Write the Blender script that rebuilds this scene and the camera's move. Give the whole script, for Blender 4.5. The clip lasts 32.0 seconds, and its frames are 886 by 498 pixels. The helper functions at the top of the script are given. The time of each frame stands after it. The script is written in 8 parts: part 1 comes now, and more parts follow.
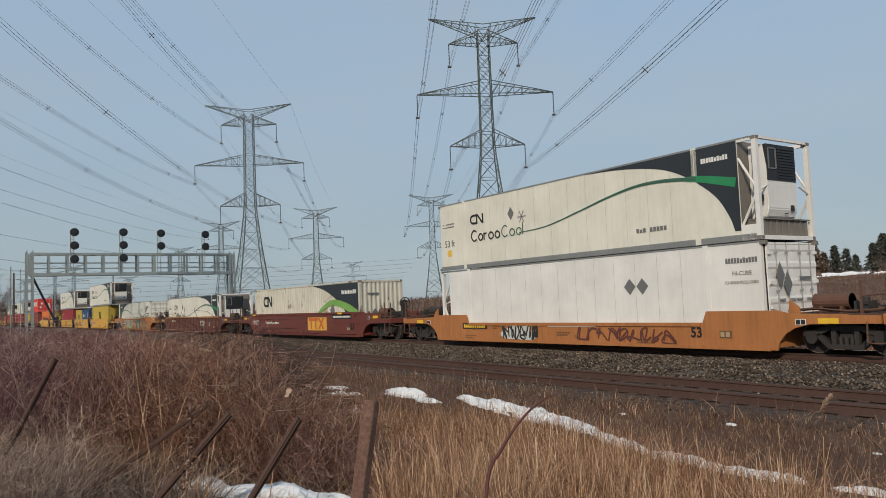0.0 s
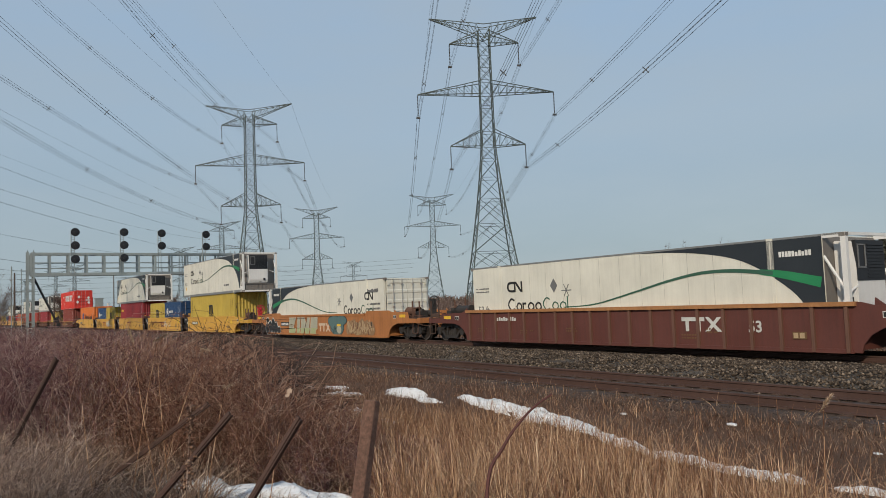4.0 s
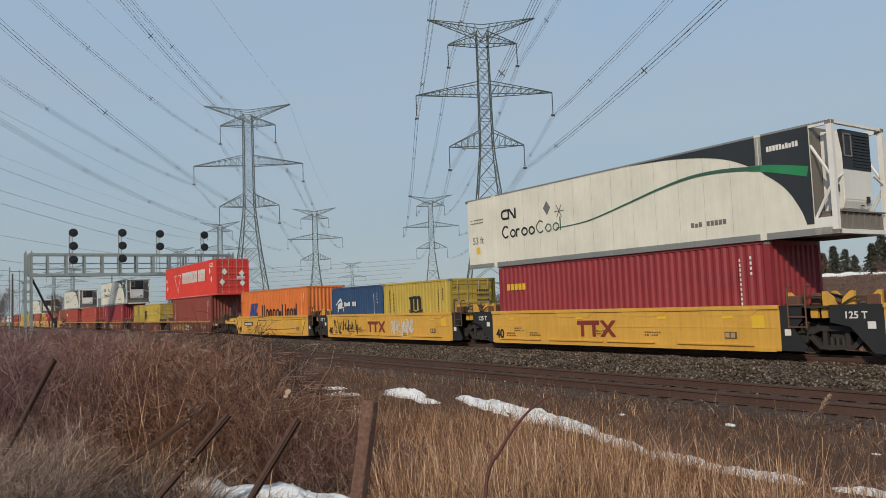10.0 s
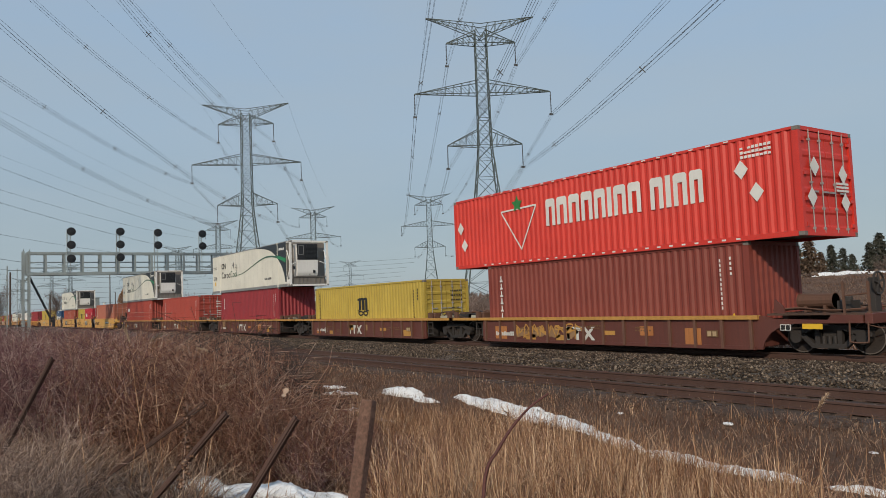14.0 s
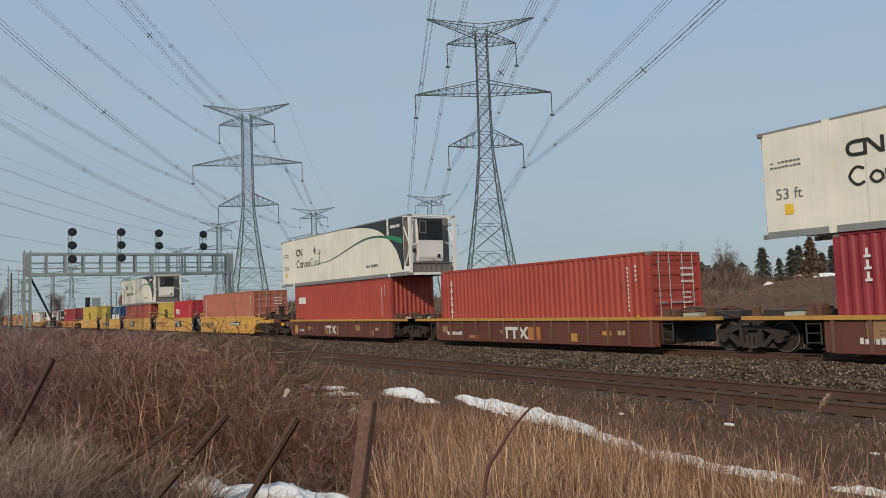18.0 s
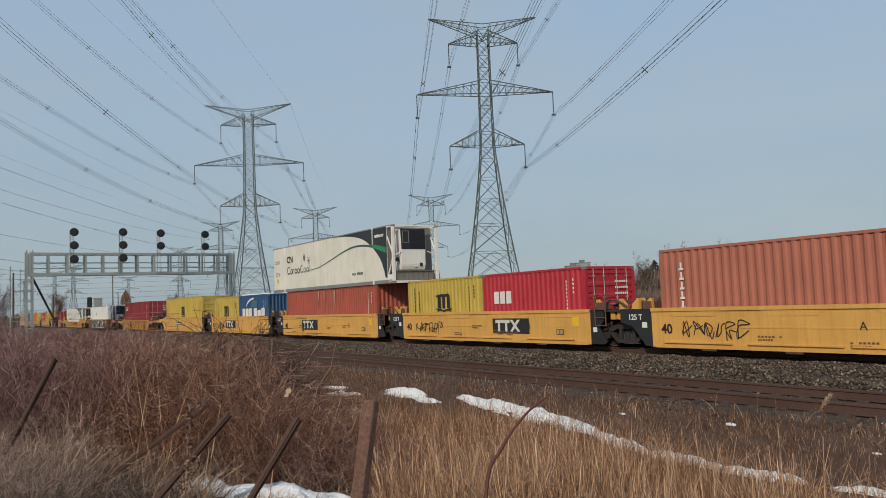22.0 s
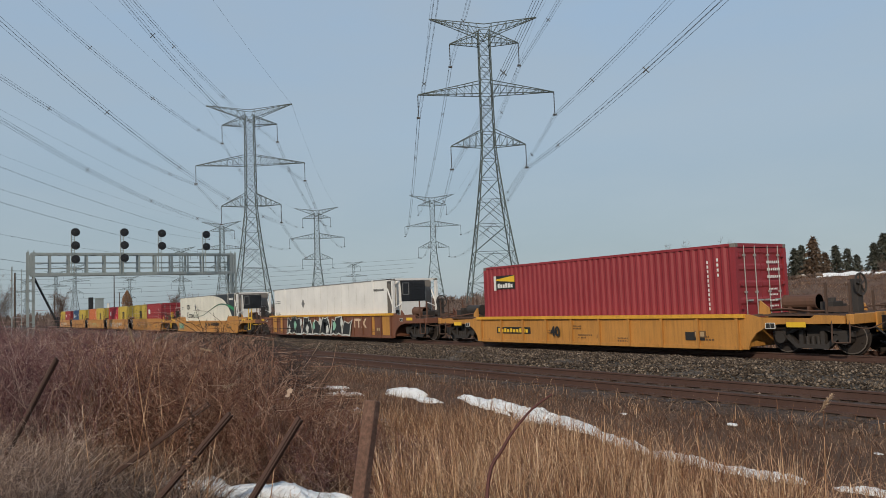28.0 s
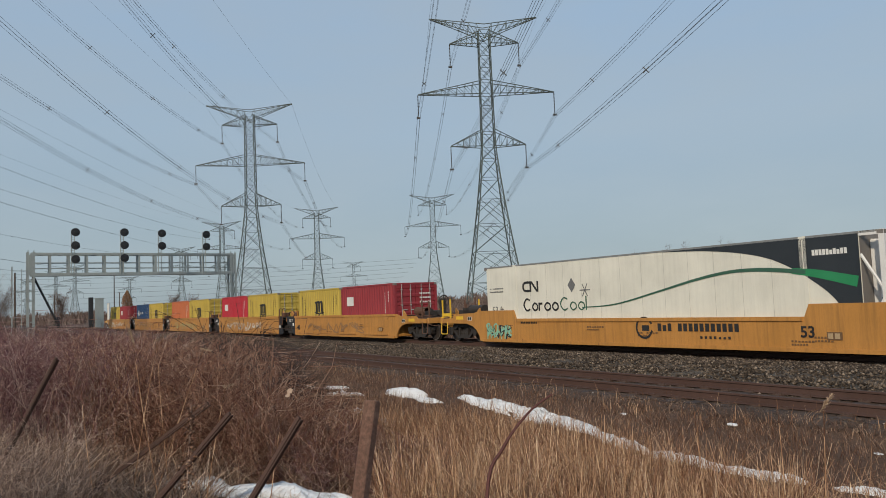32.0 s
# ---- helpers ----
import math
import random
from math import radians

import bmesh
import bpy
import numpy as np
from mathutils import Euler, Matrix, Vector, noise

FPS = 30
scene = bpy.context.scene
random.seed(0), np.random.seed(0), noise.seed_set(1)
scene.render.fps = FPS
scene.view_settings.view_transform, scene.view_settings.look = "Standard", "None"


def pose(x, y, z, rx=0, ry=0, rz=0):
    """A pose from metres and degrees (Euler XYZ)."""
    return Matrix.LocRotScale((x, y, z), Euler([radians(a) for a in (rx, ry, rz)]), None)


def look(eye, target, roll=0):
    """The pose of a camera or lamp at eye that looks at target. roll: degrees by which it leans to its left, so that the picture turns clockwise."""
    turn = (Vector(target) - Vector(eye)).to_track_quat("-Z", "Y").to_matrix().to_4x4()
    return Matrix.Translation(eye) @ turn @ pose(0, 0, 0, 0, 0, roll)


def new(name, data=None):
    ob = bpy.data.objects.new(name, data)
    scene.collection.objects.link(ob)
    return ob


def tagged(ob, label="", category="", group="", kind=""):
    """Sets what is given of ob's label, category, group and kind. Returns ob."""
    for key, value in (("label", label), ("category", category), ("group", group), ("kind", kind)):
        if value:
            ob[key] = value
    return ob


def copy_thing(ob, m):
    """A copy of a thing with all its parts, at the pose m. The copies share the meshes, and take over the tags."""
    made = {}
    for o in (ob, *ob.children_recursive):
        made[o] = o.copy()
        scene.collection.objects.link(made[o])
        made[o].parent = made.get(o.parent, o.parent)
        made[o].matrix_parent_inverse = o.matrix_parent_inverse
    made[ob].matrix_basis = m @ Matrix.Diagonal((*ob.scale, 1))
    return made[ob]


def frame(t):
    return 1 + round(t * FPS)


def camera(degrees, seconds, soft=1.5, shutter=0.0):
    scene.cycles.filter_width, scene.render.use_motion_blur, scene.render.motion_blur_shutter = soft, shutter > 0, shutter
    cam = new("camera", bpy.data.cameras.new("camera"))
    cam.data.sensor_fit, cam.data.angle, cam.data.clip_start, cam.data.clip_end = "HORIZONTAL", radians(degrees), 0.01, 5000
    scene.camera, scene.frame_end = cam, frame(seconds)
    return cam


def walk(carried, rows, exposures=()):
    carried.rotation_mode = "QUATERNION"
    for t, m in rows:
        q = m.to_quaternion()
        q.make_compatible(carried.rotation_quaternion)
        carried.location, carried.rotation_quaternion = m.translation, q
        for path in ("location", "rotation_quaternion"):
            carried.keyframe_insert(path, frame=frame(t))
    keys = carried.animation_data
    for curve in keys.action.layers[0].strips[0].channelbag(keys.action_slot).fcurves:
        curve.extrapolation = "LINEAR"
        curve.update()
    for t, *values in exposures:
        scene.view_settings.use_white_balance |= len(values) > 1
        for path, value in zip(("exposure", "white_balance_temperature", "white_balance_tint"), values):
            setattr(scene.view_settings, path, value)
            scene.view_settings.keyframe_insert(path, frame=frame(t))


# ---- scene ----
# World: metres; x runs along the track in the train's direction, y away from the camera, z = 0 on the rail heads.
cam = camera(60.92, 32.0, soft=0.85)

AIM = [  # seconds, heading from +y towards +x, pitch
    (0.0, -55.838, 4.056), (0.5, -55.838, 4.056), (1.0, -55.84, 4.039), (1.5, -55.849, 4.007), (2.0, -55.867, 4.004),
    (2.5, -55.886, 4.03), (3.0, -55.889, 4.045), (3.5, -55.881, 4.05), (5.5, -55.911, 4.051), (6.0, -55.926, 4.032),
    (6.5, -55.933, 4.036), (7.0, -55.92, 4.052), (7.5, -55.886, 4.085), (8.0, -55.853, 4.133), (8.5, -55.826, 4.145),
    (9.0, -55.794, 4.129), (9.5, -55.774, 4.119), (10.0, -55.767, 4.098), (10.5, -55.745, 4.067), (11.0, -55.716, 4.051),
    (12.0, -55.698, 4.05), (12.5, -55.678, 4.049), (13.0, -55.657, 4.036), (13.5, -55.643, 4.013), (14.0, -55.638, 4.007),
    (14.5, -55.641, 4.011), (16.5, -55.705, 4.051), (18.0, -55.7, 4.05), (19.0, -55.703, 4.05), (20.0, -55.73, 4.052),
    (21.0, -55.769, 4.053), (22.0, -55.817, 4.049), (23.0, -55.835, 4.015), (23.5, -55.847, 3.997), (24.0, -55.864, 3.993),
    (24.5, -55.881, 4.01), (25.0, -55.895, 4.04), (25.5, -55.903, 4.058), (27.5, -55.903, 4.058), (28.0, -55.901, 4.058),
    (29.0, -55.893, 4.076), (29.5, -55.898, 4.1), (30.0, -55.897, 4.111), (30.5, -55.892, 4.111), (31.0, -55.894, 4.096),
    (31.5, -55.901, 4.075), (32.0, -55.903, 4.058)]
EYE = (0.0, 0.0, 1.8)


def aim(yaw, pitch):
    a, b = radians(yaw), radians(pitch)
    d = Vector((math.sin(a) * math.cos(b), math.cos(a) * math.cos(b), math.sin(b)))
    return look(EYE, Vector(EYE) + d * 50, -2.27)


walk(cam, [(t, aim(yaw, pitch)) for t, yaw, pitch in AIM], exposures=[(0.0, 0.0), (32.0, 0.0)])

# ---- light ----
SUN_DIR = Vector((0.55, -0.78, 0.49)).normalized()
world = bpy.data.worlds.new("sky")
scene.world = world
world.use_nodes = True
wn, wl = world.node_tree.nodes, world.node_tree.links
sky = wn.new("ShaderNodeTexSky")
sky.sky_type = "NISHITA"
sky.sun_disc = False
sky.sun_elevation = math.asin(SUN_DIR.z)
sky.sun_rotation = math.atan2(SUN_DIR.x, SUN_DIR.y)
sky.air_density, sky.dust_density, sky.ozone_density, sky.altitude = 1.0, 1.0, 1.5, 150
# winter haze evens out the sky
haze = wn.new("ShaderNodeMix")
haze.data_type = "RGBA"
haze.inputs[0].default_value = 0.85
up = wn.new("ShaderNodeSeparateXYZ")
wl.new(wn.new("ShaderNodeTexCoord").outputs["Generated"], up.inputs[0])
tint = wn.new("ShaderNodeValToRGB")
for spot, shade in ((0.1, (0.345, 0.435, 0.50, 1)), (0.22, (0.385, 0.50, 0.61, 1))):
    tint.color_ramp.elements.new(spot).color = shade
tint.color_ramp.elements[0].color = (0.315, 0.395, 0.45, 1)
tint.color_ramp.elements[-1].position, tint.color_ramp.elements[-1].color = 0.42, (0.365, 0.51, 0.69, 1)
wl.new(up.outputs["Z"], tint.inputs[0])
# faint veils of high cloud
veil_map = wn.new("ShaderNodeMapping")
veil_map.inputs["Scale"].default_value = (1.0, 1.0, 3.2)
wl.new(up.inputs[0].links[0].from_socket, veil_map.inputs["Vector"])
veil = wn.new("ShaderNodeTexNoise")
veil.inputs["Scale"].default_value, veil.inputs["Detail"].default_value, veil.inputs["Roughness"].default_value = 3.0, 6.0, 0.55
wl.new(veil_map.outputs["Vector"], veil.inputs["Vector"])
veil_range = wn.new("ShaderNodeMapRange")
veil_range.inputs[1].default_value, veil_range.inputs[2].default_value, veil_range.inputs[3].default_value, veil_range.inputs[4].default_value = 0.35, 0.7, 0.0, 0.55
wl.new(veil.outputs["Fac"], veil_range.inputs[0])
veiled = wn.new("ShaderNodeMix")
veiled.data_type = "RGBA"
veiled.inputs[7].default_value = (0.43, 0.505, 0.56, 1)
wl.new(veil_range.outputs[0], veiled.inputs[0])
wl.new(tint.outputs[0], veiled.inputs[6])
gain = wn.new("ShaderNodeVectorMath")
gain.operation = "SCALE"
gain.inputs["Scale"].default_value = 10.0
wl.new(veiled.outputs[2], gain.inputs[0])
wl.new(gain.outputs[0], haze.inputs[7])
wl.new(sky.outputs["Color"], haze.inputs[6])
wl.new(haze.outputs[2], wn["Background"].inputs["Color"])
wn["Background"].inputs["Strength"].default_value = 0.096
sun_data = bpy.data.lights.new("sun", "SUN")
sun_data.energy, sun_data.angle, sun_data.color = 2.55, radians(1.0), (1.0, 0.86, 0.68)
sun = new("sun", sun_data)
sun.matrix_world = look(SUN_DIR * 100, (0, 0, 0))

# ---- materials ----
MATS = {}


def nodes_of(name):
    m = bpy.data.materials.new(name)
    m.use_nodes = True
    return m, m.node_tree.nodes, m.node_tree.links


def noise_node(n, l, scale, detail=4.0, rough=0.6, coord=None, stretch=None):
    t = n.new("ShaderNodeTexNoise")
    t.inputs["Scale"].default_value, t.inputs["Detail"].default_value, t.inputs["Roughness"].default_value = scale, detail, rough
    if coord is not None:
        if stretch:
            mp = n.new("ShaderNodeMapping")
            mp.inputs["Scale"].default_value = stretch
            l.new(coord, mp.inputs["Vector"])
            l.new(mp.outputs["Vector"], t.inputs["Vector"])
        else:
            l.new(coord, t.inputs["Vector"])
    return t.outputs["Fac"]


def ramp(n, l, fac, stops):
    r = n.new("ShaderNodeValToRGB")
    while len(r.color_ramp.elements) < len(stops):
        r.color_ramp.elements.new(0.5)
    for e, (pos, col) in zip(r.color_ramp.elements, stops):
        e.position, e.color = pos, (*col, 1) if len(col) == 3 else col
    l.new(fac, r.inputs["Fac"])
    return r.outputs["Color"]


def mix(n, l, fac, a, b, mode="MIX"):
    m = n.new("ShaderNodeMix")
    m.data_type, m.blend_type = "RGBA", mode
    for sock, v in ((m.inputs[0], fac), (m.inputs[6], a), (m.inputs[7], b)):
        if isinstance(v, bpy.types.NodeSocket):
            l.new(v, sock)
        else:
            sock.default_value = v if isinstance(v, float) else (*v, 1)
    return m.outputs[2]


def bump(n, l, height, strength, distance):
    b = n.new("ShaderNodeBump")
    b.inputs["Strength"].default_value, b.inputs["Distance"].default_value = strength, distance
    l.new(height, b.inputs["Height"])
    return b.outputs["Normal"]


def paint(name, colour, rough=0.5, dirt=0.35, rust=0.0, metal=0.0, streak=True, vary=0.0):
    """Weathered coat of paint: cloudy fading, vertical grime streaks, rust spots."""
    if name in MATS:
        return MATS[name]
    m, n, l = nodes_of(name)
    b = n["Principled BSDF"]
    co = n.new("ShaderNodeTexCoord").outputs["Object"]
    fade = noise_node(n, l, 0.7, 5, 0.6, co)
    c = mix(n, l, ramp(n, l, fade, [(0.3, (0, 0, 0)), (0.75, (1, 1, 1))]), tuple(x * 0.86 for x in colour), tuple(min(1, x * 1.06 + 0.008) for x in colour))
    if streak:
        s = noise_node(n, l, 2.2, 6, 0.7, co, (4.0, 4.0, 0.22))
        f = n.new("ShaderNodeMath")
        f.operation = "MULTIPLY"
        f.inputs[1].default_value = dirt
        l.new(ramp(n, l, s, [(0.45, (0, 0, 0)), (0.8, (1, 1, 1))]), f.inputs[0])
        c = mix(n, l, f.outputs[0], c, tuple(x * 0.35 + 0.012 for x in colour))
    if rust > 0:
        r = noise_node(n, l, 1.7, 9, 0.72, co, (1.0, 1.0, 0.5))
        c = mix(n, l, ramp(n, l, r, [(0.72 - rust * 0.35, (0, 0, 0)), (0.78 - rust * 0.3, (1, 1, 1))]), c, (0.13, 0.05, 0.025))
    g = noise_node(n, l, 60, 3, 0.6, co)
    c = mix(n, l, 0.12, c, ramp(n, l, g, [(0.3, (0, 0, 0)), (0.7, (1, 1, 1))]), "OVERLAY")
    if vary:
        oi = n.new("ShaderNodeObjectInfo")
        hs = n.new("ShaderNodeHueSaturation")
        mr = n.new("ShaderNodeMapRange")
        mr.inputs[3].default_value, mr.inputs[4].default_value = 1 - vary, 1 + vary
        l.new(oi.outputs["Random"], mr.inputs[0])
        l.new(mr.outputs[0], hs.inputs["Value"])
        l.new(c, hs.inputs["Color"])
        c = hs.outputs["Color"]
    l.new(c, b.inputs["Base Color"])
    rr = n.new("ShaderNodeMapRange")
    rr.inputs[3].default_value, rr.inputs[4].default_value = rough - 0.1, min(1, rough + 0.2)
    l.new(fade, rr.inputs[0])
    l.new(rr.outputs[0], b.inputs["Roughness"])
    b.inputs["Metallic"].default_value = metal
    l.new(bump(n, l, g, 0.06, 0.01), b.inputs["Normal"])
    MATS[name] = m
    return m


def russet(stops):
    """Colour stops shifted towards red, a tint that soil, stones and dead plants share here."""
    return [(p, (r * 1.06, g * 0.97, b * 0.92)) for p, (r, g, b) in stops]


def earth(name, stops, scale=0.8, fine=30.0, depth=0.05, rough=0.95):
    """Ground: patches at large scale, crumbs at fine scale."""
    m, n, l = nodes_of(name)
    b = n["Principled BSDF"]
    co = n.new("ShaderNodeTexCoord").outputs["Object"]
    big = noise_node(n, l, scale, 8, 0.65, co)
    small = noise_node(n, l, fine, 6, 0.7, co)
    c = ramp(n, l, big, russet(stops))
    c = mix(n, l, 0.55, c, ramp(n, l, small, [(0.25, (0.05, 0.05, 0.05)), (0.75, (0.95, 0.95, 0.95))]), "OVERLAY")
    l.new(c, b.inputs["Base Color"])
    b.inputs["Roughness"].default_value = rough
    l.new(bump(n, l, small, 0.9, depth), b.inputs["Normal"])
    MATS[name] = m
    return m


def island(name, stops, rough=0.85, spec=0.3):
    """For joined pieces (stones, stalks, twigs): a colour per piece."""
    m, n, l = nodes_of(name)
    b = n["Principled BSDF"]
    g = n.new("ShaderNodeNewGeometry")
    c = ramp(n, l, g.outputs["Random Per Island"], russet(stops))
    co = n.new("ShaderNodeTexCoord").outputs["Object"]
    s = noise_node(n, l, 25, 4, 0.6, co)
    c = mix(n, l, 0.35, c, ramp(n, l, s, [(0.3, (0.1, 0.1, 0.1)), (0.7, (0.9, 0.9, 0.9))]), "OVERLAY")
    l.new(c, b.inputs["Base Color"])
    b.inputs["Roughness"].default_value = rough
    b.inputs["Specular IOR Level"].default_value = spec
    MATS[name] = m
    return m


CREAM = paint("reefer_white", (0.765, 0.742, 0.64), 0.45, 0.2)
WHITE = paint("fresh_white", (0.80, 0.785, 0.75), 0.45, 0.12)
ALU = paint("aluminium_rail", (0.34, 0.34, 0.325), 0.42, 0.3, metal=0.5)
INK = paint("dark_slate", (0.022, 0.028, 0.034), 0.45, 0.1)
BLACK = paint("black_plastic", (0.014, 0.015, 0.018), 0.5, 0.1)
GREEN = paint("green_stripe", (0.02, 0.24, 0.09), 0.45, 0.1)
LINE = paint("thin_green", (0.04, 0.12, 0.075), 0.45, 0.1)
LIME = paint("lime_stripe", (0.20, 0.42, 0.09), 0.5, 0.2)
SEAM = paint("panel_seam", (0.52, 0.50, 0.44), 0.5, 0.2)
GREY = paint("grey_mark", (0.16, 0.16, 0.16), 0.5, 0.1)
CASTING = paint("casting_steel", (0.20, 0.18, 0.16), 0.6, 0.4, 0.2)
UNDER = paint("dark_running_gear", (0.034, 0.028, 0.025), 0.7, 0.5, 0.16)
PLATE = paint("black_joint_plate", (0.016, 0.016, 0.018), 0.55, 0.3, 0.1)
STENCIL = paint("brown_stencil", (0.16, 0.085, 0.035), 0.6, 0.3)
POSTS = paint("orange_rust_posts", (0.13, 0.062, 0.038), 0.75, 0.5, 0.25)
BRAKERED = paint("brake_red", (0.50, 0.025, 0.035), 0.5, 0.3)
RIM = paint("worn_rim_highlight", (0.20, 0.17, 0.15), 0.45, 0.3, metal=0.5)
WHEEL = paint("wheel_steel", (0.04, 0.03, 0.025), 0.6, 0.4, 0.2, metal=0.3)
TREAD = paint("polished_tread", (0.35, 0.33, 0.31), 0.3, 0.1, metal=0.9)
RUSTY = paint("rusty_fittings", (0.085, 0.048, 0.033), 0.8, 0.5, 0.3)
RODS = paint("galvanised_rod", (0.42, 0.40, 0.38), 0.5, 0.3, 0.1, metal=0.4)
MARKW = paint("white_mark", (0.75, 0.74, 0.70), 0.5, 0.1)
MARKK = paint("black_mark", (0.018, 0.017, 0.016), 0.55, 0.1)
MARKR = paint("maroon_mark", (0.22, 0.028, 0.02), 0.5, 0.1)
MARKY = paint("yellow_mark", (0.80, 0.50, 0.03), 0.5, 0.1)
MARKB = paint("blue_mark", (0.015, 0.06, 0.26), 0.5, 0.1)
GALV = paint("galvanised_steel", (0.32, 0.36, 0.355), 0.55, 0.25, metal=0.35)
LATTICE = paint("tower_steel", (0.07, 0.095, 0.092), 0.6, 0.2)
GLASSY = paint("insulator_brown", (0.06, 0.06, 0.06), 0.35, 0.1)
CABLE = paint("conductor", (0.19, 0.20, 0.205), 0.55, 0.1, metal=0.3)
RAILS = paint("rail_rust", (0.08, 0.04, 0.029), 0.7, 0.4, 0.1)
SHINE = paint("rail_head", (0.30, 0.25, 0.22), 0.35, 0.1, metal=0.8)
TIE = paint("old_tie", (0.055, 0.034, 0.026), 0.9, 0.5, vary=0.25)
YEL = paint("car_yellow", (0.70, 0.385, 0.06), 0.5, 0.34, 0.1)
YEL2 = paint("car_amber", (0.68, 0.37, 0.085), 0.5, 0.38, 0.1)
ORA = paint("car_orange", (0.44, 0.17, 0.05), 0.6, 0.6, 0.24)
ORA2 = paint("car_bright_orange", (0.51, 0.235, 0.05), 0.5, 0.65, 0.22)
LEDGE = paint("yellow_ledge", (0.70, 0.36, 0.035), 0.5, 0.5, 0.15)
BRN = paint("car_brown", (0.125, 0.037, 0.026), 0.55, 0.45, 0.16)
OXI = paint("car_oxide", (0.155, 0.034, 0.022), 0.5, 0.4, 0.12)

SNOW, n_, l_ = nodes_of("old_snow")
sn_ = n_["Principled BSDF"]
co_ = n_.new("ShaderNodeTexCoord").outputs["Object"]
sf_ = noise_node(n_, l_, 9.0, 6, 0.65, co_)
l_.new(ramp(n_, l_, sf_, [(0.3, (0.62, 0.61, 0.60)), (0.5, (0.82, 0.82, 0.82)), (0.8, (0.90, 0.90, 0.91))]), sn_.inputs["Base Color"])
sn_.inputs["Roughness"].default_value = 0.7
l_.new(bump(n_, l_, sf_, 0.6, 0.05), sn_.inputs["Normal"])

# ---- mesh helpers ----


def box(bm, x0, x1, y0, y1, z0, z1):
    v = [bm.verts.new(c) for c in ((x0, y0, z0), (x1, y0, z0), (x1, y1, z0), (x0, y1, z0), (x0, y0, z1), (x1, y0, z1), (x1, y1, z1), (x0, y1, z1))]
    for f in ((3, 2, 1, 0), (4, 5, 6, 7), (0, 1, 5, 4), (1, 2, 6, 5), (2, 3, 7, 6), (3, 0, 4, 7)):
        bm.faces.new([v[i] for i in f])


def slab(bm, pts, y0, y1):
    """A polygon in x and z, extruded from y0 to y1."""
    a = [bm.verts.new((x, y0, z)) for x, z in pts]
    b = [bm.verts.new((x, y1, z)) for x, z in pts]
    bm.faces.new(a)
    bm.faces.new(b[::-1])
    for i in range(len(pts)):
        j = (i + 1) % len(pts)
        bm.faces.new((a[j], a[i], b[i], b[j]))


def tube(bm, p, q, r0, r1=None, n=6, caps=True):
    p, q = Vector(p), Vector(q)
    r1 = r0 if r1 is None else r1
    d = (q - p).normalized()
    u = d.orthogonal().normalized()
    w = d.cross(u)
    a, b = [], []
    for i in range(n):
        k = 2 * math.pi * i / n
        o = u * math.cos(k) + w * math.sin(k)
        a.append(bm.verts.new(p + o * r0))
        b.append(bm.verts.new(q + o * r1))
    for i in range(n):
        j = (i + 1) % n
        bm.faces.new((a[i], a[j], b[j], b[i]))
    if caps:
        bm.faces.new(a[::-1])
        bm.faces.new(b)


def mesh_of(name, bm, material):
    me = bpy.data.meshes.new(name)
    bmesh.ops.recalc_face_normals(bm, faces=bm.faces)
    bm.to_mesh(me)
    bm.free()
    me.materials.append(material)
    return me


FINE = ("small_wording", "container_code", "door_code", "stencilled_note", "panel_code", "wording_line", "web_wording", "panel_seam", "vertical_wording", "dark_wording", "green_wording")


def put(name, me, parent, at=None, label=""):
    ob = new(name, me)
    if name in FINE:
        ob["kind"] = "stuff"
    ob.parent = parent
    if at is not None:
        ob.matrix_basis = at if isinstance(at, Matrix) else Matrix.Translation(at)
    if label:
        ob["label"] = label
    return ob


def part(name, bm, material, parent, label="", at=None):
    return put(name, mesh_of(name, bm, material), parent, at, label)


CACHE = {}


def cached(key, build, material):
    k = (key, material.name)
    if k not in CACHE:
        bm = bmesh.new()
        build(bm)
        CACHE[k] = mesh_of(str(key[0]), bm, material)
    return CACHE[k]


def thing(name, label, category, group="", kind=""):
    return tagged(new(name), label, category, group, kind)


def solid(name, bm, material, label="", category="", group="", kind=""):
    return tagged(new(name, mesh_of(name, bm, material)), label, category, group, kind)


def lettering(text, size, bold=0.0):
    """Flat mesh of a word in the built-in font, standing in the plane y = 0, read from -y."""
    key = ("text", text, size, bold)
    if key not in CACHE:
        cu = bpy.data.curves.new("text", "FONT")
        cu.body, cu.size, cu.offset, cu.extrude = text, size, bold, 0.002
        cu.resolution_u = 3
        ob = bpy.data.objects.new("text", cu)
        scene.collection.objects.link(ob)
        bpy.context.view_layer.update()
        me = bpy.data.meshes.new_from_object(ob.evaluated_get(bpy.context.evaluated_depsgraph_get()))
        me.transform(Matrix.Rotation(radians(90), 4, "X"))
        bpy.data.objects.remove(ob)
        CACHE[key] = me
    return CACHE[key]


def words(text, size, material, parent, x, y, z, bold=0.0, name="lettering"):
    me = lettering(text, size, bold).copy()
    me.materials.clear()
    me.materials.append(material)
    return put(name, me, parent, (x, y, z))


def blocks(bm, x0, x1, z0, z1, n, y, seed=0, gap=0.22, lean=0.0):
    """A row of n plain bars that stands for a line of writing."""
    rnd = random.Random(seed)
    w = (x1 - x0) / n
    for i in range(n):
        if n > 4 and rnd.random() < 0.06:
            continue
        a, b = x0 + i * w, x0 + (i + 1 - gap) * w
        top = z1 - (z1 - z0) * rnd.choice((0, 0, 0.0, 0.22))
        slab(bm, [(a, z0), (b, z0), (b + lean, top), (a + lean, top)], y, y + 0.004)


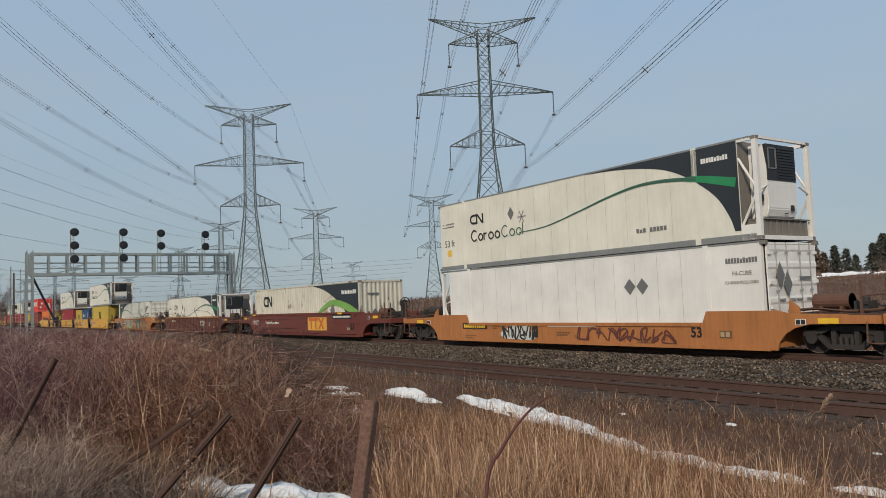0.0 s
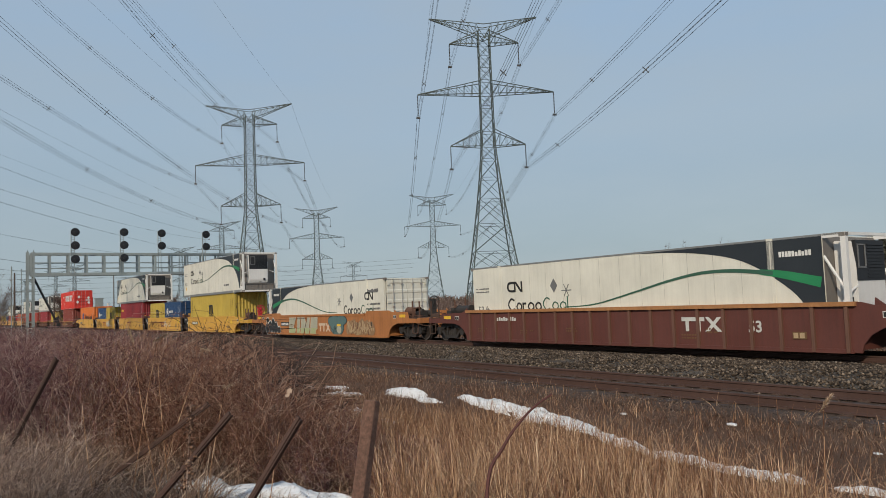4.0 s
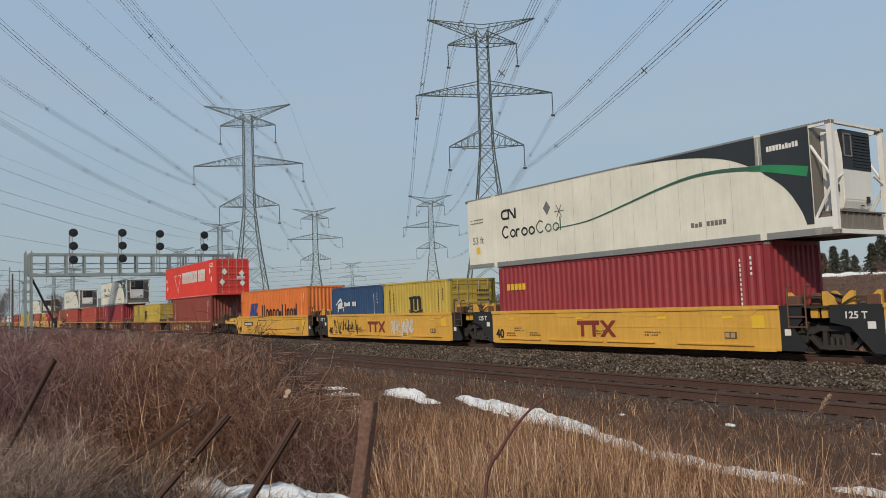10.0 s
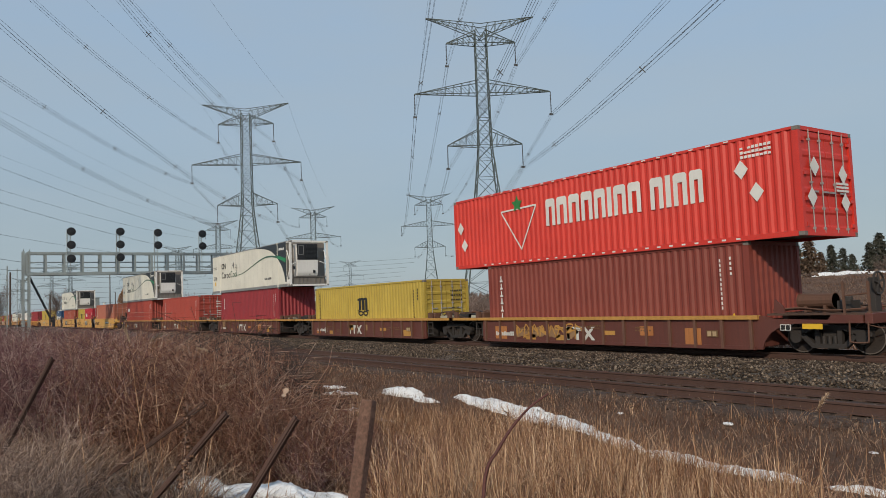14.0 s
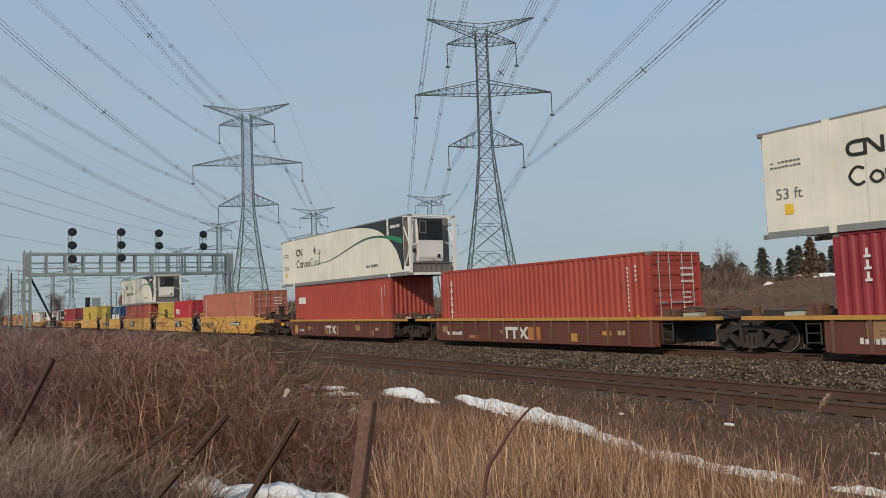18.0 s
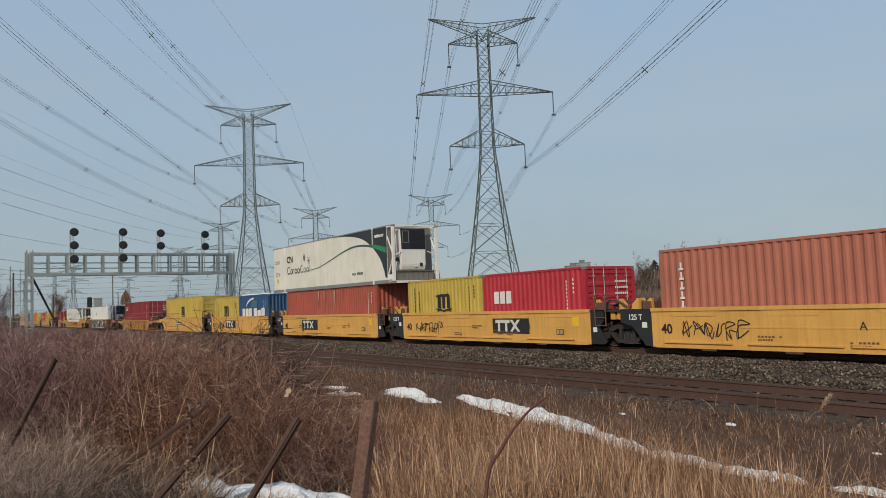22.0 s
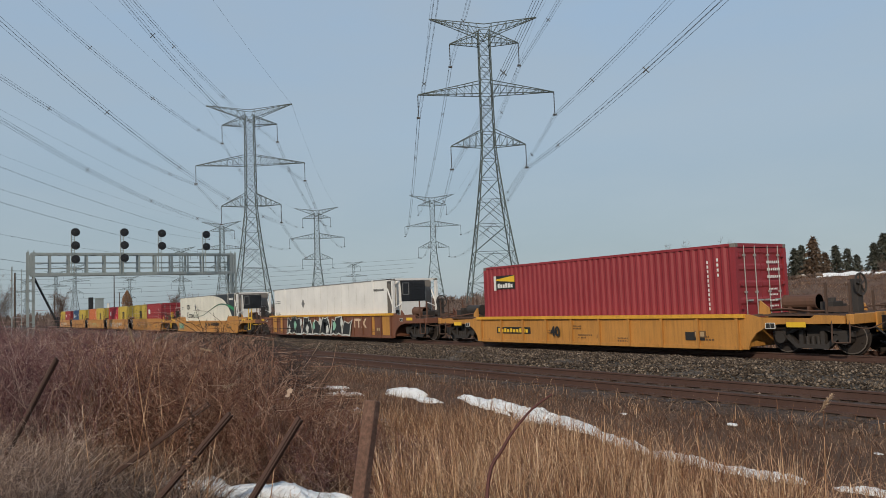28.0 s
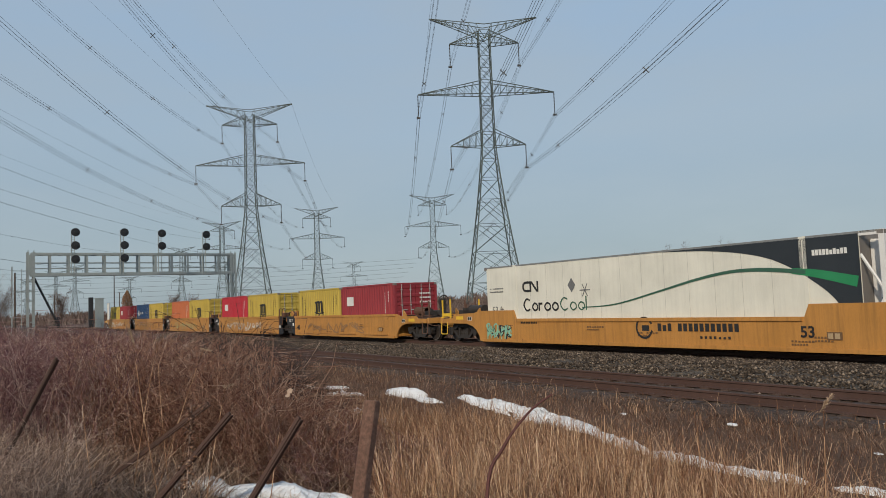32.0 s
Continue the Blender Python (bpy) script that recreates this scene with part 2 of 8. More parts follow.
def ribbon(bm, pts, width, y):
    """A stripe of given width along points in x and z, 4 mm thick."""
    L, R = [], []
    for i, (x, z) in enumerate(pts):
        a, b = pts[max(i - 1, 0)], pts[min(i + 1, len(pts) - 1)]
        d = Vector((b[0] - a[0], b[1] - a[1])).normalized()
        w = width[i] if isinstance(width, (list, tuple)) else width
        L.append((x - d.y * w / 2, z + d.x * w / 2))
        R.append((x + d.y * w / 2, z - d.x * w / 2))
    rows = []
    for i, (p, q) in enumerate(zip(L, R)):
        f = y - 0.00015 * i
        rows.append([bm.verts.new(c) for c in ((p[0], f, p[1]), (q[0], f, q[1]), (q[0], f + 0.004, q[1]), (p[0], f + 0.004, p[1]))])
    for a, b in zip(rows, rows[1:]):
        for k in range(4):
            bm.faces.new((a[k], a[(k + 1) % 4], b[(k + 1) % 4], b[k]))
    bm.faces.new(rows[0][::-1])
    bm.faces.new(rows[-1])


def smooth(pts, steps=6):
    """Points of a smooth curve through the given ones."""
    out = []
    for i in range(len(pts) - 1):
        p0, p1, p2, p3 = pts[max(i - 1, 0)], pts[i], pts[i + 1], pts[min(i + 2, len(pts) - 1)]
        for k in range(steps):
            t = k / steps
            out.append(tuple(0.5 * (2 * b + (c - a) * t + (2 * a - 5 * b + 4 * c - d) * t * t + (3 * b - a - 3 * c + d) * t ** 3) for a, b, c, d in zip(p0, p1, p2, p3)))
    out.append(tuple(pts[-1]))
    return out

# ---- ground and tracks ----
TRACKS = (12.5, 20.67)  # centre lines; the train runs on the second
GROUND_Y = [(-3000, 0.6), (-400, 0.3), (-40, 0.1), (-6, 0.1), (0.5, 0.0), (2.5, -0.25), (5.0, -0.55), (8.0, -0.68), (9.4, -0.62), (10.2, -0.42), (11.0, -0.26),
            (14.0, -0.24), (17.0, -0.26), (19.0, -0.26), (23.0, -0.3), (25.0, -0.7), (30, -0.9), (60, -0.5), (150, 0.6), (400, 1.5), (3000, 1.0)]


def ground_z(x, y):
    for (a, za), (b, zb) in zip(GROUND_Y, GROUND_Y[1:]):
        if y <= b:
            k = (y - a) / (b - a)
            k = k * k * (3 - 2 * k)
            z = za + (zb - za) * k
            break
    else:
        z = 1.0
    if y < 10.5 or y > 24:
        z += 0.10 * noise.noise((x * 0.35, y * 0.35, 0)) + 0.05 * noise.noise((x * 1.3, y * 1.3, 4))
    # earth mound with dead grass behind the tracks
    if x < -5 and y > 40:
        s, d = y / -x, -0.8275 * x + 0.5616 * y
        a = min(max((s - 1.2) / 0.5, 0), 1)
        b = min(max((d - 50) / 32, 0), 1) * min(max((120 - d) / 30, 0), 1)
        z += a * a * (3 - 2 * a) * b * b * (3 - 2 * b) * (3.35 + 0.5 * noise.noise((x * 0.15, y * 0.15, 2)) + 0.25 * noise.noise((x * 0.5, y * 0.5, 9)))
    return z


def spread(a, b, fine_a, fine_b, step, grow=1.35):
    vals = list(np.arange(fine_a, fine_b + 1e-6, step))
    s, v = step, vals[-1]
    while v < b:
        s *= grow
        v += s
        vals.append(min(v, b))
    s, v = step, vals[0]
    while v > a:
        s *= grow
        v -= s
        vals.insert(0, max(v, a))
    return vals


DRY = earth("dry_ground", [(0.25, (0.065, 0.038, 0.026)), (0.5, (0.11, 0.068, 0.045)), (0.72, (0.155, 0.104, 0.07)), (0.9, (0.2, 0.145, 0.097))], 0.5, 18, 0.06)


def build_ground():
    xs, ys = spread(-3000, 3000, -60, 12, 0.6, 1.07), spread(-3000, 3000, -2, 30, 0.4, 1.06)
    verts = [(x, y, ground_z(x, y)) for y in ys for x in xs]
    w = len(xs)
    faces = [(j * w + i, j * w + i + 1, (j + 1) * w + i + 1, (j + 1) * w + i) for j in range(len(ys) - 1) for i in range(w - 1)]
    me = bpy.data.meshes.new("ground")
    me.from_pydata(verts, [], faces)
    me.materials.append(DRY)
    me.polygons.foreach_set("use_smooth", [True] * len(me.polygons))
    tagged(new("ground", me), "brown winter ground of dead grass and soil", "ground", kind="structure")


build_ground()
BALLAST = earth("ballast_bed", [(0.3, (0.05, 0.043, 0.035)), (0.5, (0.085, 0.074, 0.062)), (0.7, (0.13, 0.115, 0.097))], 1.2, 22, 0.08)
BALLAST_RUST = earth("rusty_ballast_bed", [(0.3, (0.05, 0.033, 0.024)), (0.5, (0.085, 0.058, 0.042)), (0.75, (0.13, 0.093, 0.07))], 1.0, 22, 0.08)


def bed(name, prof, material, label):
    bm = bmesh.new()
    xs = spread(-900, 200, -60, 12, 1.0, 1.3)
    rows = []
    for x in xs:
        rows.append([bm.verts.new((x, y, z + 0.03 * noise.noise((x * 0.8, y * 2, 1)))) for y, z in prof])
    for a, b in zip(rows, rows[1:]):
        for i in range(len(prof) - 1):
            bm.faces.new((a[i], b[i], b[i + 1], a[i + 1]))
    return solid(name, bm, material, label, "railway ballast", kind="structure")


bed("ballast_near_track", [(10.3, -0.62), (10.9, -0.24), (11.2, -0.19), (12.5, -0.19), (13.9, -0.19), (14.3, -0.2)], BALLAST_RUST, "rust-stained ballast under the near track")
bed("ballast_between_tracks", [(14.3, -0.2), (14.9, -0.12), (16.2, -0.02), (17.6, -0.04), (18.6, -0.12), (19.2, -0.2)], BALLAST, "grey crushed-stone ballast heaped between the tracks")
bed("ballast_far_track", [(19.2, -0.2), (20.6, -0.2), (22.2, -0.2), (23.2, -0.28), (24.6, -0.75)], BALLAST_RUST, "dark ballast under the far track")


def rail(bm, x0, x1, y):
    prof = [(-0.075, -0.17), (0.075, -0.17), (0.075, -0.155), (0.012, -0.135), (0.012, -0.045), (0.036, -0.035), (0.036, -0.004), (0.028, 0.0), (-0.028, 0.0), (-0.036, -0.004), (-0.036, -0.035), (-0.012, -0.045), (-0.012, -0.135), (-0.075, -0.155)]
    a = [bm.verts.new((x0, y + dy, z)) for dy, z in prof]
    b = [bm.verts.new((x1, y + dy, z)) for dy, z in prof]
    for i in range(len(prof)):
        j = (i + 1) % len(prof)
        bm.faces.new((a[i], a[j], b[j], b[i]))


def build_track(yc, label, shiny):
    root = thing("railway_track", label, "railway track", "tracks")
    for side in (-0.7535, 0.7535):
        bm = bmesh.new()
        rail(bm, -900, 200, yc + side)
        r = part("rail", bm, RAILS, root)
        bm = bmesh.new()
        box(bm, -900, 200, yc + side - 0.026, yc + side + 0.026, 0.0005, 0.003)
        part("running_surface", bm, SHINE if shiny else RAILS, r, "polished strip on the rail head" if shiny else "")
    bm = bmesh.new()
    box(bm, -0.115, 0.115, -1.3, 1.3, -0.18, 0.0)
    bmesh.ops.bevel(bm, geom=bm.edges[:], offset=0.012, segments=1, affect="EDGES")
    me = mesh_of("tie", bm, TIE)
    bm = bmesh.new()
    box(bm, -0.1, 0.1, -0.16, 0.16, 0, 0.018)
    for dx in (-0.06, 0.06):
        for dy in (-0.11, 0.11):
            box(bm, dx - 0.015, dx + 0.015, dy - 0.015, dy + 0.015, 0.018, 0.045)
    plate = mesh_of("tie_plate", bm, RUSTY)
    rnd = random.Random(int(yc))
    n = 130
    for i in range(n):
        x = 4.0 - i * 0.54
        t = put("tie", me, root, pose(x + rnd.uniform(-0.03, 0.03), yc + rnd.uniform(-0.05, 0.05), -0.175 + rnd.uniform(-0.012, 0.004), 0, 0, rnd.uniform(-1.2, 1.2)))
        if yc < 15 and i < 75:
            for s in (-0.7535, 0.7535):
                put("tie_plate", plate, t, (0, s, 0.0))
    bm = bmesh.new()
    for i in range(700):
        x = 4.0 - (n + i) * 0.54
        box(bm, x - 0.115, x + 0.115, yc - 1.3, yc + 1.3, -0.36, -0.178)
    tagged(part("far_ties", bm, TIE, root), kind="stuff")


build_track(TRACKS[0], "rusty near railway track with old wooden ties", False)
build_track(TRACKS[1], "main railway track that carries the freight train", True)

# ---- signal gantry ----
GX = -100.0


def build_gantry():
    root = thing("signal_gantry", "galvanised steel signal gantry spanning the tracks", "signal gantry")
    y0, y1, zb, zt = 9.3, 33.2, 6.9, 9.35
    for y in (y0, y1):
        bm = bmesh.new()
        for dx in (-0.6, 0.6):
            for dy in (-0.3, 0.3):
                box(bm, GX + dx - 0.1, GX + dx + 0.1, y + dy - 0.1, y + dy + 0.1, -0.9, zt + 0.25)
        for k in range(8):
            z = 0.2 + k * 1.2
            for dy in (-0.3, 0.3):
                tube(bm, (GX - 0.6, y + dy, z), (GX + 0.6, y + dy, z + 1.2), 0.05, n=4)
            for dx in (-0.6, 0.6):
                box(bm, GX + dx - 0.05, GX + dx + 0.05, y - 0.3, y + 0.3, z - 0.05, z + 0.05)
        part("leg", bm, GALV, root)
    for dx in (-0.6, 0.6):
        bm = bmesh.new()
        for z, h in ((zb, 0.16), (zt, 0.14)):
            box(bm, GX + dx - 0.12, GX + dx + 0.12, y0, y1, z - h, z + h)
        n = 12
        for i in range(n + 1):
            y = y0 + (y1 - y0) * i / n
            box(bm, GX + dx - 0.07, GX + dx + 0.07, y - 0.11, y + 0.11, zb, zt)
        for z in (zb + 0.75, zb + 1.4):
            tube(bm, (GX + dx, y0, z), (GX + dx, y1, z), 0.05, n=4)
        part("truss_side", bm, GALV, root)
    bm = bmesh.new()
    for i in range(25):
        y = y0 + (y1 - y0) * i / 24
        box(bm, GX - 0.6, GX + 0.6, y - 0.04, y + 0.04, zt - 0.1, zt - 0.02)
    box(bm, GX - 0.5, GX + 0.5, y0, y1, zb + 0.165, zb + 0.2)
    part("walkway", bm, GALV, root)
    bm = bmesh.new()
    tube(bm, (GX, y0 + 0.3, zb - 0.2), (GX - 0.2, y0 + 2.9, 1.0), 0.14, n=6)
    box(bm, GX - 0.4, GX, y0 + 2.72, y0 + 3.05, 0.4, 1.9)
    part("diagonal_cable_arm", bm, BLACK, root, "dark diagonal brace")
    bm = bmesh.new()
    for dx in (-0.25, 0.25):
        tube(bm, (GX + dx, y0 - 1.9, -0.6), (GX + dx, y0 - 1.9, 7.9), 0.07, n=4)
    for i in range(26):
        tube(bm, (GX - 0.25, y0 - 1.9, i * 0.3), (GX + 0.25, y0 - 1.9, i * 0.3), 0.04, n=4)
    for z in (2.0, 5.0, 7.4):
        tube(bm, (GX, y0 - 1.9, z), (GX, y0 - 0.2, z), 0.05, n=4)
    tube(bm, (GX, y0 - 0.9, 0), (GX, y0 - 0.9, 7.6), 0.05, n=4)
    part("ladder", bm, GALV, root)
    for slope, zs in ((0.1399, (11.95, 10.35, 8.7)), (0.195, (12.05, 10.45, 8.85)), (0.2399, (12.0, 10.4)), (0.2961, (11.95, 10.35))):
        y = slope * 100.0
        bm = bmesh.new()
        tube(bm, (GX + 0.75, y - 0.45, zb), (GX + 0.75, y - 0.45, zs[0] + 0.3), 0.06, n=6)
        tube(bm, (GX + 0.75, y - 0.1, zb), (GX + 0.75, y - 0.1, zs[0] + 0.3), 0.05, n=6)
        for i in range(12):
            z = zt + 0.2 + i * (zs[0] - zt) / 12
            tube(bm, (GX + 0.75, y - 0.45, z), (GX + 0.75, y - 0.1, z), 0.03, n=4)
        mast = part("signal_mast", bm, GALV, root)
        for z in zs:
            bm = bmesh.new()
            tube(bm, (GX + 0.85, y, z), (GX + 0.9, y, z), 0.5, n=20)
            tube(bm, (GX + 0.9, y, z), (GX + 1.15, y, z), 0.16, 0.15, n=12)
            tube(bm, (GX + 0.75, y - 0.3, z), (GX + 0.85, y, z), 0.08, n=6)
            part("signal_head", bm, BLACK, mast, "round black signal target, unlit")


build_gantry()

# ---- transmission towers ----


def strut(bm, p, q, r):
    tube(bm, p, q, r, n=4, caps=False)


def tower_proto(detail=1.0):
    """Double-circuit lattice tower, 54 m high, arms along local x."""
    root = thing("transmission_tower", "tall grey steel lattice transmission tower with three crossarm levels", "transmission tower", "transmission towers")
    levels = [(0.0, 4.9), (5.0, 4.35), (10.5, 3.5), (15.5, 2.8), (20, 2.2), (24, 1.75), (27.5, 1.4), (30.0, 1.22), (32.5, 1.18), (35, 1.14), (37.3, 1.12), (39.6, 1.1), (42.2, 1.08), (44.4, 1.06), (46.7, 1.05), (49.0, 1.04), (51.6, 1.03)]
    bm = bmesh.new()
    for (z0, h0), (z1, h1) in zip(levels, levels[1:]):
        r = 0.15 if z0 < 27 else 0.11
        c0 = [(sx * h0, sy * h0, z0) for sx, sy in ((-1, -1), (1, -1), (1, 1), (-1, 1))]
        c1 = [(sx * h1, sy * h1, z1) for sx, sy in ((-1, -1), (1, -1), (1, 1), (-1, 1))]
        for i in range(4):
            j = (i + 1) % 4
            strut(bm, c0[i], c1[i], r)
            strut(bm, c0[i], c1[j], 0.058)
            strut(bm, c0[j], c1[i], 0.058)
            strut(bm, c1[i], c1[j], 0.05)
            if z0 < 20:
                m0 = [(a + b) / 2 for a, b in zip(c0[i], c0[j])]
                m1 = [(a + b) / 2 for a, b in zip(c1[i], c1[j])]
                strut(bm, m1, [(a + b) / 2 for a, b in zip(c0[i], c1[i])], 0.05)
                strut(bm, m1, [(a + b) / 2 for a, b in zip(c0[j], c1[j])], 0.05)
    part("lattice_body", bm, LATTICE, root)
    for zb, zt, half, n in ((49.0, 51.3, 6.4, 5), (39.6, 42.0, 12.6, 8), (29.9, 33.0, 6.9, 5)):
        for s in (-1, 1):
            bm = bmesh.new()
            for y in (-1, 1):
                last = None
                for i in range(n + 1):
                    k = i / n
                    x = s * (1.1 + (half - 1.1) * k)
                    yy = y * 1.05 * (1 - k) + y * 0.05
                    lo, hi = (x, yy, zb + 0.25 * k), (x, yy, zt + (zb + 0.3 - zt) * k)
                    if last:
                        strut(bm, last[0], lo, 0.09)
                        strut(bm, last[1], hi, 0.09)
                        strut(bm, last[0], hi, 0.05)
                    if i < n:
                        strut(bm, lo, hi, 0.05)
                    if y == 1:
                        strut(bm, lo, (x, -yy, lo[2]), 0.05)
                    last = (lo, hi)
            part("crossarm", bm, LATTICE, root)
            bm = bmesh.new()
            for k in range(14):
                z = zb + 0.1 - k * 0.27
                tube(bm, (s * half, 0, z), (s * half, 0, z - 0.14), 0.13, 0.08, n=6)
            tube(bm, (s * half, 0, zb + 0.2), (s * half, 0, zb - 4.1), 0.05, n=4)
            box(bm, s * half - 0.35, s * half + 0.35, -0.15, 0.15, zb - 4.15, zb - 3.85)
            part("insulator_string", bm, GLASSY, root)
    for s in (-1, 1):
        bm = bmesh.new()
        n = 7
        for y in (-1, 1):
            last = None
            for i in range(n + 1):
                k = i / n
                x = s * (0.0 + 10.0 * k)
                yy = y * (1.0 * (1 - k) + 0.05)
                lo, hi = (x, yy, 50.0 + 4.0 * k ** 0.9), (x, yy, 52.6 + 1.5 * k)
                if last:
                    strut(bm, last[0], lo, 0.085)
                    strut(bm, last[1], hi, 0.085)
                    strut(bm, last[0], hi, 0.05)
                if 0 < i < n:
                    strut(bm, lo, hi, 0.05)
                last = (lo, hi)
        part("shield_wire_peak", bm, LATTICE, root)
    return root


LINE_DIR = Vector((-0.861, 0.508, 0))
ARM_TURN = math.degrees(math.atan2(LINE_DIR.y, LINE_DIR.x)) + 90
TOWERS = [  # x, y, base z, width factor
    (-107.9, 84.0, 0.0, 1.0), (-169.5, 61.2, -4.0, 1.0), (-282.5, 186.2, -3.5, 1.0), (-321.0, 147.0, -6.0, 1.08), (-385.0, 123.0, -6.0, 1.0),
    (-531.0, 141.0, -7.0, 1.06), (-700.0, 98.0, -8, 1.0), (-760.0, 91.0, -10, 1.0), (-880.0, 178.0, -10, 1.0), (-900.0, 80.0, -10, 1.0), (-640.0, 330.0, -10, 1.0)]
PROTO = tower_proto()
PROTO.matrix_basis = pose(*TOWERS[0][:3], 0, 0, ARM_TURN)
for x, y, z, k in TOWERS[1:]:
    copy_thing(PROTO, pose(x, y, z, 0, 0, ARM_TURN))

# ---- overhead wires ----
ARMS = [(-6.4, 44.9), (6.4, 44.9), (-12.6, 35.5), (12.6, 35.5), (-6.9, 25.8), (6.9, 25.8)]


def wire(bm, a, b, sag, r, n=26):
    """One continuous sagging cable."""
    a, b = Vector(a), Vector(b)
    d = (b - a).normalized()
    u = d.orthogonal().normalized()
    w = d.cross(u)
    last = None
    for i in range(n + 1):
        k = i / n
        p = a.lerp(b, k) - Vector((0, 0, 4 * sag * k * (1 - k)))
        ring = [bm.verts.new(p + (u * math.cos(q) + w * math.sin(q)) * r) for q in (0, 2.094, 4.189)]
        if last:
            for j in range(3):
                bm.faces.new((last[j], last[(j + 1) % 3], ring[(j + 1) % 3], ring[j]))
        last = ring


def span(t0, t1, sag, earth_sag, bundle=True, r=0.02):
    side = Vector((math.cos(radians(ARM_TURN)), math.sin(radians(ARM_TURN)), 0))
    for x, z in ARMS:
        root = thing("power_line", "sagging bundle of four grey conductors with spacers", "power line", "power lines")
        for ox, oz in (((-0.23, 0.23), (0.23, 0.23), (-0.23, -0.23), (0.23, -0.23)) if bundle else ((-0.2, 0), (0.2, 0))):
            bm = bmesh.new()
            a = Vector(t0) + side * (x + ox) + Vector((0, 0, z + oz))
            b = Vector(t1) + side * (x + ox) + Vector((0, 0, z + oz))
            wire(bm, a, b, sag, r)
            part("conductor", bm, CABLE, root)
        if bundle:
            for k in (0.12, 0.3, 0.48, 0.66, 0.84):
                c = (Vector(t0) + side * x + Vector((0, 0, z))).lerp(Vector(t1) + side * x + Vector((0, 0, z)), k) - Vector((0, 0, 4 * sag * k * (1 - k)))
                bm = bmesh.new()
                for ax, az in ((-0.3, -0.3), (0.3, -0.3), (0.3, 0.3), (-0.3, 0.3)):
                    tube(bm, c, c + side * ax + Vector((0, 0, az)), 0.05, n=4)
                part("spacer", bm, CABLE, root)
    for x in (-10.0, 10.0):
        bm = bmesh.new()
        wire(bm, Vector(t0) + side * x + Vector((0, 0, 53.9)), Vector(t1) + side * x + Vector((0, 0, 53.9)), earth_sag, 0.018)
        solid("shield_wire", bm, CABLE, "thin overhead earth wire between towers", "power line", "power lines")


T = [Vector(t[:3]) for t in TOWERS]
BACK_A, BACK_B = Vector((81.6, -27.3, 3.8)), Vector((-69.1, -13.7, 9.8))
for q in (BACK_A, BACK_B):
    copy_thing(PROTO, pose(q.x, q.y, q.z, 0, 0, ARM_TURN))
span(T[0], BACK_A, 4.3, 3.0)
span(T[1], BACK_B, 4.2, 2.0)
span(T[0], T[2], 5.0, 4.0)
span(T[1], T[3], 5.0, 4.0)
span(T[4], T[4] + Vector((330, -190, 0)), 6.0, 5.0, False)

# ---- movement ----
MOVERS = []   # thing, place along the train, height
SPINNERS = []  # wheelset, height of its axle in its truck, place in its truck


def travel(t):
    u = t - 13.0
    return 12.57456 * u - 0.02063958 * u * u - 0.00045476 * u ** 3 + 0.0000244952 * u ** 4

# ---- containers ----
ISO_WIDTH, WIDE_WIDTH = 2.591, 2.75
WID = ISO_WIDTH
FACE = -WID / 2 - 0.004  # plane of markings on the near side
TRAIN_Y = TRACKS[1]


def set_width(w):
    """Width of the containers built from here on."""
    global WID, FACE
    WID = w
    FACE = -WID / 2 - 0.004



def corrugated(bm, x0, x1, y, z0, z1, out, pitch=0.278, depth=0.042):
    """A corrugated sheet from x0 to x1 in the plane y; out: -1 or 1, the outer side."""
    n = max(1, round((x1 - x0) / pitch))
    w = (x1 - x0) / n
    pts = [(x0, 0)]
    for i in range(n):
        a = x0 + i * w
        pts += [(a + w * 0.13, 0), (a + w * 0.37, -depth), (a + w * 0.63, -depth), (a + w * 0.87, 0)]
    pts.append((x1, 0))
    prev = None
    for x, d in pts:
        cur = (bm.verts.new((x, y + out * d, z0)), bm.verts.new((x, y + out * d, z1)))
        if prev:
            bm.faces.new((prev[0], cur[0], cur[1], prev[1]))
        prev = cur


def corrugated_end(bm, x, y0, y1, z0, z1, out):
    n = 9
    w = (y1 - y0) / n
    pts = [(y0, 0)]
    for i in range(n):
        a = y0 + i * w
        pts += [(a + w * 0.13, 0), (a + w * 0.37, -0.045), (a + w * 0.63, -0.045), (a + w * 0.87, 0)]
    pts.append((y1, 0))
    prev = None
    for y, d in pts:
        cur = (bm.verts.new((x + out * d, y, z0)), bm.verts.new((x + out * d, y, z1)))
        if prev:
            bm.faces.new((prev[0], cur[0], cur[1], prev[1]))
        prev = cur


def steel_frame(bm, L, H, inset=0.0):
    h, w = L / 2, WID / 2
    for sx in (-1, 1):
        for sy in (-1, 1):
            x = sx * (h - inset)
            box(bm, min(x, x - sx * 0.16), max(x, x - sx * 0.16), sy * w - (0.14 if sy > 0 else 0), sy * w + (0.14 if sy < 0 else 0), 0.12, H - 0.12)
        for z0, z1 in ((0, 0.15), (H - 0.11, H)):
            x = sx * (h - inset)
            box(bm, min(x, x - sx * 0.13), max(x, x - sx * 0.13), -w + 0.15, w - 0.15, z0, z1)
    for sy in (-1, 1):
        for z0, z1, t in ((0.0, 0.15, 0.05), (H - 0.08, H, 0.06)):
            box(bm, -h + 0.18, h - 0.18, min(sy * w, sy * (w - t)), max(sy * w, sy * (w - t)), z0, z1)


